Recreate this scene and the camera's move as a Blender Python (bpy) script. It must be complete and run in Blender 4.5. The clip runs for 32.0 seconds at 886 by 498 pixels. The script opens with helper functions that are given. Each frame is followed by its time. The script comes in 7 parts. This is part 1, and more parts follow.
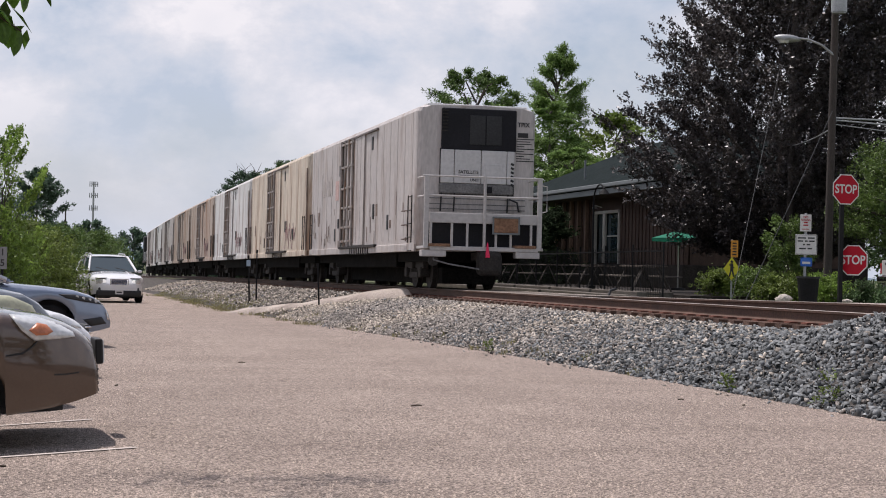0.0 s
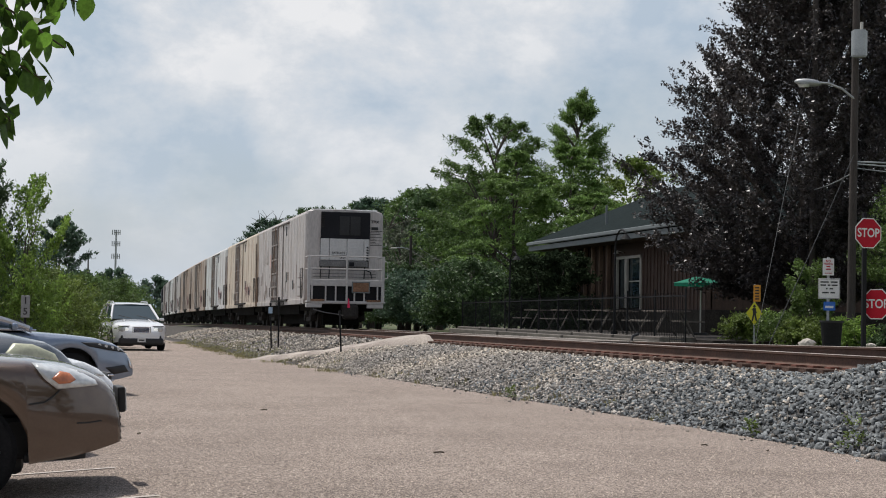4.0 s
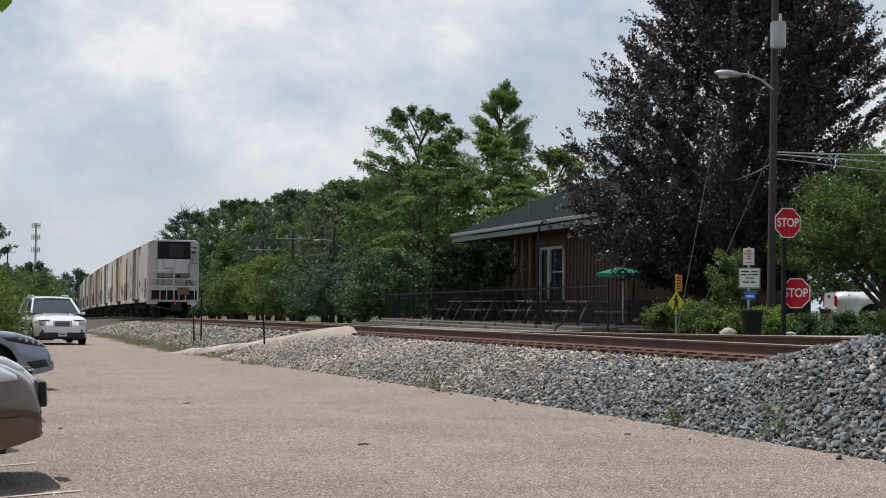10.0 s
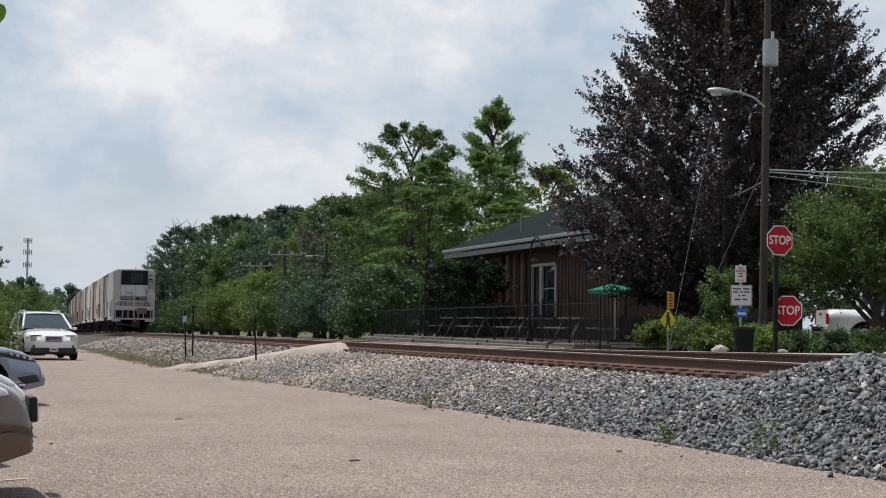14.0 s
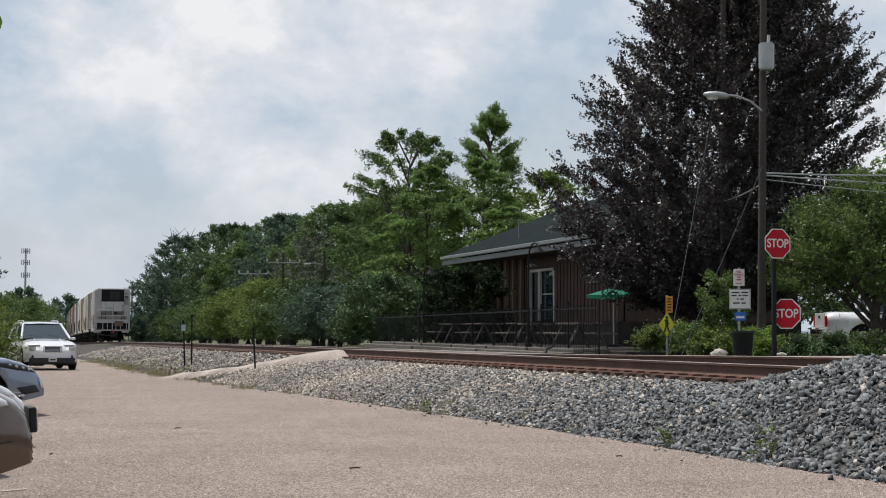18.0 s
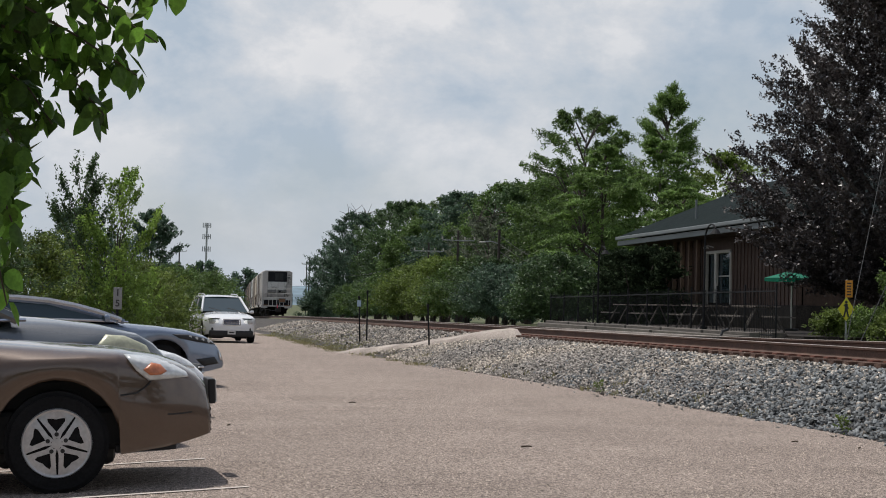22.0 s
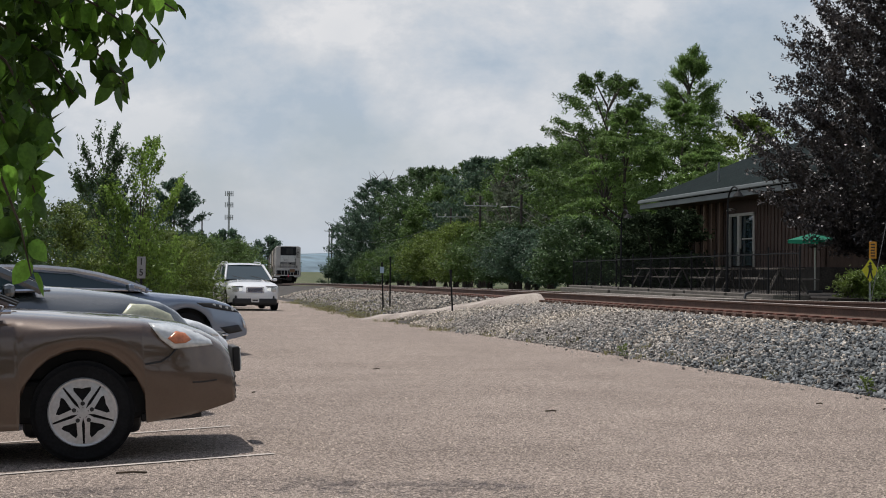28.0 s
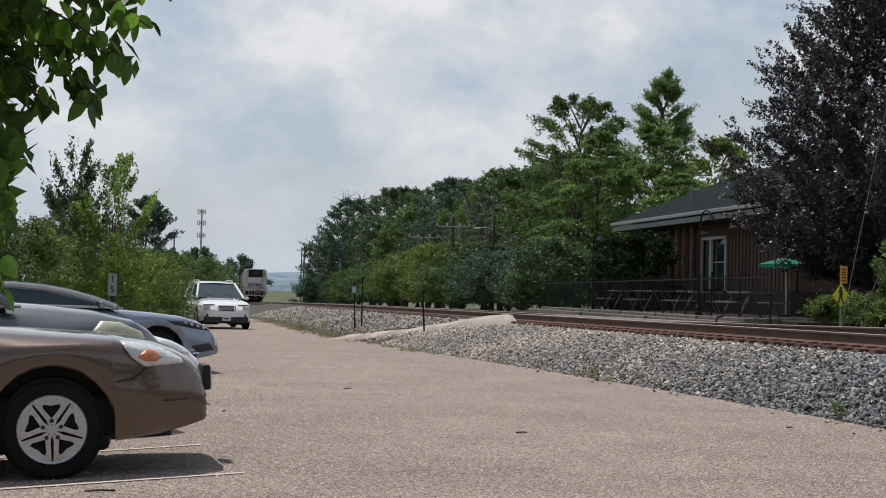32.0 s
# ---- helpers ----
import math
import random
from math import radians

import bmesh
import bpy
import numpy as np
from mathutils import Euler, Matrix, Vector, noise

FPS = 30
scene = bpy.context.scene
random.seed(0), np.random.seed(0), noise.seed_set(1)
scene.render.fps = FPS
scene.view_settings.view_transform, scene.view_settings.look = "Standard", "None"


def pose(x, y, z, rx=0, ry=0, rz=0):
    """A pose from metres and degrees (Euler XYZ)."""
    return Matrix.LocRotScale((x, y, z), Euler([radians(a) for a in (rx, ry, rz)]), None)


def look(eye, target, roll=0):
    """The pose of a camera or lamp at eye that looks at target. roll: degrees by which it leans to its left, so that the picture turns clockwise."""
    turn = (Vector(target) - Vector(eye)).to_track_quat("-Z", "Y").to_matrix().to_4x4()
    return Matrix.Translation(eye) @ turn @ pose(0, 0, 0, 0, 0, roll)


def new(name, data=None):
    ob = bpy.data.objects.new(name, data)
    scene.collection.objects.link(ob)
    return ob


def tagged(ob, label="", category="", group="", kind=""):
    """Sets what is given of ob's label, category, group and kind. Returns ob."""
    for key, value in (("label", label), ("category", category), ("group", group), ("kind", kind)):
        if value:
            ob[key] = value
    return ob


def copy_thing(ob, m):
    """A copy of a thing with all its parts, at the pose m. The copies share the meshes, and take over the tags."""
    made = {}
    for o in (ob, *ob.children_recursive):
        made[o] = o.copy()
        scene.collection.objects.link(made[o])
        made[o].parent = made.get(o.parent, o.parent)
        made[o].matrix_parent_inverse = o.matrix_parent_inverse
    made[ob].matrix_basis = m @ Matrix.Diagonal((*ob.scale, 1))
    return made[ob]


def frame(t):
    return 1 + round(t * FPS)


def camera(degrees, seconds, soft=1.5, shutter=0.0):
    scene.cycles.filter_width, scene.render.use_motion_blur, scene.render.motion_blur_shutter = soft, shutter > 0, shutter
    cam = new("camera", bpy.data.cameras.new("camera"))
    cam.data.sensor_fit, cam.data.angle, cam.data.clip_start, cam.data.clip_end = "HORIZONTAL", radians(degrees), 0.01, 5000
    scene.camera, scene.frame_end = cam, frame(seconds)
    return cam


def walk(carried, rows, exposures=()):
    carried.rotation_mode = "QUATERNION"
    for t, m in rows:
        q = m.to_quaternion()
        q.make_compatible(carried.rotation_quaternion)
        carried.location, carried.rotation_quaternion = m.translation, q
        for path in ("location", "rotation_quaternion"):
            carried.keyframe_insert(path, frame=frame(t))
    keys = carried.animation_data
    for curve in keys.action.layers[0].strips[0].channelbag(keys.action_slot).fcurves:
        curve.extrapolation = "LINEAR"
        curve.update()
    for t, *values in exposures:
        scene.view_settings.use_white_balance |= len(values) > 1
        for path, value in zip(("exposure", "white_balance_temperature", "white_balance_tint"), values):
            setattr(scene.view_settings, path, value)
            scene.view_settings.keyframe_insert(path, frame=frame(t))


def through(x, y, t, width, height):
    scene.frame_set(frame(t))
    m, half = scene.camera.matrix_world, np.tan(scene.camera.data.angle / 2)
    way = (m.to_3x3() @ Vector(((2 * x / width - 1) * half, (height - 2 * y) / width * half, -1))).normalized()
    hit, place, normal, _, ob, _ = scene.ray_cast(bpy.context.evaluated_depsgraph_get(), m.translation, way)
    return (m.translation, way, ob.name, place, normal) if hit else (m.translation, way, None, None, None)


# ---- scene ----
# ---- the camera and its turning ----
cam = camera(28.70, 32.0, soft=1.0)
EYE = (0.0, 0.0, 1.2)
TURNS = [
    (0.0, 90.613, -1.349, -12.266), (0.5, 90.763, -0.923, -11.907), (1.0, 91.055, -0.431, -11.536), (1.5, 91.295, -0.722, -11.388),
    (2.0, 91.575, -1.013, -11.124), (2.5, 91.885, -0.848, -11.184), (4.5, 92.130, -1.033, -11.647), (5.0, 91.766, -0.747, -11.771),
    (5.5, 91.665, -0.268, -12.304), (6.0, 92.010, -0.464, -13.188), (6.5, 92.197, -0.948, -14.511), (7.0, 92.020, -1.167, -14.839),
    (7.5, 91.586, -0.942, -14.387), (8.0, 91.564, -0.727, -14.374), (8.5, 91.773, -0.631, -14.457), (9.0, 92.004, -0.657, -14.356),
    (9.5, 91.936, -0.651, -14.270), (10.0, 91.884, -0.647, -14.066), (10.5, 91.894, -0.776, -14.117), (11.0, 91.887, -0.812, -13.887),
    (11.5, 91.950, -0.919, -13.824), (12.0, 91.958, -0.747, -13.859), (12.5, 91.887, -0.842, -13.840), (13.0, 92.129, -1.027, -13.819),
    (13.5, 92.364, -1.043, -14.237), (14.0, 92.430, -0.823, -14.331), (14.5, 92.467, -0.802, -14.583), (16.5, 92.447, -0.209, -15.182),
    (17.0, 92.557, -0.543, -14.982), (17.5, 92.619, -0.602, -14.189), (18.0, 92.641, -0.282, -14.372), (18.5, 92.542, -0.228, -14.374),
    (19.0, 92.523, -0.619, -13.779), (19.5, 92.553, -0.961, -12.515), (20.0, 92.214, -1.130, -10.990), (20.5, 92.061, -1.044, -9.873),
    (21.0, 91.632, -1.102, -8.550), (21.5, 91.604, -1.313, -8.298), (22.0, 91.862, -1.349, -8.629), (22.5, 92.171, -1.227, -8.831),
    (23.0, 92.730, -1.192, -9.124), (23.5, 92.969, -1.125, -9.575), (24.0, 93.115, -1.089, -9.649), (24.5, 93.201, -1.023, -9.710),
    (25.0, 93.088, -0.955, -9.630), (25.5, 92.839, -1.036, -9.608), (26.0, 92.274, -0.937, -8.964), (26.5, 91.534, -0.836, -8.119),
    (28.5, 90.704, -0.762, -7.841), (29.0, 90.853, -0.854, -7.802), (29.5, 90.981, -0.836, -7.932), (30.0, 91.183, -0.918, -8.364),
    (30.5, 91.395, -0.968, -8.810), (31.0, 91.531, -1.072, -9.138), (31.5, 91.496, -1.195, -8.995), (32.0, 91.409, -1.321, -8.794),
    
]
# the picture darkens a little as the bright lane comes into view, and starts out pinker
EXPOSURES = [(0.0, 0.06, 6380.0, 17.0), (1.2, 0.0, 6340.0, 12.0), (2.2, -0.05, 6330.0, 9.0), (6.0, -0.04, 6330.0, 10.0), (12.0, 0.03, 6330.0, 10.0), (17.0, 0.03, 6330.0, 10.0), (20.0, -0.05, 6330.0, 10.0),
             (22.5, -0.2, 6330.0, 10.0), (24.5, -0.28, 6330.0, 10.0), (26.5, -0.24, 6330.0, 10.0), (29.0, -0.14, 6340.0, 10.0), (32.0, -0.1, 6340.0, 10.0)]
walk(cam, [(t, pose(*EYE, rx, ry, rz)) for t, rx, ry, rz in TURNS], exposures=EXPOSURES)

# ---- world, sun, exposure ----
SUN_ELEVATION, SUN_TURN = 67.0, -38.0      # degrees; the turn is from +Y towards +X
world = bpy.data.worlds.new("sky")
scene.world = world
world.use_nodes = True
wn, wl = world.node_tree.nodes, world.node_tree.links
wn.clear()
w_out = wn.new("ShaderNodeOutputWorld")
w_bg = wn.new("ShaderNodeBackground")
w_sky = wn.new("ShaderNodeTexSky")
w_sky.sky_type, w_sky.sun_disc = "NISHITA", False
w_sky.sun_elevation, w_sky.sun_rotation = radians(SUN_ELEVATION), radians(SUN_TURN)
w_sky.air_density, w_sky.dust_density, w_sky.ozone_density = 1.0, 2.0, 1.0
w_co = wn.new("ShaderNodeTexCoord")
w_sep = wn.new("ShaderNodeSeparateXYZ")
wl.new(w_co.outputs["Generated"], w_sep.inputs[0])


# clouds: soft heaps, somewhat flattened
w_vec = wn.new("ShaderNodeVectorMath")
w_vec.operation = "MULTIPLY"
w_vec.inputs[1].default_value = (1.0, 1.0, 1.5)
wl.new(w_co.outputs["Generated"], w_vec.inputs[0])


def w_noise(scale, detail, rough, offset, distort=0.0):
    m = wn.new("ShaderNodeMapping")
    m.inputs["Location"].default_value = offset
    wl.new(w_vec.outputs[0], m.inputs["Vector"])
    n = wn.new("ShaderNodeTexNoise")
    n.inputs["Scale"].default_value = scale
    n.inputs["Detail"].default_value = detail
    n.inputs["Roughness"].default_value = rough
    n.inputs["Distortion"].default_value = distort
    wl.new(m.outputs[0], n.inputs["Vector"])
    return n.outputs["Fac"]


def w_ramp(fac, stops):
    r = wn.new("ShaderNodeValToRGB")
    e = r.color_ramp.elements
    e[0].position, e[0].color = stops[0][0], (*stops[0][1], 1)
    e[1].position, e[1].color = stops[-1][0], (*stops[-1][1], 1)
    for p, c in stops[1:-1]:
        k = e.new(p)
        k.color = (*c, 1)
    wl.new(fac, r.inputs["Fac"])
    return r.outputs["Color"]


w_cover = w_ramp(w_noise(5.0, 8, 0.5, (3.1, 1.7, 0.4)), [(0.40, (0.5, 0.5, 0.5)), (0.50, (0.85, 0.85, 0.85)), (0.58, (1, 1, 1))])
w_body = w_ramp(w_noise(9.0, 10, 0.60, (7.4, 2.2, 1.9), 0.1), [(0.37, (4.9, 5.7, 6.6)), (0.45, (6.1, 6.6, 7.2)), (0.52, (7.1, 7.3, 7.6)), (0.60, (8.6, 8.5, 8.5))])
w_mix = wn.new("ShaderNodeMixRGB")
wl.new(w_cover, w_mix.inputs["Fac"])
wl.new(w_sky.outputs["Color"], w_mix.inputs["Color1"])
wl.new(w_body, w_mix.inputs["Color2"])
# haze: towards the horizon all turns pale
w_haze = wn.new("ShaderNodeMixRGB")
wl.new(w_ramp(w_sep.outputs["Z"], [(0.0, (0.9, 0.9, 0.9)), (0.04, (0.5, 0.5, 0.5)), (0.13, (0, 0, 0))]), w_haze.inputs["Fac"])
wl.new(w_mix.outputs["Color"], w_haze.inputs["Color1"])
w_haze.inputs["Color2"].default_value = (5.7, 6.3, 7.0, 1)
# the clouds thin out overhead, where the sky is a deeper blue
w_top = wn.new("ShaderNodeMixRGB")
wl.new(w_ramp(w_sep.outputs["Z"], [(0.40, (0, 0, 0)), (0.75, (0.8, 0.8, 0.8))]), w_top.inputs["Fac"])
wl.new(w_haze.outputs["Color"], w_top.inputs["Color1"])
wl.new(w_sky.outputs["Color"], w_top.inputs["Color2"])
wl.new(w_top.outputs["Color"], w_bg.inputs["Color"])
w_bg.inputs["Strength"].default_value = 0.1
wl.new(w_bg.outputs[0], w_out.inputs[0])

sun = new("sun", bpy.data.lights.new("sun", "SUN"))
sun.data.energy, sun.data.angle, sun.data.color = 3.8, radians(0.6), (1.0, 0.95, 0.88)
_e, _a = radians(SUN_ELEVATION), radians(SUN_TURN)
sun.matrix_world = look((math.sin(_a) * math.cos(_e) * 50, math.cos(_a) * math.cos(_e) * 50, math.sin(_e) * 50), (0, 0, 0))
scene.view_settings.exposure = 0.0

# ---- materials ----
def mat(name, colour, rough=0.7, metal=0.0, vary=0.15, scale=3.0, fine=40.0, bump=0.0, bump_scale=60.0, tint=None, tint_at=(0.5, 0.62),
        tint_scale=1.5, island=0.0, by_object=0.0, spec=0.5, stretch=(1, 1, 1), glow=0.0, through=0.0, coat=0.0, grain=1.0, chips=0.0, chip_scale=70.0):
    """A two-scale procedural surface: broad stains, fine grain, an optional second colour in patches, and relief."""
    m = bpy.data.materials.new(name)
    m.use_nodes = True
    n, l = m.node_tree.nodes, m.node_tree.links
    b = n["Principled BSDF"]
    b.inputs["Roughness"].default_value, b.inputs["Metallic"].default_value = rough, metal
    b.inputs["Specular IOR Level"].default_value = spec
    b.inputs["Coat Weight"].default_value = coat
    b.inputs["Coat Roughness"].default_value = 0.06
    co = n.new("ShaderNodeTexCoord")
    mp = n.new("ShaderNodeMapping")
    mp.inputs["Scale"].default_value = stretch
    l.new(co.outputs["Object"], mp.inputs["Vector"])

    def noise_at(s, detail=4.0):
        t = n.new("ShaderNodeTexNoise")
        t.inputs["Scale"].default_value, t.inputs["Detail"].default_value = s, detail
        l.new(mp.outputs[0], t.inputs["Vector"])
        return t.outputs["Fac"]

    def ramp(fac, lo, hi, p0=0.3, p1=0.7):
        r = n.new("ShaderNodeValToRGB")
        r.color_ramp.elements[0].position, r.color_ramp.elements[0].color = p0, (*lo, 1)
        r.color_ramp.elements[1].position, r.color_ramp.elements[1].color = p1, (*hi, 1)
        l.new(fac, r.inputs["Fac"])
        return r.outputs["Color"]

    def mul(c1, c2):
        x = n.new("ShaderNodeMixRGB")
        x.blend_type, x.inputs["Fac"].default_value = "MULTIPLY", 1.0
        l.new(c1, x.inputs["Color1"])
        l.new(c2, x.inputs["Color2"])
        return x.outputs["Color"]

    def grey(v):
        return (v, v, v)

    base = n.new("ShaderNodeRGB")
    base.outputs[0].default_value = (*colour, 1)
    c = base.outputs[0]
    if tint:
        x = n.new("ShaderNodeMixRGB")
        l.new(ramp(noise_at(tint_scale, 6), grey(0), grey(1), *tint_at), x.inputs["Fac"])
        l.new(c, x.inputs["Color1"])
        x.inputs["Color2"].default_value = (*tint, 1)
        c = x.outputs["Color"]
    if vary:
        c = mul(c, ramp(noise_at(scale), grey(1 - vary), grey(1 + vary)))
        c = mul(c, ramp(noise_at(fine, 3), grey(1 - vary * grain), grey(1 + vary * grain), 0.36, 0.64))
    if chips:
        v = n.new("ShaderNodeTexVoronoi")
        v.inputs["Scale"].default_value = chip_scale
        l.new(mp.outputs[0], v.inputs["Vector"])
        sp = n.new("ShaderNodeSeparateColor")
        l.new(v.outputs["Color"], sp.inputs[0])
        c = mul(c, ramp(sp.outputs[0], grey(1 - chips), grey(1 + chips), 0.05, 0.95))
        c = mul(c, ramp(v.outputs["Distance"], grey(1.08), grey(1 - chips * 0.8), 0.2, 0.75))
    if island:
        g = n.new("ShaderNodeNewGeometry")
        c = mul(c, ramp(g.outputs["Random Per Island"], grey(1 - island), grey(1 + island), 0, 1))
    if by_object:
        o = n.new("ShaderNodeObjectInfo")
        c = mul(c, ramp(o.outputs["Random"], grey(1 - by_object), grey(1 + by_object), 0, 1))
    l.new(c, b.inputs["Base Color"])
    if glow:
        l.new(c, b.inputs["Emission Color"])
        b.inputs["Emission Strength"].default_value = glow
    if bump:
        bp = n.new("ShaderNodeBump")
        bp.inputs["Strength"].default_value, bp.inputs["Distance"].default_value = bump, 0.02
        l.new(noise_at(bump_scale, 5), bp.inputs["Height"])
        l.new(bp.outputs[0], b.inputs["Normal"])
    if through:
        tr = n.new("ShaderNodeBsdfTranslucent")
        l.new(c, tr.inputs["Color"])
        mx = n.new("ShaderNodeMixShader")
        mx.inputs[0].default_value = through
        l.new(b.outputs[0], mx.inputs[1])
        l.new(tr.outputs[0], mx.inputs[2])
        l.new(mx.outputs[0], n["Material Output"].inputs["Surface"])
    return m


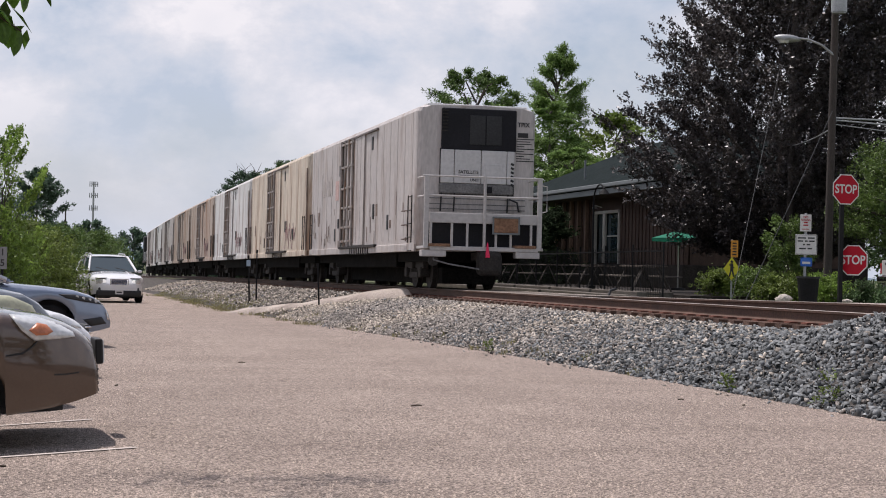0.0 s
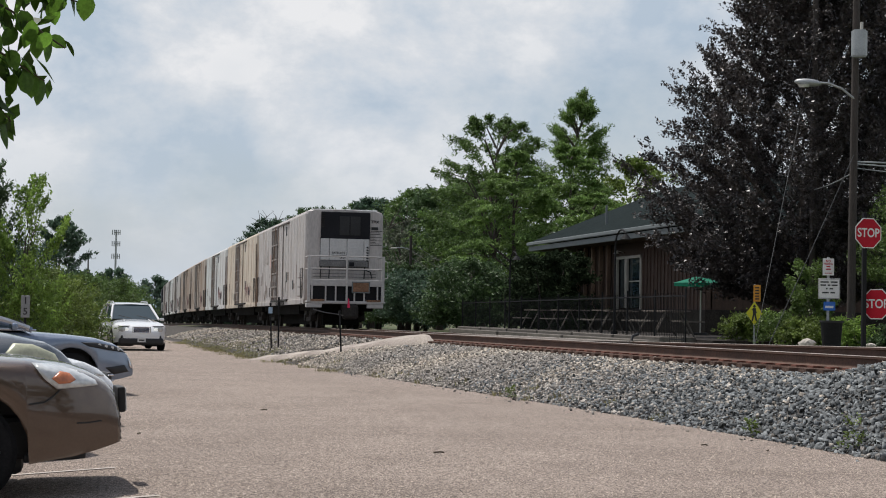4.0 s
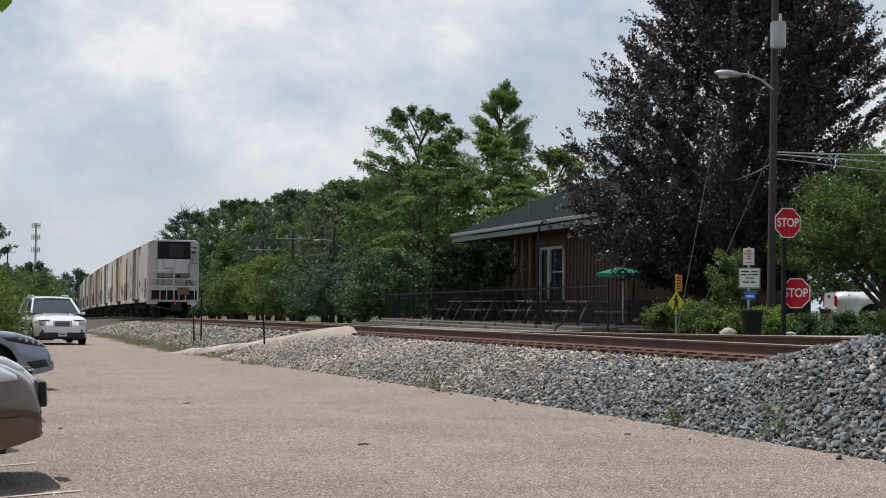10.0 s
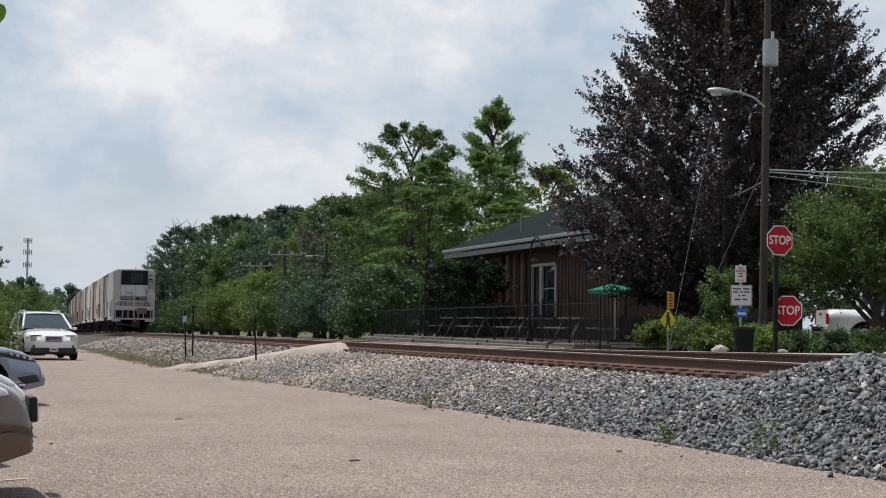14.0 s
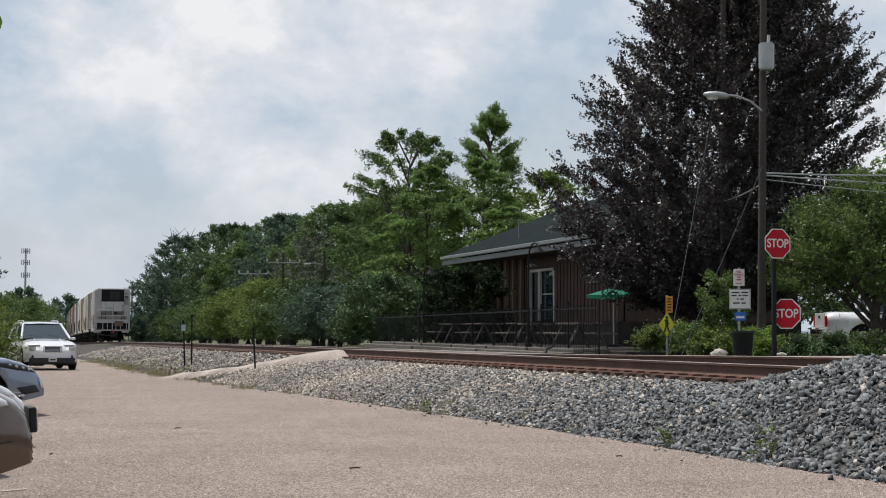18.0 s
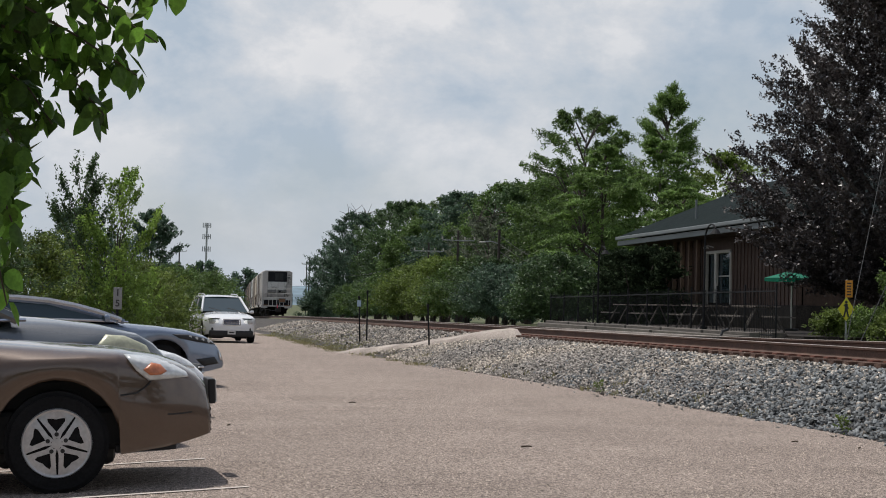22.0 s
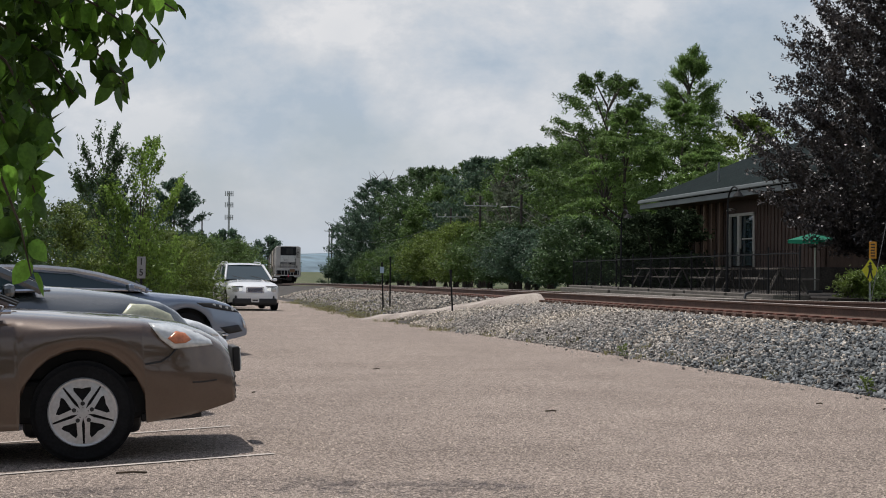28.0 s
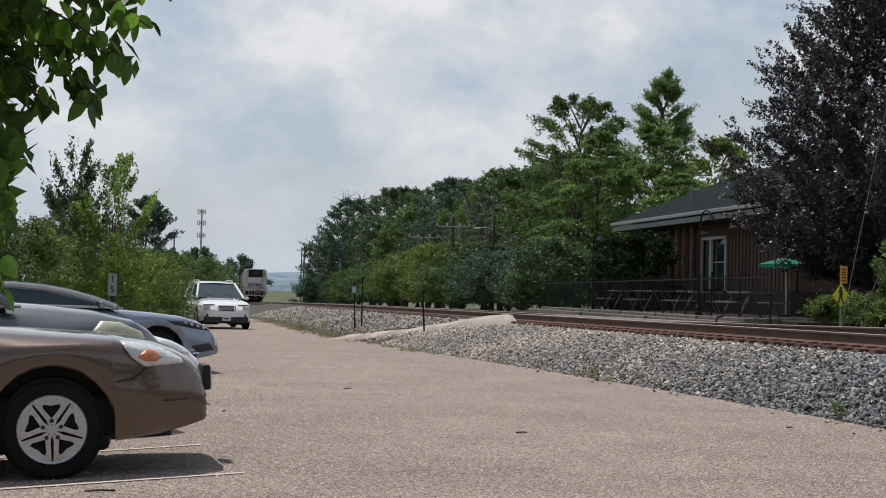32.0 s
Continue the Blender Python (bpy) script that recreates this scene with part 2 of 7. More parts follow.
M = {
    "asphalt": mat("worn_chip_seal", (0.45, 0.366, 0.31), 0.92, vary=0.07, scale=0.9, fine=60, grain=2.0, bump=1.0, bump_scale=110, tint=(0.385, 0.312, 0.264), tint_scale=0.5, tint_at=(0.42, 0.66), spec=0.2, chips=0.65, chip_scale=85),
    "ramp": mat("ramp_concrete", (0.40, 0.345, 0.30), 0.95, vary=0.16, scale=1.6, fine=25, bump=0.6, bump_scale=22, spec=0.2, tint=(0.26, 0.22, 0.19), tint_scale=0.9, tint_at=(0.45, 0.65)),
    "soil": mat("ballast_bed", (0.075, 0.068, 0.062), 0.95, vary=0.35, scale=2.0, fine=14, bump=1.0, bump_scale=12, spec=0.2),
    "earth": mat("earth_and_grass", (0.08, 0.095, 0.045), 0.95, vary=0.3, scale=0.4, fine=6, bump=0.6, bump_scale=8, tint=(0.125, 0.12, 0.07), tint_scale=0.15, spec=0.2),
    "stone": mat("ballast_stone", (0.29, 0.262, 0.232), 0.85, vary=0.2, scale=4, fine=40, island=0.7, tint=(0.42, 0.365, 0.30), tint_scale=0.12, tint_at=(0.45, 0.6), spec=0.3),
    "stone_new": mat("fresh_ballast_stone", (0.15, 0.158, 0.16), 0.8, vary=0.2, scale=4, fine=40, island=0.7, spec=0.35),
    "rail": mat("rusty_rail", (0.085, 0.045, 0.03), 0.75, 0.2, vary=0.25, scale=2, fine=30, bump=0.2),
    "rail_top": mat("worn_rail_head", (0.42, 0.36, 0.31), 0.45, 0.6, vary=0.15, scale=1, fine=20),
    "tie": mat("weathered_tie", (0.12, 0.068, 0.048), 0.95, vary=0.3, scale=3, fine=18, by_object=0.2, bump=0.4, stretch=(1, 6, 6)),
    "tie_red": mat("rust_red_plate", (0.20, 0.075, 0.05), 0.9, 0.1, vary=0.3, scale=6, fine=40, by_object=0.15),
    "plank": mat("grey_crossing_plank", (0.14, 0.115, 0.095), 0.9, vary=0.2, scale=1.5, fine=20, by_object=0.15, stretch=(6, 1, 6), bump=0.3),
    "black": mat("black_steel", (0.02, 0.02, 0.021), 0.6, 0.1, vary=0.25, scale=2, fine=20),
    "grime": mat("grimy_underframe", (0.026, 0.022, 0.019), 0.85, 0.1, vary=0.3, scale=2, fine=20),
    "white": mat("white_paint", (0.72, 0.71, 0.69), 0.5, vary=0.06, scale=1.5, fine=20),
    "glass": mat("dark_glass", (0.032, 0.052, 0.062), 0.05, 0.0, vary=0.0, spec=0.45),
    "chrome": mat("chrome", (0.7, 0.7, 0.71), 0.18, 1.0, vary=0.05),
    "rubber": mat("tyre_rubber", (0.012, 0.012, 0.013), 0.9, spec=0.2, vary=0.2, scale=5, fine=60),
    "lens": mat("headlamp_lens", (0.62, 0.63, 0.62), 0.18, 0.2, vary=0.1, scale=9, fine=30, coat=0.6),
    "lens_aged": mat("yellowed_headlamp", (0.50, 0.50, 0.36), 0.35, 0.1, vary=0.1, scale=6),
    "amber": mat("amber_reflector", (0.55, 0.19, 0.09), 0.25, 0.0, vary=0.1, scale=20),
    "plastic": mat("black_plastic", (0.016, 0.016, 0.017), 0.55, vary=0.15),
    "alloy": mat("silver_wheel_cover", (0.52, 0.52, 0.53), 0.35, 0.6, vary=0.08, scale=6),
    "bark": mat("bark", (0.075, 0.06, 0.05), 0.95, vary=0.35, scale=3, fine=20, bump=0.6, stretch=(3, 3, 1)),
    "old_timber": mat("old_grey_timber", (0.13, 0.115, 0.10), 0.9, vary=0.25, scale=1.5, fine=20, by_object=0.2, stretch=(6, 1, 6), spec=0.2),
    "cable": mat("dull_steel_cable", (0.07, 0.07, 0.07), 0.7, 0.2, vary=0.2),
    # near-black, with the shade beneath the cars put into the colour
    "under_black": mat("shade_black_underside", (0.010, 0.0095, 0.009), 0.95, vary=0.4, scale=2, fine=15, spec=0.08),
    "pole": mat("weathered_pole", (0.052, 0.042, 0.036), 0.9, vary=0.25, scale=1, fine=20, stretch=(5, 5, 0.6), bump=0.3),
    "leaf_green": mat("green_leaves", (0.105, 0.168, 0.046), 0.55, vary=0.25, scale=0.35, fine=3, island=0.45, through=0.30, spec=0.3),
    "leaf_deep": mat("deep_green_leaves", (0.075, 0.124, 0.048), 0.55, vary=0.25, scale=0.35, fine=3, island=0.45, through=0.28, spec=0.3),
    "leaf_light": mat("light_green_leaves", (0.14, 0.192, 0.042), 0.55, vary=0.25, scale=0.5, fine=3, island=0.45, through=0.30, spec=0.3),
    "leaf_spruce": mat("spruce_sprays", (0.15, 0.235, 0.062), 0.55, vary=0.25, scale=0.35, fine=3, island=0.45, through=0.34, spec=0.3),
    "leaf_maple": mat("young_maple_leaves", (0.19, 0.29, 0.06), 0.5, vary=0.2, scale=0.5, fine=3, island=0.4, through=0.5, spec=0.3),
    "leaf_dark": mat("dark_bush_leaves", (0.03, 0.045, 0.022), 0.8, vary=0.2, scale=0.5, fine=4, island=0.4, through=0.1, spec=0.05),
    "chip": mat("stone_chip", (0.41, 0.34, 0.285), 0.95, vary=0.1, scale=1, fine=30, island=0.4, spec=0.2),
    "leaf_apple": mat("apple_leaves", (0.105, 0.16, 0.042), 0.5, vary=0.2, scale=0.5, fine=3, island=0.45, through=0.3, spec=0.35),
    # leaves shifted to blue-green, so the colour itself carries distance haze
    "leaf_haze": mat("haze_blue_leaves", (0.082, 0.132, 0.084), 0.55, vary=0.25, scale=0.35, fine=3, island=0.45, through=0.28, spec=0.3),
    "leaf_copper": mat("copper_beech_leaves", (0.054, 0.045, 0.042), 0.40, vary=0.3, scale=0.4, fine=3, island=0.75, through=0.10, spec=0.55),
    "leaf_grey": mat("grey_green_leaves", (0.13, 0.15, 0.10), 0.6, vary=0.2, scale=0.5, fine=3, island=0.4, through=0.3, spec=0.3),
    "grass_green": mat("patchy_green_grass", (0.30, 0.29, 0.13), 0.8, vary=0.25, scale=0.8, fine=8, island=0.45, through=0.3),
    "grass": mat("dry_grass", (0.24, 0.22, 0.10), 0.8, vary=0.2, scale=1, fine=8, island=0.35, through=0.3),
    "roof": mat("dark_shingle", (0.015, 0.021, 0.021), 1.0, spec=0.05, vary=0.2, scale=2, fine=25, bump=0.4, bump_scale=20),
    "fascia": mat("grey_fascia", (0.15, 0.165, 0.165), 0.6, vary=0.08, scale=1),
    "siding": mat("brown_board", (0.066, 0.038, 0.027), 0.8, vary=0.25, scale=1.2, fine=14, by_object=0.2, stretch=(5, 5, 0.7)),
    "trim": mat("pale_trim", (0.50, 0.47, 0.42), 0.6, vary=0.08),
    "fence": mat("black_fence", (0.016, 0.016, 0.017), 0.7, 0.0, spec=0.15, vary=0.2),
    "sign_red": mat("sign_red", (0.42, 0.012, 0.026), 0.5, spec=0.15, vary=0.08, scale=4),
    "sign_white": mat("sign_white", (0.66, 0.65, 0.63), 0.45, vary=0.06, scale=4),
    # white board face coloured grey, for the shade it stands in
    "sign_shaded": mat("shaded_sign_face", (0.24, 0.24, 0.24), 0.5, 0.4, vary=0.1),
    "sign_yellow": mat("sign_yellow", (0.62, 0.56, 0.02), 0.45, vary=0.08, scale=4),
    "sign_orange": mat("sign_orange", (0.62, 0.26, 0.02), 0.5, vary=0.1, scale=4),
    "sign_blue": mat("sign_blue", (0.03, 0.14, 0.50), 0.45, vary=0.08, scale=4),
    "ink": mat("black_print", (0.02, 0.02, 0.02), 0.6, vary=0.1),
    "umbrella": mat("green_canvas", (0.01, 0.22, 0.13), 0.8, vary=0.1, scale=3, through=0.4),
    "galvanised": mat("galvanised_steel", (0.36, 0.37, 0.37), 0.5, 0.6, vary=0.12),
    # timber darkened to hold the deep shade of patio and foundation
    "dark_timber": mat("shade_dark_timber", (0.028, 0.023, 0.02), 0.85, vary=0.3, scale=3, fine=18, by_object=0.2, spec=0.2),
    "rock": mat("pale_boulder", (0.42, 0.38, 0.33), 0.9, vary=0.2, scale=4, fine=20, bump=0.5),
    # the blue of distance haze is mixed straight into the hill's colour
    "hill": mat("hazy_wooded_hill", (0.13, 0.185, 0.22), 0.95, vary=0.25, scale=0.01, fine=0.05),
    "line": mat("faded_line_paint", (0.50, 0.44, 0.39), 0.85, vary=0.15, scale=3, fine=25),
}

# ---- mesh tools ----
def mesh_of(name, verts, faces, material, smooth=False):
    me = bpy.data.meshes.new(name)
    me.from_pydata([tuple(v) for v in verts], [], [tuple(f) for f in faces])
    me.materials.append(material)
    if smooth:
        me.polygons.foreach_set("use_smooth", [True] * len(me.polygons))
    me.update()
    return me


def mesh_np(name, verts, quads, material):
    """Quads or triangles in bulk from arrays."""
    me = bpy.data.meshes.new(name)
    k = quads.shape[1]
    me.vertices.add(len(verts))
    me.vertices.foreach_set("co", verts.astype(np.float32).ravel())
    me.loops.add(quads.size)
    me.loops.foreach_set("vertex_index", quads.astype(np.int32).ravel())
    me.polygons.add(len(quads))
    me.polygons.foreach_set("loop_start", np.arange(0, quads.size, k, dtype=np.int32))
    me.polygons.foreach_set("loop_total", np.full(len(quads), k, dtype=np.int32))
    me.materials.append(material)
    me.update(calc_edges=True)
    return me


def part(name, bm, material, parent, label="", smooth=False):
    """One mesh object under a thing or a part, from a bmesh, a mesh or (verts, faces)."""
    if isinstance(bm, bmesh.types.BMesh):
        me = bpy.data.meshes.new(name)
        bm.to_mesh(me)
        bm.free()
        me.materials.append(material)
        if smooth:
            me.polygons.foreach_set("use_smooth", [True] * len(me.polygons))
    elif isinstance(bm, tuple):
        me = mesh_of(name, bm[0], bm[1], material, smooth)
    else:
        me = bm
    ob = new(name, me)
    ob.parent = parent
    if label:
        ob["label"] = label
    return ob


def thing(name, m, label, category, group="", kind=""):
    ob = new(name)
    ob.matrix_world = m
    ob.empty_display_size = 0.1
    return tagged(ob, label, category, group, kind)


def box(sx, sy, sz, at=(0, 0, 0), bevel=0.0, bm=None, rz=0.0, rx=0.0, ry=0.0):
    """A box of that size centred at a place, in a new bmesh or added to one."""
    own = bmesh.new()
    bmesh.ops.create_cube(own, size=1)
    bmesh.ops.scale(own, vec=(sx, sy, sz), verts=own.verts)
    if bevel:
        bmesh.ops.bevel(own, geom=list(own.edges), offset=bevel, segments=2, affect="EDGES", profile=0.5)
    bmesh.ops.transform(own, matrix=pose(*at, rx, ry, rz), verts=own.verts)
    return joined(own, bm)


def joined(own, bm):
    if bm is None:
        return own
    me = bpy.data.meshes.new("tmp")
    own.to_mesh(me)
    own.free()
    bm.from_mesh(me)
    bpy.data.meshes.remove(me)
    return bm


def tube(a, b, r0, r1=None, sides=8, bm=None, caps=True):
    """A round bar from a to b."""
    r1 = r0 if r1 is None else r1
    a, b = Vector(a), Vector(b)
    own = bmesh.new()
    bmesh.ops.create_cone(own, cap_ends=caps, segments=sides, radius1=r0, radius2=r1, depth=(b - a).length)
    turn = (b - a).to_track_quat("Z", "Y").to_matrix().to_4x4()
    bmesh.ops.transform(own, matrix=Matrix.Translation((a + b) / 2) @ turn, verts=own.verts)
    return joined(own, bm)


def bars(path, r, sides=6, bm=None, radii=None):
    """One bent bar swept along a path."""
    pts = [Vector(p) for p in path]
    own = bmesh.new()
    rings = []
    for i, p in enumerate(pts):
        d = (pts[min(i + 1, len(pts) - 1)] - pts[max(i - 1, 0)]).normalized()
        turn = d.to_track_quat("Z", "Y").to_matrix()
        rr = radii[i] if radii else r
        rings.append([own.verts.new(p + turn @ Vector((rr * math.cos(2 * math.pi * k / sides), rr * math.sin(2 * math.pi * k / sides), 0))) for k in range(sides)])
    for a, b in zip(rings, rings[1:]):
        for k in range(sides):
            own.faces.new((a[k], a[(k + 1) % sides], b[(k + 1) % sides], b[k]))
    own.faces.new(list(reversed(rings[0])))
    own.faces.new(rings[-1])
    return joined(own, bm)


def disc(r, depth, at=(0, 0, 0), axis="x", sides=24, bm=None, r2=None, bevel=0.0):
    own = bmesh.new()
    bmesh.ops.create_cone(own, cap_ends=True, segments=sides, radius1=r, radius2=r if r2 is None else r2, depth=depth)
    if bevel:
        bmesh.ops.bevel(own, geom=[e for e in own.edges if len(e.link_faces) == 2 and any(len(f.verts) > 4 for f in e.link_faces)],
                        offset=bevel, segments=2, affect="EDGES")
    turn = {"x": pose(0, 0, 0, 0, 90, 0), "y": pose(0, 0, 0, -90, 0, 0), "z": Matrix.Identity(4)}[axis]
    bmesh.ops.transform(own, matrix=Matrix.Translation(at) @ turn, verts=own.verts)
    return joined(own, bm)


def sheet(outline, thick, m=None):
    """A flat plate from an outline in x and z, with thickness along y."""
    own = bmesh.new()
    f = own.faces.new([own.verts.new((x, 0, z)) for x, z in outline])
    r = bmesh.ops.extrude_face_region(own, geom=[f])
    bmesh.ops.translate(own, vec=(0, thick, 0), verts=[v for v in r["geom"] if isinstance(v, bmesh.types.BMVert)])
    bmesh.ops.recalc_face_normals(own, faces=own.faces)
    if m:
        bmesh.ops.transform(own, matrix=m, verts=own.verts)
    return own


def lettering(text, size, material, m, parent, name="lettering", extrude=0.002, squeeze=1.0, bold=0.018):
    """Raised letters in the built-in font, turned into a mesh; they stand in x and z, and face -y."""
    cu = bpy.data.curves.new(name, "FONT")
    cu.body, cu.size, cu.extrude, cu.align_x, cu.align_y = text, size, extrude, "CENTER", "CENTER"
    cu.offset = size * bold
    tmp = new("tmp_text", cu)
    me = bpy.data.meshes.new_from_object(tmp.evaluated_get(bpy.context.evaluated_depsgraph_get()))
    bpy.data.objects.remove(tmp)
    me.transform(m @ pose(0, 0, 0, 90, 0, 0) @ Matrix.Diagonal((squeeze, 1, 1, 1)))
    me.materials.clear()
    me.materials.append(material)
    ob = new(name, me)
    ob.parent = parent
    return ob

# ---- the lie of the land: the track runs along +Y, the lot lies on its near side ----
def smooth_step(a, b, v):
    k = min(1.0, max(0.0, (v - a) / (b - a)))
    return k * k * (3 - 2 * k)


def track_x(y):
    y = max(-40.0, min(y, 420.0))
    return 10.9 - 0.024 * y + 0.0001 * y * y


def track_z(y):
    y = max(-40.0, min(y, 300.0))
    return 0.83 - 0.0033 * y - 0.000017 * y * y


def lot_z(y):
    return 0.08 - 0.0072 * max(-60.0, min(y, 90.0)) - 0.010 * max(0.0, min(y, 300.0) - 90.0)


def cross_fall(x, y):
    """Near its end the lot falls away to the side where the cars stand."""
    return 0.05 * (min(x, 0.6) - 0.2 * smooth_step(0.4, 1.6, x)) * smooth_step(26, 16, y) if x > -6 else -0.3 * smooth_step(26, 16, y)


def foot_x(y):
    """Where the ballast bank meets the lot."""
    return 6.75 - 1.75 * smooth_step(18, 60, y) - 0.3 * smooth_step(60, 100, y)


def pile(y):
    """Extra height of the loose new ballast heaped beside the rail, nearest the lot's end."""
    return 0.50 * smooth_step(20.6, 15.0, y)


RAMP = (4.75, 52.0, 8.90, 45.3)      # foot and head of the walk that climbs to the rail


def ramp_place(x, y):
    """Share of the way up the ramp, and the distance off its middle line along y."""
    k = (x - RAMP[0]) / (RAMP[2] - RAMP[0])
    return k, y - (RAMP[1] + (RAMP[3] - RAMP[1]) * k)


def ramp_top(k):
    """Height of the ramp: a straight climb that rounds off at the rail."""
    return -0.29 + 0.05 * smooth_step(0.0, 0.15, k) + 0.88 * (0.84 * max(0.0, k) + 0.16 * smooth_step(0.4, 0.95, k))


def land_z(x, y):
    """The one sheet of ground: lot, bank, track bed and the level beyond."""
    c, f, tz, lz = track_x(y), foot_x(y), track_z(y), lot_z(y)
    if x > f:
        lz += cross_fall(f, y)
    bed = tz - 0.28
    if x <= f:
        return lz + cross_fall(x, y)
    shoulder = c - 1.45
    if x < shoulder:
        k = (x - f) / (shoulder - f)
        hump = 4 * k * (1 - k) * 0.06
        z = lz + (bed - lz) * (k ** 0.85) + hump + pile(y) * smooth_step(0.0, 0.75, k) * (1 - 0.25 * smooth_step(0.8, 1.0, k))
        along, off = ramp_place(x, y)
        if 0.0 < along < 1.15 and -2.6 < off < 1.6:
            z = min(z, max(lz, ramp_top(along) - 0.34 + 0.5 * smooth_step(-1.1, -2.6, off)))
        return z
    if x < c + 2.2:
        return bed + pile(y) * 0.75 * smooth_step(shoulder + 0.8, shoulder, x)
    return bed + 0.08 * smooth_step(c + 2.2, c + 3.4, x)


def spaced(stops):
    out = []
    for a, b, step in stops:
        n = max(1, round((b - a) / step))
        out += [a + (b - a) * i / n for i in range(n)]
    return out + [stops[-1][1]]


gx = spaced([(-1500, -300, 300), (-300, -60, 40), (-60, -12, 6), (-12, -2, 1.0), (-2, 4, 0.5), (4, 6.75, 0.25), (6.75, 13, 0.25), (13, 40, 3), (40, 300, 40), (300, 1500, 300)])
gy = spaced([(-900, -100, 200), (-100, -20, 20), (-20, 6, 4), (6, 48, 0.5), (48, 120, 2), (120, 320, 8), (320, 620, 50), (620, 3600, 400)])


def bent(u, y):
    """Columns of the sheet follow the foot of the bank."""
    return u + (foot_x(y) - 6.75) * smooth_step(2.0, 5.0, u) * smooth_step(12.5, 8.5, u)


gv = [(bent(u, y), y, land_z(bent(u, y) - (0.001 if u == 6.75 else 0), y)) for y in gy for u in gx]
w = len(gx)
lot_f, bank_f, earth_f = [], [], []
for j in range(len(gy) - 1):
    for i in range(w - 1):
        q = (j * w + i, j * w + i + 1, (j + 1) * w + i + 1, (j + 1) * w + i)
        x, y = (gx[i] + gx[i + 1]) / 2, (gy[j] + gy[j + 1]) / 2
        if 6.75 < x < track_x(y) + 2.6 and -60 < y < 420:
            bank_f.append(q)
        elif -9.0 < x <= 6.75 and -40 < y < 110:
            lot_f.append(q)
        else:
            earth_f.append(q)
gm = mesh_of("ground", gv, lot_f + bank_f + earth_f, M["asphalt"], smooth=True)
gm.materials.append(M["soil"])
gm.materials.append(M["earth"])
gm.polygons.foreach_set("material_index", [0] * len(lot_f) + [1] * len(bank_f) + [2] * len(earth_f))
ground = tagged(new("ground", gm), "tan chip-sealed lot rising to a gravel track bed", "ground", kind="structure")


def on_ramp(x, y):
    k, o = ramp_place(x, y)
    return 0.0 < k < 1.0 and -0.75 < o < 0.95


def stones(count, y0, y1, x_lo, x_hi, size, seed, fresh, lift=0.0):
    """Angular ballast stones in bulk: knocked-about six-sided chunks. x_lo and x_hi are functions of y."""
    rng = np.random.default_rng(seed)
    lump = np.array([(i, j, k) for i in (-1, 1) for j in (-1, 1) for k in (-1, 1)]) * 0.68
    quad = np.array([(0, 1, 3, 2), (4, 6, 7, 5), (0, 4, 5, 1), (2, 3, 7, 6), (1, 5, 7, 3)])
    tri = np.concatenate([quad[:, [0, 1, 2]], quad[:, [0, 2, 3]]])
    ys = y0 + (y1 - y0) * rng.random(count)
    ks = rng.random(count)
    xs = np.array([x_lo(y) + (x_hi(y) - x_lo(y)) * k for y, k in zip(ys, ks)])
    zs = np.array([land_z(x, y) - (0.6 if on_ramp(x, y) else 0.0) for x, y in zip(xs, ys)])
    sz = size * (0.5 + 0.9 * rng.random(count) ** 1.5) * np.array([0.85 + 0.2 * smooth_step(24, 14, y) for y in ys])
    v = lump[None] * (0.62 + 0.62 * rng.random((count, 8)))[..., None] + rng.normal(size=(count, 8, 3)) * 0.14
    v = v * (sz[:, None] * np.stack([np.full(count, 1.05), 0.45 + 0.4 * rng.random(count), 0.26 + 0.32 * rng.random(count)], 1))[:, None, :]
    a, b = rng.random(count) * 6.283, rng.normal(size=count) * 0.8
    ca, sa, cb, sb = np.cos(a), np.sin(a), np.cos(b), np.sin(b)
    x, y, z = v[..., 0], v[..., 1], v[..., 2]
    x, z = x * cb[:, None] - z * sb[:, None], x * sb[:, None] + z * cb[:, None]
    x, y = x * ca[:, None] - y * sa[:, None], x * sa[:, None] + y * ca[:, None]
    v = np.stack([x + xs[:, None], y + ys[:, None], z + (zs + sz * (-0.2 + 1.05 * rng.random(count)) + lift)[:, None]], -1).reshape(-1, 3)
    f = (tri[None] + 8 * np.arange(count)[:, None, None]).reshape(-1, 3)
    me = mesh_np("ballast", v, f, M["stone"])
    me.materials.append(M["stone_new"])
    new_one = rng.random(count) < np.array([fresh(y) for y in ys])
    me.polygons.foreach_set("material_index", np.repeat(new_one.astype(np.int32), 10))
    return me


def newness(y):
    return 0.04 + 0.9 * smooth_step(31, 17, y) + 0.3 * math.exp(-((y - 29.0) / 1.3) ** 2)


tagged(new("ballast", stones(68000, 11.0, 46.0, lambda y: foot_x(y) - 0.05, lambda y: track_x(y) - 1.2 + 0.45 * smooth_step(21.5, 19.5, y), 0.037, 1, newness)), "loose angular grey ballast stones banked beside the rail", "gravel", kind="stuff")
tagged(new("ballast", stones(14000, 46.0, 115.0, lambda y: foot_x(y) + 0.12 + 0.2 * smooth_step(52, 58, y), lambda y: track_x(y) - 1.2, 0.055, 2, lambda y: 0.04)), "pale ballast stones banked beside the track", "gravel", kind="stuff")
tagged(new("ballast", stones(3500, 14.0, 60.0, lambda y: track_x(y) - 1.3, lambda y: track_x(y) + 2.1, 0.06, 3, lambda y: 0.2)), "ballast stones between the rails", "gravel", kind="stuff")
rg_chip = np.random.default_rng(9)
n_chip = 26000
cy = 8.5 + 24.0 * rg_chip.random(n_chip) ** 1.5
cx = -3.0 + rg_chip.random(n_chip) * (np.array([foot_x(y) for y in cy]) + 3.0)
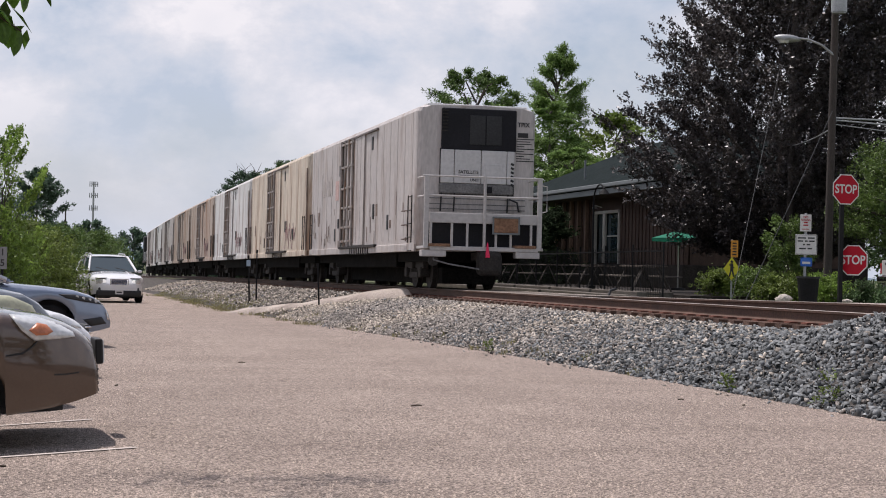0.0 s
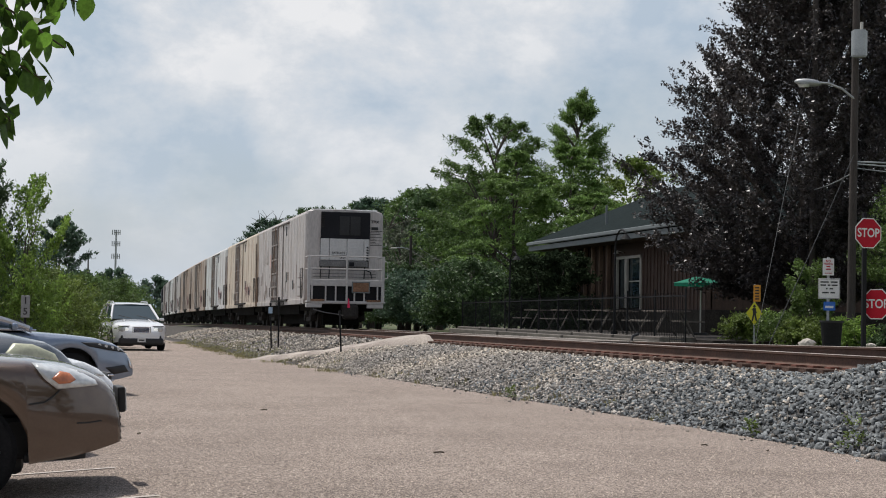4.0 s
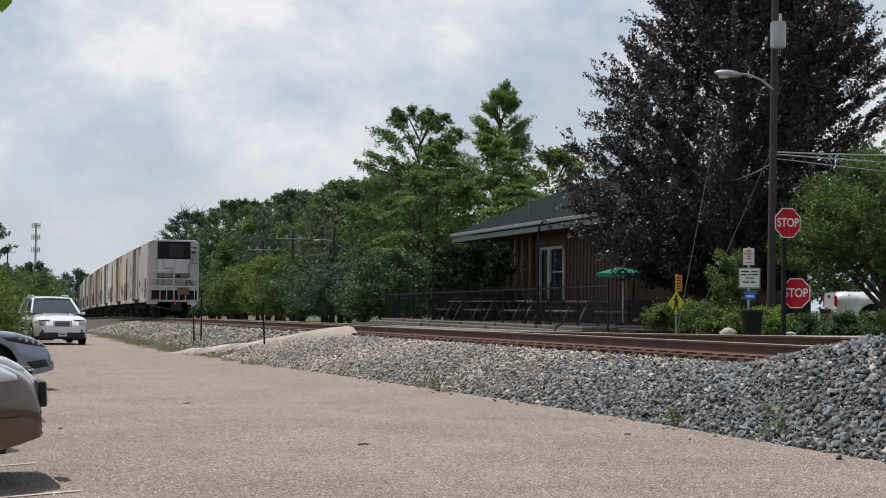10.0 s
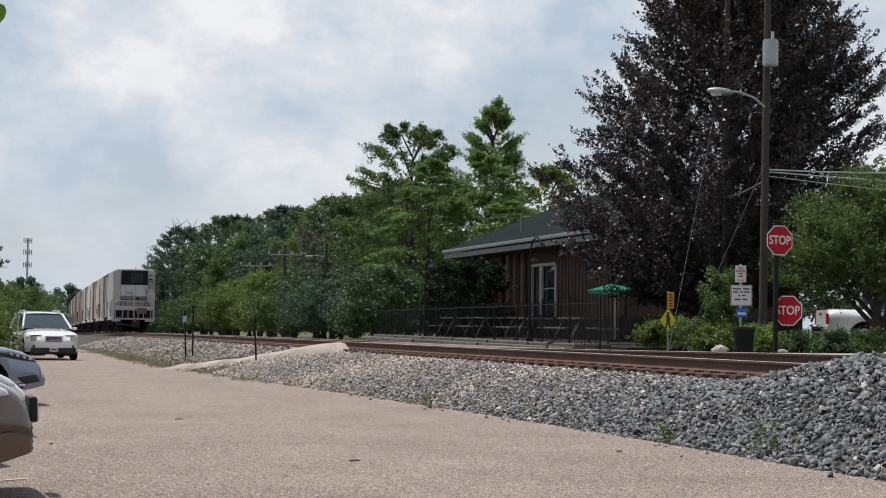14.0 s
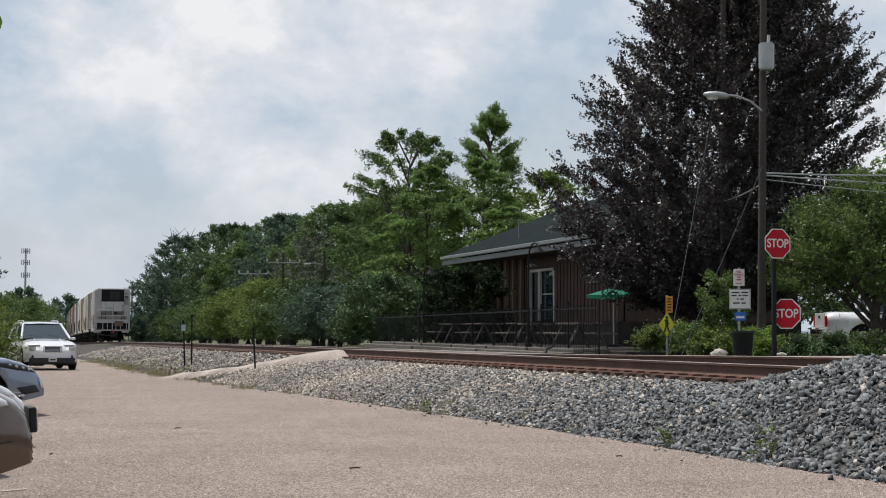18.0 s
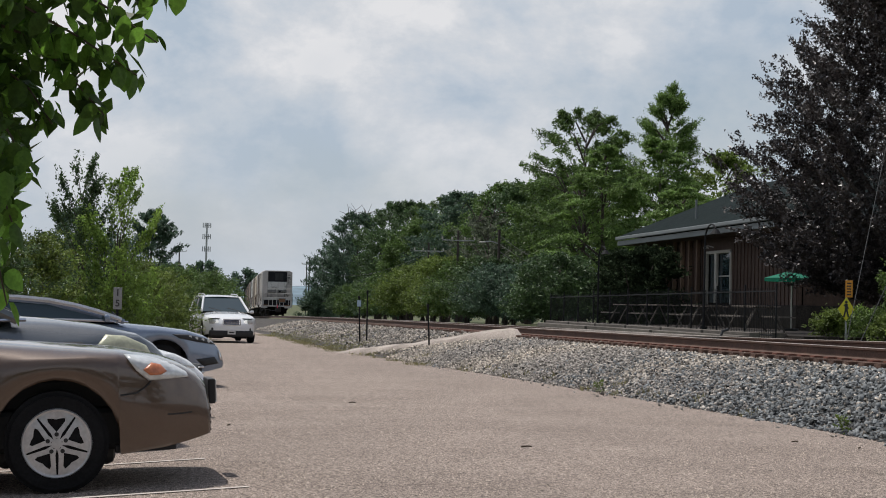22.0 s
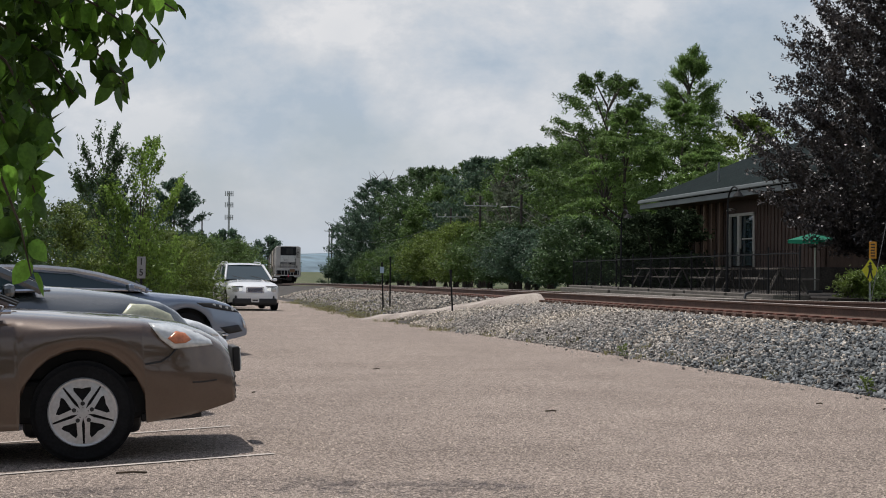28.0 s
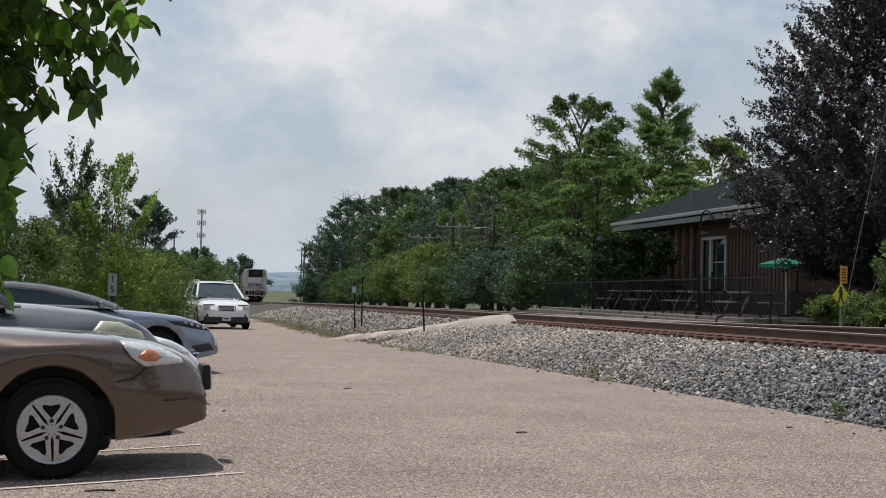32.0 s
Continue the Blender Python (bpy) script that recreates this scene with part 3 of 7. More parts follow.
cz = np.array([land_z(x, y) for x, y in zip(cx, cy)])
cs = 0.0045 + 0.006 * rg_chip.random(n_chip)
ct = rg_chip.random(n_chip) * 6.283
cv = np.stack([np.stack([cx + cs * np.cos(ct + k * 2.094), cy + cs * np.sin(ct + k * 2.094), cz - 0.001], -1) for k in range(3)] + [np.stack([cx, cy, cz + cs * 1.1], -1)], 1).reshape(-1, 3)
cf = (np.array([(0, 1, 3), (1, 2, 3), (2, 0, 3)])[None] + 4 * np.arange(n_chip)[:, None, None]).reshape(-1, 3)
tagged(new("stone_chips", mesh_np("stone_chips", cv, cf, M["chip"])), "coarse stone chips standing proud of the seal", "gravel", kind="stuff")
tagged(new("loose_stones", stones(60, 11.5, 40.0, lambda y: foot_x(y) - 0.5, lambda y: foot_x(y), 0.035, 4, lambda y: 0.7)), "small loose stones strayed on the lot", "gravel", kind="stuff")

# ---- rails, ties, crossing ----
def swept_rail(side):
    prof = [(-0.07, -0.18), (0.07, -0.18), (0.07, -0.165), (0.012, -0.145), (0.012, -0.045), (0.036, -0.035), (0.036, -0.005), (0.028, 0.0),
            (-0.028, 0.0), (-0.036, -0.005), (-0.036, -0.035), (-0.012, -0.045), (-0.012, -0.145), (-0.07, -0.165)]
    ys = spaced([(-30, 8, 4), (8, 60, 1.0), (60, 160, 4), (160, 420, 10)])
    vs, fs = [], []
    for y in ys:
        lift = 0.10 * smooth_step(36, 18, y) if side > 0 else 0.0
        for px, pz in prof:
            vs.append((track_x(y) + side * 0.755 + px, y, track_z(y) + lift + pz))
    n = len(prof)
    for j in range(len(ys) - 1):
        for i in range(n):
            fs.append((j * n + i, j * n + (i + 1) % n, (j + 1) * n + (i + 1) % n, (j + 1) * n + i))
    me = mesh_of("rail", vs, fs, M["rail"])
    me.materials.append(M["rail_top"])
    me.polygons.foreach_set("material_index", [1 if (k % n) in (7, 8, 6) else 0 for k in range(len(fs))])
    return me


railway = thing("railway_track", Matrix.Identity(4), "rusty steel rails on weathered ties in ballast", "railway track", kind="structure")
part("rail", swept_rail(-1), M["rail"], railway, "rusty rail with a worn bright head")
part("rail", swept_rail(1), M["rail"], railway, "rusty rail with a worn bright head")
tie_me = mesh_of("tie", *(lambda s: (s[0], s[1]))(([(x, y, z) for x in (-1.3, 1.3) for y in (-0.115, 0.115) for z in (-0.16, 0.0)],
                 [(0, 1, 3, 2), (4, 6, 7, 5), (0, 4, 5, 1), (2, 3, 7, 6), (1, 5, 7, 3), (0, 2, 6, 4)])), M["tie"])
plate_me = mesh_of("tie_plate", [(x, y, z) for x in (-0.19, 0.19) for y in (-0.095, 0.095) for z in (0.0, 0.022)],
                   [(0, 1, 3, 2), (4, 6, 7, 5), (0, 4, 5, 1), (2, 3, 7, 6), (1, 5, 7, 3), (0, 2, 6, 4)], M["tie_red"])
for k in range(190):
    y = 8 + k * 0.53
    tie = part("tie", tie_me, M["tie"], railway)
    tie.location = (track_x(y), y, track_z(y) - 0.186)
    for s in (-1, 1):
        if y < 62:
            pl = part("tie_plate", plate_me, M["tie_red"], tie)
            pl.location = (s * 0.755, 0, 0.0)

# crossing: planks beside and between the rails, and the ramp that climbs to it
crossing = thing("track_crossing", Matrix.Identity(4), "grey timber plank crossing between the rails", "crossing", kind="structure")
for k in range(7):
    x_off = -0.62 + k * 0.205
    vs, fs = [], []
    ys = spaced([(34.0, 46.0, 1.5)])
    for y in ys:
        for dx, dz in ((-0.095, -0.12), (-0.095, 0.0), (0.095, 0.0), (0.095, -0.12)):
            vs.append((track_x(y) + x_off + dx, y, track_z(y) - 0.005 + dz))
    for j in range(len(ys) - 1):
        for i in range(4):
            fs.append((j * 4 + i, j * 4 + (i + 1) % 4, (j + 1) * 4 + (i + 1) % 4, (j + 1) * 4 + i))
    fs += [(0, 1, 2, 3), tuple(len(vs) - 4 + i for i in (3, 2, 1, 0))]
    part("plank", (vs, fs), M["plank"], crossing)


def ramp_mesh():
    """A narrow walk of old concrete and asphalt: level across, with slumped, uneven shoulders."""
    vs, fs, n, cols = [], [], 36, 11
    for i in range(n + 1):
        k = -0.04 + 1.05 * i / n
        cx, cy = RAMP[0] + (RAMP[2] - RAMP[0]) * k, RAMP[1] + (RAMP[3] - RAMP[1]) * k
        for j in range(cols):
            o = -1.0 + 2.0 * j / (cols - 1)
            wob = 0.10 * noise.noise(Vector((k * 9, o * 0.7, 1.3)))
            x, y = cx, cy + o * (1.05 + wob) + 0.1
            drop = 0.30 * max(0.0, abs(o) - 0.58) / 0.42 * smooth_step(-0.02, 0.3, k)
            z = ramp_top(k) - drop + 0.03 * noise.noise(Vector((x * 1.3, y * 1.3, 0)))
            if j in (0, cols - 1) or i in (0, n):
                z -= 0.22 if i == n else 0.06
            vs.append((x, y, z))
    for i in range(n):
        for j in range(cols - 1):
            fs.append((i * cols + j, i * cols + j + 1, (i + 1) * cols + j + 1, (i + 1) * cols + j))
    return vs, fs


ramp = tagged(new("crossing_ramp", mesh_of("crossing_ramp", *ramp_mesh(), M["ramp"], smooth=True)),
              "narrow pale worn ramp climbing from the lot to the rails", "ramp", kind="structure")

# ---- the train: cars share one local frame, x to the right, y forward, z up from the rail head ----
CAR_LENGTH, CAR_PITCH, TRAIN_SPEED = 17.4, 18.3, 6.17
paint = {
    "white": mat("reefer_white", (0.50, 0.46, 0.435), 0.55, vary=0.10, scale=0.8, fine=9, tint=(0.33, 0.265, 0.225), tint_scale=0.9, tint_at=(0.50, 0.72), stretch=(2, 2, 0.5)),
    "cream": mat("reefer_cream", (0.62, 0.54, 0.435), 0.6, vary=0.10, scale=0.6, fine=9, tint=(0.34, 0.215, 0.14), tint_scale=0.9, tint_at=(0.48, 0.70), stretch=(2, 2, 0.4)),
    "rust": mat("reefer_rusty", (0.46, 0.385, 0.325), 0.7, vary=0.12, scale=0.6, fine=9, tint=(0.26, 0.155, 0.10), tint_scale=0.6, tint_at=(0.45, 0.65), stretch=(2, 2, 0.4)),
    "pale": mat("reefer_pale", (0.66, 0.66, 0.64), 0.55, vary=0.08, scale=0.6, fine=9, tint=(0.32, 0.22, 0.19), tint_scale=0.9, tint_at=(0.50, 0.72), stretch=(2, 2, 0.4)),
}
M["end_white"] = mat("car_end_white", (0.48, 0.455, 0.435), 0.55, vary=0.07, scale=1.0, fine=12, tint=(0.42, 0.38, 0.34), tint_scale=0.8, tint_at=(0.55, 0.8))
M["door_metal"] = mat("stained_door", (0.31, 0.275, 0.25), 0.6, vary=0.15, scale=2, fine=12, tint=(0.20, 0.12, 0.07), tint_scale=1.6, tint_at=(0.5, 0.68), stretch=(2, 2, 0.5))
M["end_dark"] = mat("dark_cooling_grille", (0.012, 0.012, 0.015), 0.7, vary=0.2, scale=2, fine=30, spec=0.25)
M["equipment"] = mat("equipment_door_white", (0.55, 0.535, 0.52), 0.5, vary=0.06, scale=1.0, fine=12)
M["seam"] = mat("grimy_seam", (0.17, 0.15, 0.14), 0.8, vary=0.3, scale=3)
M["stain_faint"] = mat("faint_drip", (0.27, 0.215, 0.18), 0.8, vary=0.3, scale=3)
M["scrawl"] = mat("maroon_scrawl", (0.27, 0.15, 0.15), 0.8, vary=0.4, scale=3)
M["stain"] = mat("rust_stain", (0.16, 0.115, 0.09), 0.8, vary=0.35, scale=2.5)
M["board_brown"] = mat("bare_wood_board", (0.22, 0.12, 0.07), 0.9, vary=0.25, scale=4, fine=20)
M["tank_grey"] = mat("grimy_grey_tank", (0.16, 0.155, 0.15), 0.7, vary=0.25, scale=3, fine=20)
M["flag_red"] = mat("red_flag", (0.75, 0.02, 0.09), 0.6, vary=0.1)
M["logo_faded"] = mat("faded_mark", (0.44, 0.40, 0.37), 0.7, vary=0.2, scale=4)
M["logo_pink"] = mat("faded_red_mark", (0.52, 0.36, 0.32), 0.7, vary=0.2, scale=4)


def axle_set(parent, y, x_names="wheelset"):
    bm = tube((-0.72, 0, 0), (0.72, 0, 0), 0.08, sides=10)
    for s in (-1, 1):
        disc(0.42, 0.13, (s * 0.76, 0, 0), "x", 24, bm)
        disc(0.455, 0.03, (s * 0.70, 0, 0), "x", 24, bm)
        disc(0.14, 0.2, (s * 0.80, 0, 0), "x", 12, bm)
        for k in range(3):
            a = k * 2.094
            disc(0.035, 0.02, (s * 0.83, 0.27 * math.cos(a), 0.27 * math.sin(a)), "x", 8, bm)
    ob = part(x_names, bm, M["grime"], parent)
    ob.location = (0, y, 0.42)
    return ob


def truck(car, y):
    bm = box(0.16, 2.3, 0.20, (-0.98, y, 0.62), 0.03)
    box(0.16, 2.3, 0.20, (0.98, y, 0.62), 0.03, bm)
    for s in (-1, 1):
        box(0.18, 1.0, 0.16, (s * 0.98, y, 0.34), 0.03, bm)
        for d in (-0.45, 0.45):
            box(0.12, 0.10, 0.4, (s * 0.98, y + d, 0.46), 0.0, bm, rx=25 if d > 0 else -25)
        for d in (-0.16, 0, 0.16):
            disc(0.06, 0.24, (s * 0.98, y + d, 0.49), "z", 8, bm)
        for d in (-0.87, 0.87):
            box(0.24, 0.26, 0.26, (s * 0.98, y + d, 0.42), 0.03, bm)
    box(2.3, 0.4, 0.3, (0, y, 0.66), 0.03, bm)
    t = part("truck", bm, M["grime"], car, "grimy cast steel truck")
    return [axle_set(t, y - 0.87), axle_set(t, y + 0.87)]


def car_body(rear_gap):
    """The long ribbed box: side sills, slightly rounded roof edges."""
    hw, z0, z1 = 1.55, 0.95, 4.62
    prof = [(-hw, z0), (-hw, z1 - 0.16), (-hw + 0.05, z1 - 0.06), (-hw + 0.20, z1 - 0.01), (0, z1 + 0.03), (hw - 0.20, z1 - 0.01), (hw - 0.05, z1 - 0.06), (hw, z1 - 0.16), (hw, z0)]
    n = len(prof)
    stations = [(0.0, 0.17), (0.03, 0.09), (0.10, 0.025), (0.20, 0.0), (CAR_LENGTH - 0.2, 0.0), (CAR_LENGTH - 0.1, 0.025), (CAR_LENGTH - 0.03, 0.09), (CAR_LENGTH, 0.17)]
    vs = [(x * (1 - inset / hw), rear_gap + y, z) for y, inset in stations for x, z in prof]
    fs = []
    for r in range(len(stations) - 1):
        o = r * n
        fs += [(o + i, o + i + 1, o + n + i + 1, o + n + i) for i in range(n - 1)] + [(o + n - 1, o, o + n, o + 2 * n - 1)]
    o = (len(stations) - 1) * n
    return vs, fs + [tuple(reversed(range(n))), tuple(o + i for i in range(n))]


def reefer(skin, label, detailed):
    car = thing("reefer_car", Matrix.Identity(4), label, "freight car", group="cars of the train")
    y0 = 0.0
    body = part("body", car_body(y0), skin, car)
    part("roof", box(2.6, CAR_LENGTH - 0.1, 0.07, (0, CAR_LENGTH / 2, 4.632), 0.02), M["white"], car)
    part("sill", joined(box(0.06, CAR_LENGTH, 0.20, (-1.55, CAR_LENGTH / 2, 1.03), 0.015), box(0.06, CAR_LENGTH, 0.20, (1.55, CAR_LENGTH / 2, 1.03), 0.015)), skin, car)
    # skirt and underframe take the near-black that stands for shade below
    part("side_skirt", box(2.5, CAR_LENGTH - 7.6, 0.40, (0, CAR_LENGTH / 2, 0.74), 0.03), M["under_black"], car)
    part("underframe", box(2.4, CAR_LENGTH - 0.3, 0.35, (0, CAR_LENGTH / 2, 0.86), 0.02), M["under_black"], car)
    # added block that shuts out light under the whole car
    part("brake_rigging", box(1.4, CAR_LENGTH - 1.2, 0.42, (0, CAR_LENGTH / 2, 0.34), 0.03), M["under_black"], car)
    for s in (-1, 1):
        # shallow ribs
        n_rib = 18 if detailed else 10
        for k in range(n_rib):
            y = 0.55 + (CAR_LENGTH - 1.1) * k / (n_rib - 1)
            if abs(y - CAR_LENGTH / 2) > 2.0:
                part("rib", box(0.018, 0.07, 3.2, (s * 1.549, y, 2.85)), skin, body)
        # plug door: a smooth panel, and the upright locking gear beside it
        mid = CAR_LENGTH / 2
        door = part("door", box(0.05, 3.3, 3.25, (s * 1.565, mid, 2.80), 0.015), skin, car)
        for dy in (-1.66, 1.66):
            part("door_seam", box(0.012, 0.03, 3.25, (s * 1.592, mid + dy * 0.99, 2.80)), M["seam"], door)
        part("door_seam", box(0.012, 3.3, 0.03, (s * 1.592, mid, 4.40)), M["seam"], door)
        for dy in (-0.45, -1.05):
            part("door_seam", box(0.006, 0.016, 3.1, (s * 1.591, mid + dy, 2.80)), M["seam"], door)
        if s < 0 or detailed:
            for dy in (0.02, 0.87, 1.6, 2.22):
                part("rust_streak", box(0.03, 0.2, 3.1, (s * 1.582, mid + dy, 2.80)), M["stain"], door)
            for dy in (0.15, 0.75, 1.4, 2.1):
                part("lock_rod", tube((s * 1.62, mid + dy, 1.15), (s * 1.62, mid + dy, 4.42), 0.04, sides=6), M["door_metal"], door)
            for dz in (1.32, 1.75, 2.35, 2.95, 3.6, 4.3):
                part("cross_bar", box(0.07, 2.1, 0.07, (s * 1.60, mid + 1.1, dz), 0.01), M["door_metal"], door)
            for dy, dz in ((0.5, 2.1), (1.35, 2.1), (0.9, 1.5)):
                part("lock_case", box(0.09, 0.22, 0.30, (s * 1.61, mid + dy, dz), 0.02), M["door_metal"], door)
            part("door_track", box(0.10, 6.0, 0.08, (s * 1.59, mid - 0.6, 1.13), 0.01), M["grime"], car)
            part("door_track", box(0.08, 6.0, 0.06, (s * 1.575, mid - 0.6, 4.40), 0.01), M["seam"], car)
            for k in range(9):
                part("rack_tooth", box(0.05, 0.10, 0.20, (s * 1.575, mid - 2.4 + k * 0.36, 1.0)), M["grime"], car)
            for y, z, h in ((6.0, 4.05, 0.38), (5.7, 2.1, 0.42), (3.6, 1.75, 0.40), (11.4, 3.55, 0.34), (11.6, 1.9, 0.30), (12.2, 1.55, 0.4)):
                part("placard", box(0.02, 0.20, h, (s * 1.56, y, z), 0.004), M["black"], car, "small dark placard")
        for k in range(8):
            part("rust_mark", box(0.006, 0.10 + 0.13 * (k % 3), 0.10 + 0.12 * ((k * 5) % 4), (s * 1.5545, 1.2 + k * 2.05, 1.25 + 0.22 * ((k * 7) % 5))), M["stain"], body)
        if not detailed:
            # scrawled paint low on the flank, and rust at the ends
            for k in range(9):
                part("scrawl", box(0.006, 0.10, 0.55 + 0.12 * (k % 3), (s * 1.5605, 3.0 + k * 0.32, 1.75 + 0.16 * math.sin(k * 2.1)), rx=(35, -30, 12)[k % 3]), M["scrawl"], body)
            for yy in (0.2, CAR_LENGTH - 0.2):
                part("rust_streak", box(0.012, 0.22, 3.0, (s * 1.552, yy, 2.55)), M["stain"], body)
        for y in (0.45, CAR_LENGTH - 0.5):
            bm = bars([(s * 1.61, y - 0.22, 1.15), (s * 1.61, y - 0.22, 2.35)], 0.016)
            bars([(s * 1.61, y + 0.22, 1.15), (s * 1.61, y + 0.22, 2.35)], 0.016, bm=bm)
            for k in range(5):
                bars([(s * 1.61, y - 0.22, 0.95 + k * 0.34), (s * 1.61, y + 0.22, 0.95 + k * 0.34)], 0.014, bm=bm)
            part("ladder", bm, M["grime"], car)
    for y in (2.4, CAR_LENGTH - 2.4):
        axles.append((truck(car, y), detailed))
    for y, d in ((-0.35, -1), (CAR_LENGTH + 0.35, 1)):
        bm = box(0.22, 0.75, 0.2, (0, y, 0.83), 0.03)
        box(0.30, 0.22, 0.30, (0.03, y + d * 0.25, 0.83), 0.05, bm)
        part("coupler", bm, M["grime"], car)
    return car


axles = []
rear_car = reefer(paint["white"], "dirty white refrigerated freight car with a railed end platform", True)


def rear_end(car):
    """The last car's end: dark grille, white equipment doors, platform, railings and board."""
    y = -0.03
    part("cooling_grille", box(1.94, 0.10, 1.06, (0.03, y, 4.03), 0.03), M["end_dark"], car, "dark cooling grille")
    for k in range(7):
        part("louvre", box(0.14, 0.05, 0.03, (-0.86, y - 0.06, 3.98 + k * 0.085)), M["grime"], car)
    for x in (-0.02, 0.41):
        part("grille_door", box(0.40, 0.02, 0.74, (x, y - 0.055, 4.02), 0.008), M["black"], car)
    part("equipment_backing", box(1.93, 0.06, 1.16, (0.0, y + 0.02, 2.96)), M["end_dark"], car)
    for x, wd in ((-0.785, 0.335), (-0.26, 0.68), (0.425, 0.655), (0.86, 0.19)):
        part("equipment_door", box(wd, 0.12, 0.84, (x, y - 0.01, 3.09), 0.015), M["equipment"], car)
    part("hatch", box(0.42, 0.02, 0.50, (0.40, y - 0.075, 2.92), 0.01), M["equipment"], car)
    part("fuel_tank", box(1.92, 0.12, 0.27, (-0.02, y - 0.01, 2.53), 0.04), M["tank_grey"], car)
    part("tank_cap", box(0.20, 0.04, 0.16, (0.28, y - 0.09, 2.52), 0.02), M["end_dark"], car)
    for x in (-0.93, -0.59, 0.80):
        part("strut", bars([(x, y - 0.08, 2.42), (x - 0.02, y - 0.08, 1.95)], 0.022), M["black"], car)
    for z in (2.28, 2.14, 2.02):
        part("pipe", bars([(-1.25, y - 0.06, z), (1.25, y - 0.06, z)], 0.014), M["tank_grey"], car)
    part("hose", bars([(0.82, y - 0.1, 2.30), (1.02, y - 0.14, 2.22), (1.08, y - 0.12, 1.98)], 0.025), M["black"], car)
    part("end_beam", box(2.74, 0.08, 0.25, (-0.04, -1.00, 1.76), 0.012), M["end_white"], car)
    part("end_panel", box(2.80, 0.05, 0.66, (-0.04, -0.80, 1.34)), M["end_dark"], car)
    for x in (-1.38, -0.85, -0.46, 0.27, 0.65, 1.17):
        part("panel_bar", box(0.055, 0.05, 0.62, (x, -1.0, 1.34), 0.005), M["end_white"], car)
    part("platform", box(3.0, 1.05, 0.07, (-0.02, -0.5, 1.03), 0.01), M["end_white"], car)
    part("platform_edge", box(2.75, 0.05, 0.10, (-0.04, -1.05, 1.01), 0.008), M["end_white"], car)
    for x, sx in ((-1.17, -1.30), (1.01, 1.08)):
        part("footboard", box(0.54, 0.26, 0.07, (x, -0.98, 1.085), 0.01), M["board_brown"], car)
        part("step", box(0.62, 0.28, 0.16, (sx, -0.92, 0.88), 0.02), M["end_white"], car)
    for x in (-1.51, 1.37):
        part("corner_post", box(0.12, 0.07, 1.80, (x, -1.04, 1.90), 0.012), M["end_white"], car)
        bm = bars([(x, -1.02, 2.77), (x, -0.05, 2.77)], 0.026)
        bars([(x, -1.02, 2.30), (x, -0.05, 2.30)], 0.022, bm=bm)
        part("side_railing", bm, M["end_white"], car)
    bm = bars([(1.42, -1.02, 2.62), (1.56, -1.02, 2.60), (1.56, -1.02, 1.98), (1.43, -1.02, 1.95)], 0.018)
    part("grab_iron", bm, M["end_white"], car)
    part("end_railing", bars([(-1.62, -1.05, 2.78), (1.43, -1.05, 2.78)], 0.027), M["end_white"], car)
    part("end_railing", bars([(-1.50, -1.05, 2.30), (1.38, -1.05, 2.30)], 0.027), M["end_white"], car)
    part("railing_post", bars([(-0.04, -1.06, 1.05), (-0.04, -1.06, 2.80)], 0.04), M["end_white"], car)
    part("board", box(0.62, 0.05, 0.36, (0.50, -1.10, 1.60), 0.02), M["board_brown"], car, "brown board in a pale frame")
    bm = box(0.70, 0.03, 0.045, (0.50, -1.11, 1.80), 0.005)
    box(0.70, 0.03, 0.045, (0.50, -1.11, 1.40), 0.005, bm)
    box(0.045, 0.03, 0.44, (0.17, -1.11, 1.60), 0.005, bm)
    box(0.045, 0.03, 0.44, (0.83, -1.11, 1.60), 0.005, bm)
    part("board_frame", bm, M["fascia"], car)
    part("flag", tube((0.03, -1.16, 0.80), (0.03, -1.13, 1.17), 0.065, 0.01, 8), M["flag_red"], car, "small red marker flag")
    part("brake_hose", bars([(-1.32, -0.95, 0.95), (-1.30, -1.0, 0.72), (-0.9, -1.05, 0.62), (-0.4, -1.05, 0.55), (-0.1, -1.1, 0.50), (-0.05, -1.1, 0.56)], 0.022), M["tank_grey"], car)
    part("coupler_head", box(0.62, 0.45, 0.62, (0.12, -0.95, 0.66), 0.14), M["grime"], car)
    part("hand_brake", disc(0.13, 0.05, (-1.30, -0.98, 0.70), "y", 14), M["grime"], car)
    for k in range(6):
        part("hazard_bar", box(0.085, 0.01, 0.055, (0.90, y - 0.076, 2.66 + k * 0.105), ry=25), M["ink"], car)
    # writing
    lettering("TPIX", 0.16, M["ink"], pose(1.20, y + 0.02, 4.20), car, squeeze=0.95)
    part("number_bar", box(0.27, 0.01, 0.12, (1.19, y + 0.024, 3.94)), M["ink"], car)
    for k, (x, wd) in enumerate(((1.26, 0.46), (1.20, 0.36), (1.22, 0.40), (1.13, 0.2), (1.25, 0.46), (1.12, 0.2), (1.24, 0.46), (1.12, 0.2), (1.2, 0.36), (1.25, 0.46))):
        part("print_line", box(wd, 0.008, 0.022, (x, y + 0.025, 3.84 - k * 0.062)), M["ink"], car)
    lettering("SATELLITE", 0.115, M["ink"], pose(-0.24, y - 0.075, 2.95), car, squeeze=1.0)
    part("print_line", box(0.55, 0.01, 0.018, (-0.24, y - 0.073, 2.86)), M["ink"], car)
    lettering("UNIT", 0.10, M["ink"], pose(-0.08, y - 0.075, 2.755), car, squeeze=1.0)
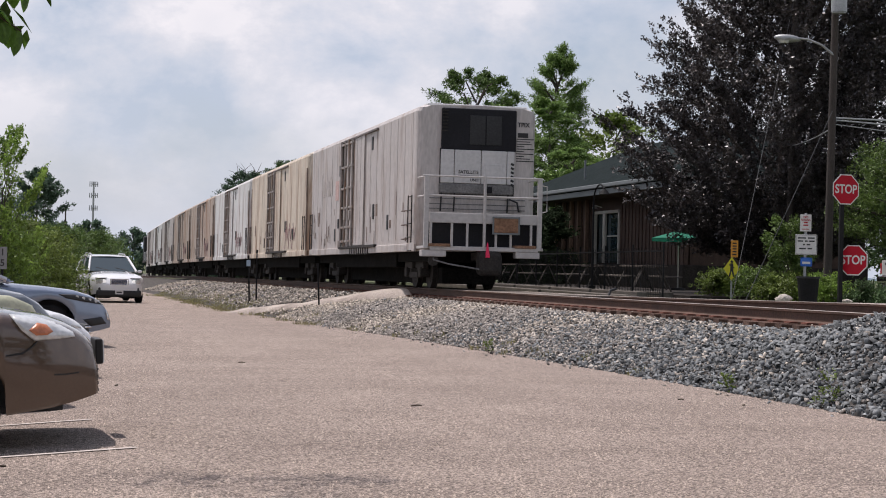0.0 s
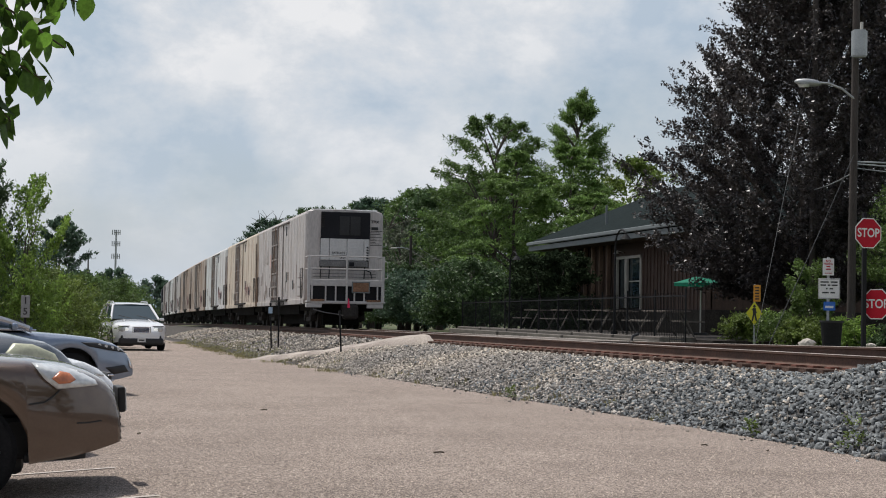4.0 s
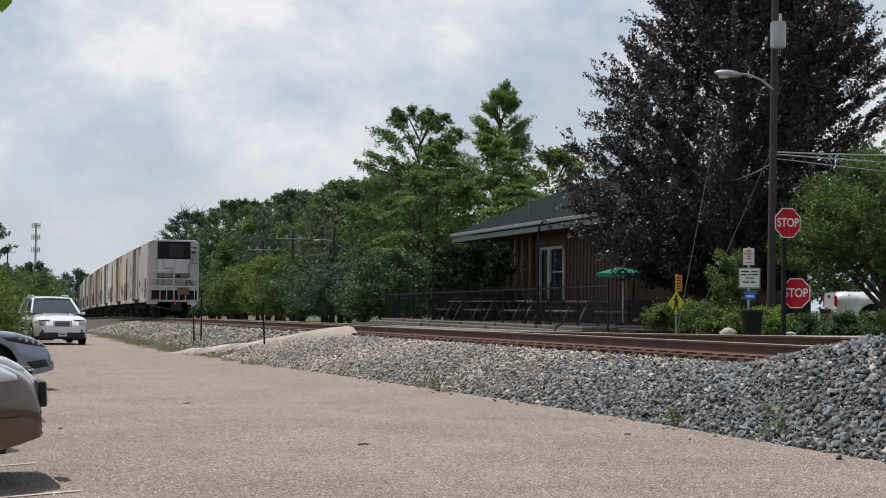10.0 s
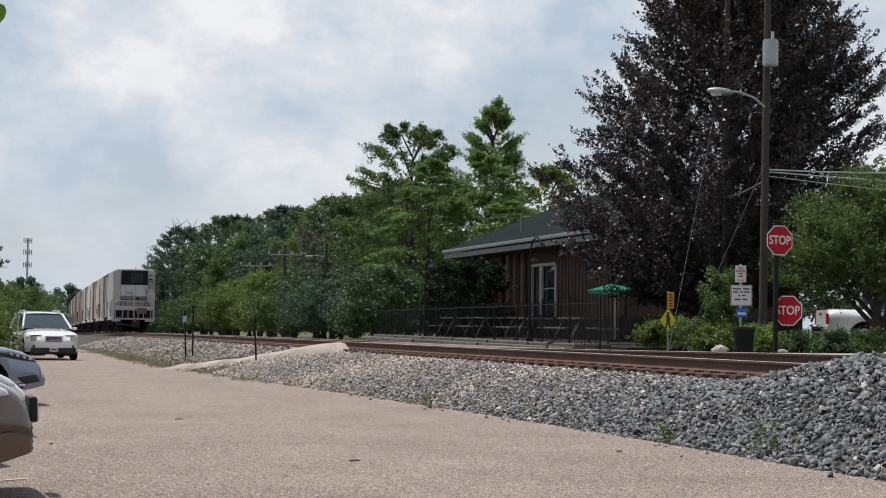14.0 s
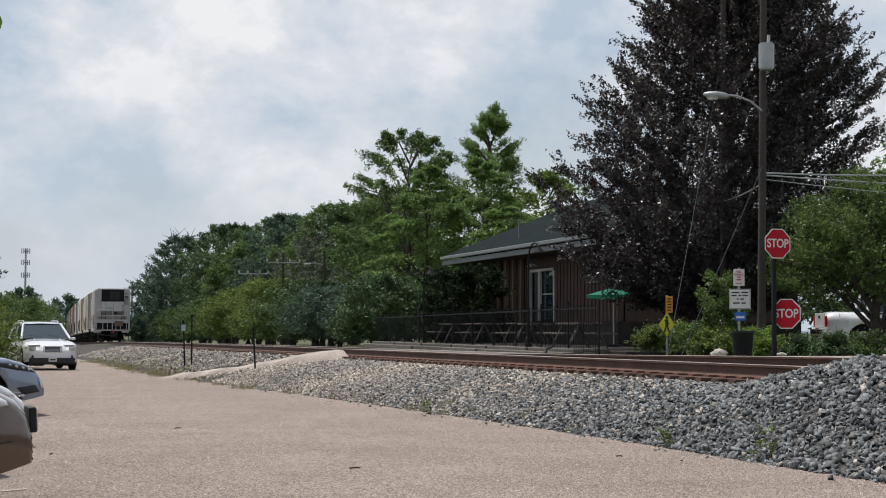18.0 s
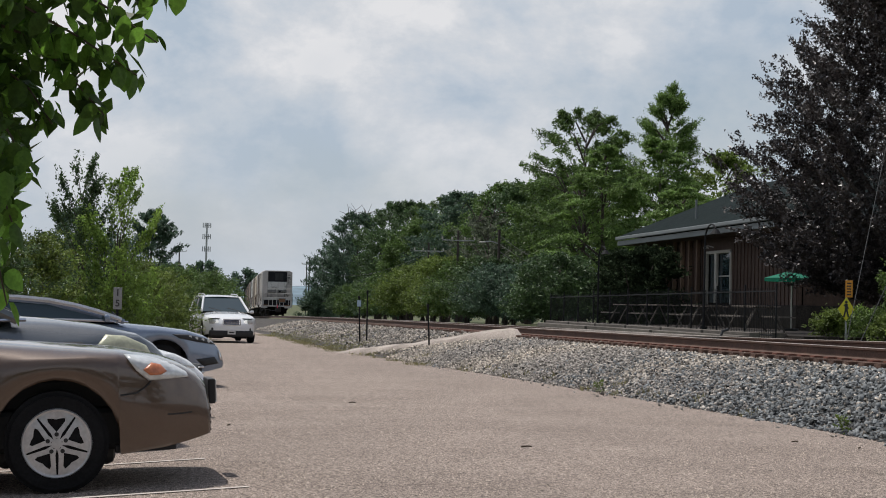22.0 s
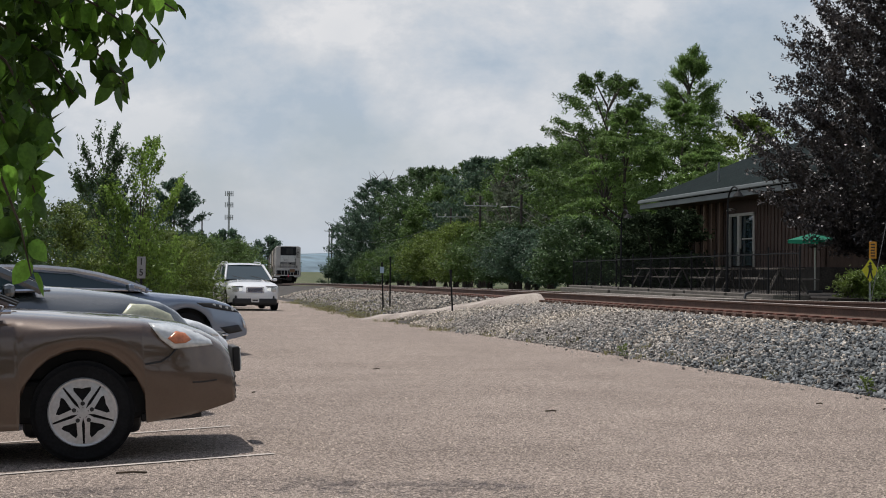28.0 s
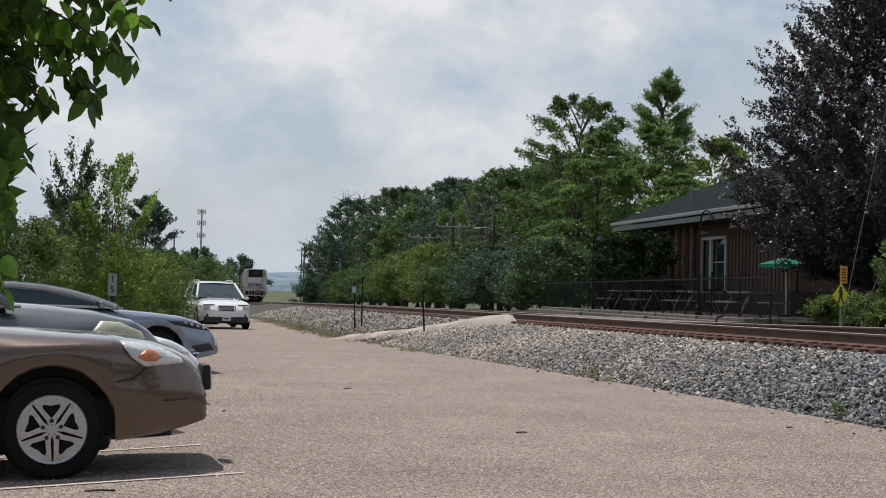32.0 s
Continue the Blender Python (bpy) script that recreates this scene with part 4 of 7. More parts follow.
    # faded marks on the side
    for yy, zz, hh, wd in ((14.9, 3.25, 0.75, 0.16), (14.5, 3.1, 0.5, 0.26), (14.05, 3.1, 0.5, 0.20), (13.6, 3.1, 0.5, 0.14), (13.3, 3.15, 0.62, 0.22), (12.95, 3.1, 0.55, 0.14)):
        part("faded_mark", box(0.01, wd, hh, (-1.557, yy, zz)), M["logo_faded"], car)
    part("faded_mark", box(0.01, 0.62, 0.62, (-1.557, 11.9, 2.95), 0.004), M["logo_pink"], car)


rear_end(rear_car)
# dents, drips and patches on the last car's flank
_rs = random.Random(21)
for k in range(26):
    part("rust_mark", box(0.006, _rs.uniform(0.03, 0.09), _rs.uniform(0.15, 0.7), (-1.5612, _rs.uniform(0.4, 17.0), _rs.uniform(1.2, 2.3))), M["stain_faint"], rear_car)
for k in range(3):
    part("grab_iron", bars([(-1.56, 0.9, 1.25 + 0.36 * k), (-1.64, 0.9, 1.25 + 0.36 * k), (-1.64, 1.3, 1.25 + 0.36 * k), (-1.56, 1.3, 1.25 + 0.36 * k)], 0.016), M["stain"], rear_car)
skins = [("white", rear_car), ("cream", None), ("pale", None), ("rust", None), ("rust", None), ("white", None), ("pale", None), ("white", None)]
train = []
made = {}
names = {"cream": "cream refrigerated freight car with rust-stained doors", "pale": "pale grey refrigerated freight car with stained doors",
         "rust": "rust-streaked refrigerated freight car", "white": "dirty white refrigerated freight car coupled in the train"}
for k, (skin, car) in enumerate(skins):
    if car is None:
        if skin in made:
            car = copy_thing(made[skin], Matrix.Identity(4))
        else:
            car = made[skin] = reefer(paint[skin], names[skin], False)
    train.append((car, k * CAR_PITCH))


def locomotive():
    loco = thing("diesel_locomotive", Matrix.Identity(4), "black diesel locomotive heading the train", "locomotive", group="")
    part("hood", box(2.0, 12.5, 2.6, (0, 7.0, 2.95), 0.15), M["black"], loco)
    part("cab", box(3.0, 2.6, 3.1, (0, 14.4, 3.0), 0.2), M["black"], loco)
    part("nose", box(2.2, 1.8, 1.7, (0, 16.6, 2.2), 0.2), M["black"], loco)
    part("walkway", box(3.0, 17.6, 0.18, (0, 9.0, 1.55), 0.02), M["grime"], loco)
    part("fuel_tank", box(2.6, 4.5, 0.9, (0, 9.0, 0.95), 0.2), M["black"], loco)
    part("radiator", box(2.6, 2.4, 0.5, (0, 2.4, 4.2), 0.1), M["black"], loco)
    for s in (-1, 1):
        part("handrail", bars([(s * 1.45, 0.3, 2.6), (s * 1.45, 12.8, 2.6)], 0.025), M["white"], loco)
        for k in range(7):
            part("stanchion", bars([(s * 1.45, 0.3 + k * 2.05, 1.6), (s * 1.45, 0.3 + k * 2.05, 2.6)], 0.02), M["white"], loco)
        part("cab_window", box(0.03, 0.9, 0.7, (s * 1.5, 14.4, 3.7), 0.02), M["glass"], loco)
    for y in (3.2, 14.6):
        truck(loco, y)
    return loco


train.append((locomotive(), 8 * CAR_PITCH))


def car_pose(s):
    """The pose of a car whose rear stands s metres along the track."""
    a, b = s + 2.4, s + CAR_LENGTH - 2.4
    pa, pb = Vector((track_x(a), a, track_z(a))), Vector((track_x(b), b, track_z(b)))
    d = (pb - pa).normalized()
    side = d.cross(Vector((0, 0, 1))).normalized()
    up = side.cross(d)
    m = Matrix((side, d, up)).transposed().to_4x4()
    m.translation = pa - d * 2.4
    return m

# ---- the station ----
M["pane"] = M["glass"]
M["post_brown"] = mat("weathered_brown_post", (0.22, 0.145, 0.105), 0.8, vary=0.2, scale=1.5, fine=14, by_object=0.2, stretch=(5, 5, 0.7))
station = thing("station_building", pose(21.7, 62.0, 0.55), "brown board-sided station with a low dark hipped roof", "station")
FLOOR, EAVE = 0.95, 3.75


def station_parts():
    y0, y1, x1 = -3.0, 13.6, 7.0     # along the track, and depth
    part("foundation", box(x1 + 0.2, y1 - y0 + 0.2, FLOOR, (x1 / 2, (y0 + y1) / 2, FLOOR / 2), 0.02), M["dark_timber"], station)
    # front wall with openings cut through it
    openings = [(4.5, 7.9, FLOOR, FLOOR + 2.2)]
    cuts = sorted(openings)
    wall = part("wall", box(x1 - 0.3, 0.2, EAVE - FLOOR, (x1 / 2, y1 - 0.1, (EAVE + FLOOR) / 2)), M["siding"], station)
    part("wall", box(0.2, y1 - y0, EAVE - FLOOR, (x1 - 0.1, (y0 + y1) / 2, (EAVE + FLOOR) / 2)), M["siding"], station)
    part("wall", box(x1 - 0.3, 0.2, EAVE - FLOOR, (x1 / 2, y0 + 0.1, (EAVE + FLOOR) / 2)), M["siding"], station)
    bm, y = None, y0
    for a, b, z0, z1 in cuts:
        bm = box(0.2, a - y, EAVE - FLOOR, (0.1, (a + y) / 2, (EAVE + FLOOR) / 2), bm=bm)
        box(0.2, b - a, EAVE - z1, (0.1, (a + b) / 2, (EAVE + z1) / 2), bm=bm)
        if z0 > FLOOR:
            box(0.2, b - a, z0 - FLOOR, (0.1, (a + b) / 2, (z0 + FLOOR) / 2), bm=bm)
        y = b
    box(0.2, y1 - y, EAVE - FLOOR, (0.1, (y1 + y) / 2, (EAVE + FLOOR) / 2), bm=bm)
    front = part("front_wall", bm, M["siding"], station)
    board = mesh_of("batten", [(x, y, z) for x in (-0.035, 0.0) for y in (-0.045, 0.045) for z in (FLOOR, EAVE - 0.05)],
                    [(0, 1, 3, 2), (4, 6, 7, 5), (0, 4, 5, 1), (2, 3, 7, 6), (1, 5, 7, 3), (0, 2, 6, 4)], M["siding"])
    k, y = 0, y0 + 0.1
    while y < y1:
        if not any(a - 0.15 < y < b + 0.15 for a, b, *_ in cuts):
            p = part("batten", board, M["siding"], front)
            p.location = (0, y, 0)
        y += 0.42
    for k in range(7):
        yy = y1 - 0.3 - k * 1.15
        if not (4.2 < yy < 8.2):
            part("post", box(0.16, 0.16, EAVE - FLOOR, (-0.12, yy, (EAVE + FLOOR) / 2), 0.02), M["post_brown"], station, "stout weathered brown upright")
    for a, b, z0, z1 in cuts:
        d = part("door" if z0 == FLOOR else "window", box(0.03, b - a - 0.2, z1 - z0 - 0.12, (0.12, (a + b) / 2, (z0 + z1) / 2)), M["pane"], station)
        bm = box(0.12, 0.14, z1 - z0, (0.0, a + 0.07, (z0 + z1) / 2), 0.01)
        box(0.12, 0.14, z1 - z0, (0.0, b - 0.07, (z0 + z1) / 2), 0.01, bm)
        box(0.12, b - a, 0.12, (0.0, (a + b) / 2, z1 - 0.06), 0.01, bm)
        part("frame", bm, M["trim"], d, "pale painted frame")
        part("mullion", box(0.10, 0.30, z1 - z0 - 0.1, (0.02, a + (b - a) * 0.62, (z0 + z1) / 2), 0.01), M["trim"], d)
        part("glazing_bar", box(0.05, (b - a) * 0.5, 0.05, (0.08, a + (b - a) * 0.3, z0 + 1.15), 0.0), M["trim"], d)
    # eaves and hipped roof
    o = 1.25
    fx0, fx1, fy0, fy1 = -o, x1 + o, y0 - o, y1 + 4.2
    for nm, s, at in (("fascia", (0.10, fy1 - fy0, 0.22), (fx0, (fy0 + fy1) / 2, EAVE + 0.02)), ("fascia", (0.10, fy1 - fy0, 0.22), (fx1, (fy0 + fy1) / 2, EAVE + 0.02)),
                      ("fascia", (fx1 - fx0, 0.10, 0.22), ((fx0 + fx1) / 2, fy0, EAVE + 0.02)), ("fascia", (fx1 - fx0, 0.10, 0.22), ((fx0 + fx1) / 2, fy1, EAVE + 0.02))):
        part(nm, box(*s, at, 0.01), M["fascia"], station)
    part("gutter", box(0.14, fy1 - fy0, 0.16, (fx0 - 0.10, (fy0 + fy1) / 2, EAVE + 0.24), 0.03), M["fascia"], station)
    part("soffit", box(fx1 - fx0 - 0.1, fy1 - fy0 - 0.1, 0.05, ((fx0 + fx1) / 2, (fy0 + fy1) / 2, EAVE - 0.05)), M["siding"], station)
    rx, rz = (fx0 + fx1) / 2, EAVE + 2.6
    vs = [(fx0 - 0.1, fy0 - 0.1, EAVE + 0.30), (fx1 + 0.1, fy0 - 0.1, EAVE + 0.30), (fx1 + 0.1, fy1 + 0.1, EAVE + 0.30), (fx0 - 0.1, fy1 + 0.1, EAVE + 0.30), (rx, fy0 + 4.6, rz), (rx, fy1 - 5.0, rz)]
    part("roof", (vs, [(0, 3, 5, 4), (1, 4, 5, 2), (0, 4, 1), (3, 2, 5), (0, 1, 2, 3)]), M["roof"], station)
    part("vent_pipe", tube((-0.3, 8.5, EAVE + 0.55), (-0.3, 8.5, EAVE + 1.6), 0.05), M["fascia"], station)
    for yy in (12.5, 6.9):
        bm = tube((-0.02, yy, FLOOR + 2.35), (-0.3, yy, FLOOR + 2.42), 0.02)
        disc(0.12, 0.12, (-0.34, yy, FLOOR + 2.36), "z", 12, bm, r2=0.04)
        part("wall_lamp", bm, M["white"], station, "small white wall lamp")


station_parts()
# deck, low walls, tables, fence, lamp posts, umbrella
deck = thing("patio_deck", pose(16.6, 54.5, 0.5), "timber patio in front of the station, coloured dark for shade", "deck", kind="structure")
for k in range(17):
    part("plank", box(0.28, 27.0, 0.05, (-1.2 + k * 0.30, 0, 0.115)), M["dark_timber"], deck)
part("deck_base", box(5.2, 27.0, 0.09, (1.2, 0, 0.045)), M["dark_timber"], deck)
for k in range(5):
    part("step", box(0.4, 4.6, 0.16, (-1.55, -10 + k * 5.0, 0.12), 0.01), M["old_timber"], deck)
platform = thing("platform_edging", pose(13.4, 50.0, 0.48), "weathered timber edging along the platform", "platform edge", kind="structure")
for k in range(6):
    part("timber", box(0.28, 3.9, 0.16, (0.05 * (k % 2), -8.0 + k * 4.0, 0.08), 0.02), M["old_timber"], platform)
    part("timber", box(0.26, 3.8, 0.24, (0.45, -7.5 + k * 4.0, 0.12), 0.02), M["old_timber"], platform)
bench_spots = ((16.0, 52.0), (16.2, 57.5), (16.6, 63.0), (16.4, 48.0), (18.4, 54.0), (18.8, 60.0))


def picnic_table(m):
    t = thing("picnic_table", m, "weathered picnic table with bench seats", "table", group="patio tables")
    for k in range(4):
        part("top_board", box(0.18, 1.8, 0.04, (-0.3 + k * 0.2, 0, 0.74), 0.005), M["plank"], t)
    for s in (-1, 1):
        part("seat", box(0.25, 1.8, 0.04, (s * 0.72, 0, 0.44), 0.005), M["old_timber"], t)
        for q in (-1, 1):
            part("leg", tube((s * 0.25, q * 0.65, 0.72), (s * 0.62, q * 0.65, 0.0), 0.026, sides=6), M["old_timber"], t)
    return t


first_table = picnic_table(pose(16.0, 52.0, 0.64))
for x, y in bench_spots[1:]:
    copy_thing(first_table, pose(x, y, 0.64, 0, 0, 4 * math.sin(x * y)))


def iron_fence():
    f = thing("iron_fence", pose(14.6, 0, 0), "black iron picket fence along the platform", "fence")
    y0, y1, step = 41.2, 68.0, 2.4
    n = int((y1 - y0) / step)
    picket = mesh_of("picket", [(x, y, z) for x in (-0.005, 0.005) for y in (-0.005, 0.005) for z in (0.0, 1.32)],
                     [(0, 1, 3, 2), (4, 6, 7, 5), (0, 4, 5, 1), (2, 3, 7, 6), (1, 5, 7, 3), (0, 2, 6, 4)], M["fence"])
    for k in range(n + 1):
        y = y0 + k * step
        z = land_z(14.6, y)
        part("post", box(0.04, 0.04, 1.46, (0, y, z + 0.74), 0.008), M["fence"], f)
        if k < n:
            for dz in (0.18, 1.28):
                part("rail", box(0.03, step, 0.035, (0, y + step / 2, z + dz)), M["fence"], f)
            for q in range(1, 18):
                p = part("picket", picket, M["fence"], f)
                p.location = (0, y + q * step / 18, z + 0.05)
    return f


iron_fence()


def lamp_post(m, h):
    t = thing("station_lamp", m, "slim dark lamp post with a hooked arm", "lamp post", group="platform lamps")
    part("pole", tube((0, 0, 0), (0, 0, h), 0.034, 0.028), M["fence"], t)
    part("foot", disc(0.10, 0.18, (0, 0, 0.09), "z", 12), M["fence"], t)
    pts = [(0, -0.0 - 0.55 * (1 - math.cos(a)), h + 0.45 * math.sin(a)) for a in [math.pi * 0.75 * i / 8 for i in range(9)]]
    part("arm", bars(pts, 0.025), M["fence"], t)
    tip = pts[-1]
    part("shade", disc(0.16, 0.14, (tip[0], tip[1], tip[2] - 0.08), "z", 14, r2=0.05), M["fence"], t)
    return t


lamp_post(pose(14.2, 45.9, 0.62), 2.5)
lamp_post(pose(14.25, 58.3, 0.55), 2.35)


def patio_umbrella(x, y, z):
    t = thing("patio_umbrella", pose(x, y, z), "open green canvas patio umbrella", "umbrella")
    part("pole", tube((0, 0, 0), (0, 0, 1.95), 0.025), M["trim"], t)
    part("base", disc(0.25, 0.08, (0, 0, 0.04), "z", 20), M["black"], t)
    for k in range(8):
        a0, a1 = 2 * math.pi * k / 8, 2 * math.pi * (k + 1) / 8
        r, h = 0.92, 1.95
        vs = [(0, 0, h), (r * math.cos(a0), r * math.sin(a0), h - 0.26), (r * math.cos(a1), r * math.sin(a1), h - 0.26),
              (r * math.cos(a0), r * math.sin(a0), h - 0.36), (r * math.cos(a1), r * math.sin(a1), h - 0.36)]
        part("panel", (vs, [(0, 1, 2), (1, 3, 4, 2)]), M["umbrella"], t)
        part("rib", tube((0, 0, h - 0.02), (r * math.cos(a0), r * math.sin(a0), h - 0.28), 0.01, sides=5), M["trim"], t)


patio_umbrella(19.5, 53.6, 0.64)

# pale walk beyond the far rail
walkway = thing("pavement", pose(21.2, 34.2, 0.5), "pale concrete walk beyond the far rail", "pavement", kind="structure")
for k in range(8):
    part("slab", box(1.46, 1.5, 0.16, (-5.3 + k * 1.5, 0.0, 0.06 + 0.004 * (k % 3)), 0.012), M["ramp"], walkway)

# ---- signs, poles and wires beyond the track ----
def octagon(r):
    return [(r * math.cos(math.radians(22.5 + 45 * k)) / math.cos(math.radians(22.5)), r * math.sin(math.radians(22.5 + 45 * k)) / math.cos(math.radians(22.5))) for k in range(8)]


def stop_plate(parent, name, m, r=0.33):
    p = part(name, sheet(octagon(r), 0.006, m), M["sign_white"], parent)
    part("face", sheet(octagon(r * 0.93), 0.004, m @ pose(0, -0.004, 0)), M["sign_red"], p, "red octagonal face")
    lettering("STOP", r * 0.82, M["sign_white"], m @ pose(0, -0.006, 0), p, squeeze=0.86)
    return p


stop = thing("stop_sign", pose(16.6, 35.3, 0.62), "red stop signs, one above the other, on a dark post", "stop sign")
part("post", box(0.09, 0.09, 3.0, (0, 0, 1.45), 0.01), M["fence"], stop)
stop_plate(stop, "upper_plate", pose(0.06, -0.07, 2.50, 0, 0, -25 + 33))
stop_plate(stop, "lower_plate", pose(0.25, -0.10, 0.95, 0, 0, -25 - 22))

park = thing("parking_sign", pose(16.3, 36.5, 0.62), "white parking notices and a blue plate on one post", "sign")
part("post", box(0.06, 0.06, 2.0, (0, 0.04, 1.0), 0.008), M["galvanised"], park)
up = part("upper_notice", box(0.25, 0.012, 0.38, (0, 0, 1.78), 0.004), M["sign_white"], park, "small white notice with a red legend")
lettering("NO", 0.075, M["sign_red"], pose(0, -0.009, 1.91), up, squeeze=0.9)
lettering("PARKING", 0.062, M["sign_red"], pose(0, -0.009, 1.845), up, squeeze=0.78)
for k, (wd, z) in enumerate(((0.09, 1.79), (0.11, 1.73))):
    part("print_line", box(wd, 0.004, 0.026, (0, -0.009, z)), M["sign_red"], up)
part("arrow", box(0.15, 0.004, 0.015, (0, -0.009, 1.64)), M["sign_red"], up)
big = part("main_notice", box(0.48, 0.012, 0.46, (0.02, 0, 1.29), 0.006), M["sign_white"], park, "white notice with four lines of print")
for words, z in (((-0.10, 0.18, 0.11, 0.15), 1.44), ((-0.13, 0.12, 0.0, 0.06, 0.12, 0.13), 1.37), ((-0.05, 0.04, 0.05, 0.08), 1.29), ((-0.08, 0.15, 0.08, 0.10), 1.20)):
    for x, wd in zip(words[::2], words[1::2]):
        part("print_word", box(wd, 0.004, 0.030, (0.02 + x, -0.009, z)), M["ink"], big)
for at, sx, sz in (((0.02, -0.009, 1.505), 0.45, 0.008), ((0.02, -0.009, 1.075), 0.45, 0.008), ((-0.205, -0.009, 1.29), 0.008, 0.43), ((0.245, -0.009, 1.29), 0.008, 0.43)):
    part("border", box(sx, 0.004, sz, at), M["ink"], big)
blue = part("blue_plate", box(0.26, 0.012, 0.20, (0.03, 0, 0.90), 0.02), M["sign_blue"], park, "small blue plate")
part("print_line", box(0.18, 0.004, 0.05, (0.03, -0.009, 0.88)), M["sign_white"], blue)
park.matrix_world = pose(16.3, 36.5, 0.62, 0, 0, -24)

ped = thing("pedestrian_sign", pose(16.3, 40.9, 0.6, 0, 0, -22), "yellow diamond pedestrian sign under an orange plate", "sign")
part("post", box(0.05, 0.05, 1.5, (0, 0.03, 0.72), 0.006), M["galvanised"], ped)
dia = part("diamond", sheet([(0, 0.30), (0.20, 0), (0, -0.30), (-0.20, 0)], 0.008, pose(0, 0, 0.74)), M["sign_yellow"], ped, "yellow diamond plate")
for nm, s, at, ry in (("figure_head", (0.06, 0.004, 0.06), (0.0, -0.004, 0.915), 45), ("figure_body", (0.075, 0.004, 0.17), (0.0, -0.004, 0.79), 0), ("figure_leg", (0.04, 0.004, 0.19), (-0.035, -0.004, 0.63), 14),
                      ("figure_leg", (0.04, 0.004, 0.19), (0.035, -0.004, 0.63), -14), ("figure_arm", (0.15, 0.004, 0.03), (0.0, -0.005, 0.80), 35)):
    part(nm, box(*s, at, ry=ry), M["ink"], dia)
org = part("orange_plate", box(0.18, 0.010, 0.42, (0.06, 0, 1.24), 0.006), M["sign_orange"], ped, "narrow orange plate")
for k in range(5):
    part("print_line", box(0.10, 0.004, 0.03, (0.06, -0.008, 1.38 - k * 0.07)), M["ink"], org)

bin_t = thing("litter_bin", pose(16.3, 36.3, 0.6), "black round litter bin beside the notices", "litter bin")
part("body", disc(0.20, 0.56, (0, 0, 0.28), "z", 20, r2=0.25), M["fence"], bin_t)
part("rim", disc(0.27, 0.05, (0, 0, 0.57), "z", 20, bevel=0.01), M["black"], bin_t)


def boulder(name, m, size, seed, label):
    bm = bmesh.new()
    bmesh.ops.create_icosphere(bm, subdivisions=2, radius=1)
    rng = random.Random(seed)
    o = Vector((rng.random() * 9, rng.random() * 9, 0))
    for v in bm.verts:
        v.co *= 1 + 0.35 * noise.noise(v.co * 1.3 + o)
        v.co = Vector((v.co.x * size[0], v.co.y * size[1], v.co.z * size[2]))
    me = bpy.data.meshes.new(name)
    bm.to_mesh(me)
    bm.free()
    me.materials.append(M["rock"])
    ob = new(name, me)
    ob.matrix_world = m
    return tagged(ob, label, "rock")


boulder("boulder", pose(15.3, 35.3, 0.70), (0.19, 0.15, 0.09), 5, "pale boulder at the edge of the planting")
boulder("boulder", pose(16.9, 35.6, 0.66), (0.12, 0.10, 0.06), 6, "pale boulder at the edge of the planting")


def utility_pole(x, y, z, h, r, label, lean_x=0.0):
    t = thing("utility_pole", pose(x, y, z), label, "utility pole", group="utility poles")
    part("shaft", tube((0, 0, -0.3), (lean_x, 0, h), r, r * 0.72, 14), M["pole"], t)
    return t


p1 = utility_pole(18.0, 39.0, 0.6, 10.5, 0.105, "brown utility pole with a transformer and a street lamp", 0.10)
cab = disc(0.19, 0.66, (0.02, -0.31, 7.27), "z", 20, bevel=0.03)
tr = part("transformer", cab, M["galvanised"], p1, "grey steel transformer can")
part("bushing", tube((0.07, -0.31, 7.58), (0.08, -0.31, 7.80), 0.04), M["trim"], tr)
part("bracket", box(0.10, 0.3, 0.08, (0.04, -0.12, 7.4), 0.01), M["galvanised"], tr)
arm = [(0.05, -0.05, 5.95), (-0.28, -0.02, 6.20), (-0.58, 0.08, 6.33), (-0.85, 0.16, 6.36)]
part("lamp_arm", bars(arm, 0.03), M["galvanised"], p1, "curved steel lamp arm")
bm = bmesh.new()
bmesh.ops.create_uvsphere(bm, u_segments=16, v_segments=8, radius=1)
bmesh.ops.transform(bm, matrix=pose(-1.06, 0.22, 6.35, 0, 4, -12) @ Matrix.Diagonal((0.34, 0.13, 0.095, 1)), verts=bm.verts)
head = part("lamp_head", bm, M["galvanised"], p1, "cobra-head street lamp", smooth=True)
part("refractor", disc(0.11, 0.07, (-1.15, 0.24, 6.265), "z", 14, r2=0.16), M["lens"], head)
utility_pole(19.3, 44.28, 0.6, 11.5, 0.10, "brown utility pole in front of the copper beech", 0.04)


def wire(name, a, b, sag, r, label):
    a, b = Vector(a), Vector(b)
    pts = [a.lerp(b, k / 14) - Vector((0, 0, 4 * sag * (k / 14) * (1 - k / 14))) for k in range(15)]
    me = bpy.data.meshes.new(name)
    bm = bars(pts, r, 5)
    bm.to_mesh(me)
    bm.free()
    me.materials.append(M["cable"] if name in ("guy_wire", "line_wire") else M["galvanised"])
    return tagged(new(name, me), label, "wire", group="overhead wires")


wire("service_wire", (18.05, 39.0, 5.05), (34.0, 38.0, 6.2), 0.35, 0.022, "thick overhead service wire")
wire("service_wire", (18.05, 39.0, 5.0), (34.0, 36.0, 4.9), 0.25, 0.02, "thick overhead service wire")
wire("service_wire", (18.05, 39.0, 4.9), (34.0, 34.0, 4.2), 0.35, 0.012, "thin overhead service wire")
wire("service_wire", (18.05, 39.0, 4.8), (19.3, 44.2, 4.75), 0.05, 0.015, "thin overhead service wire")
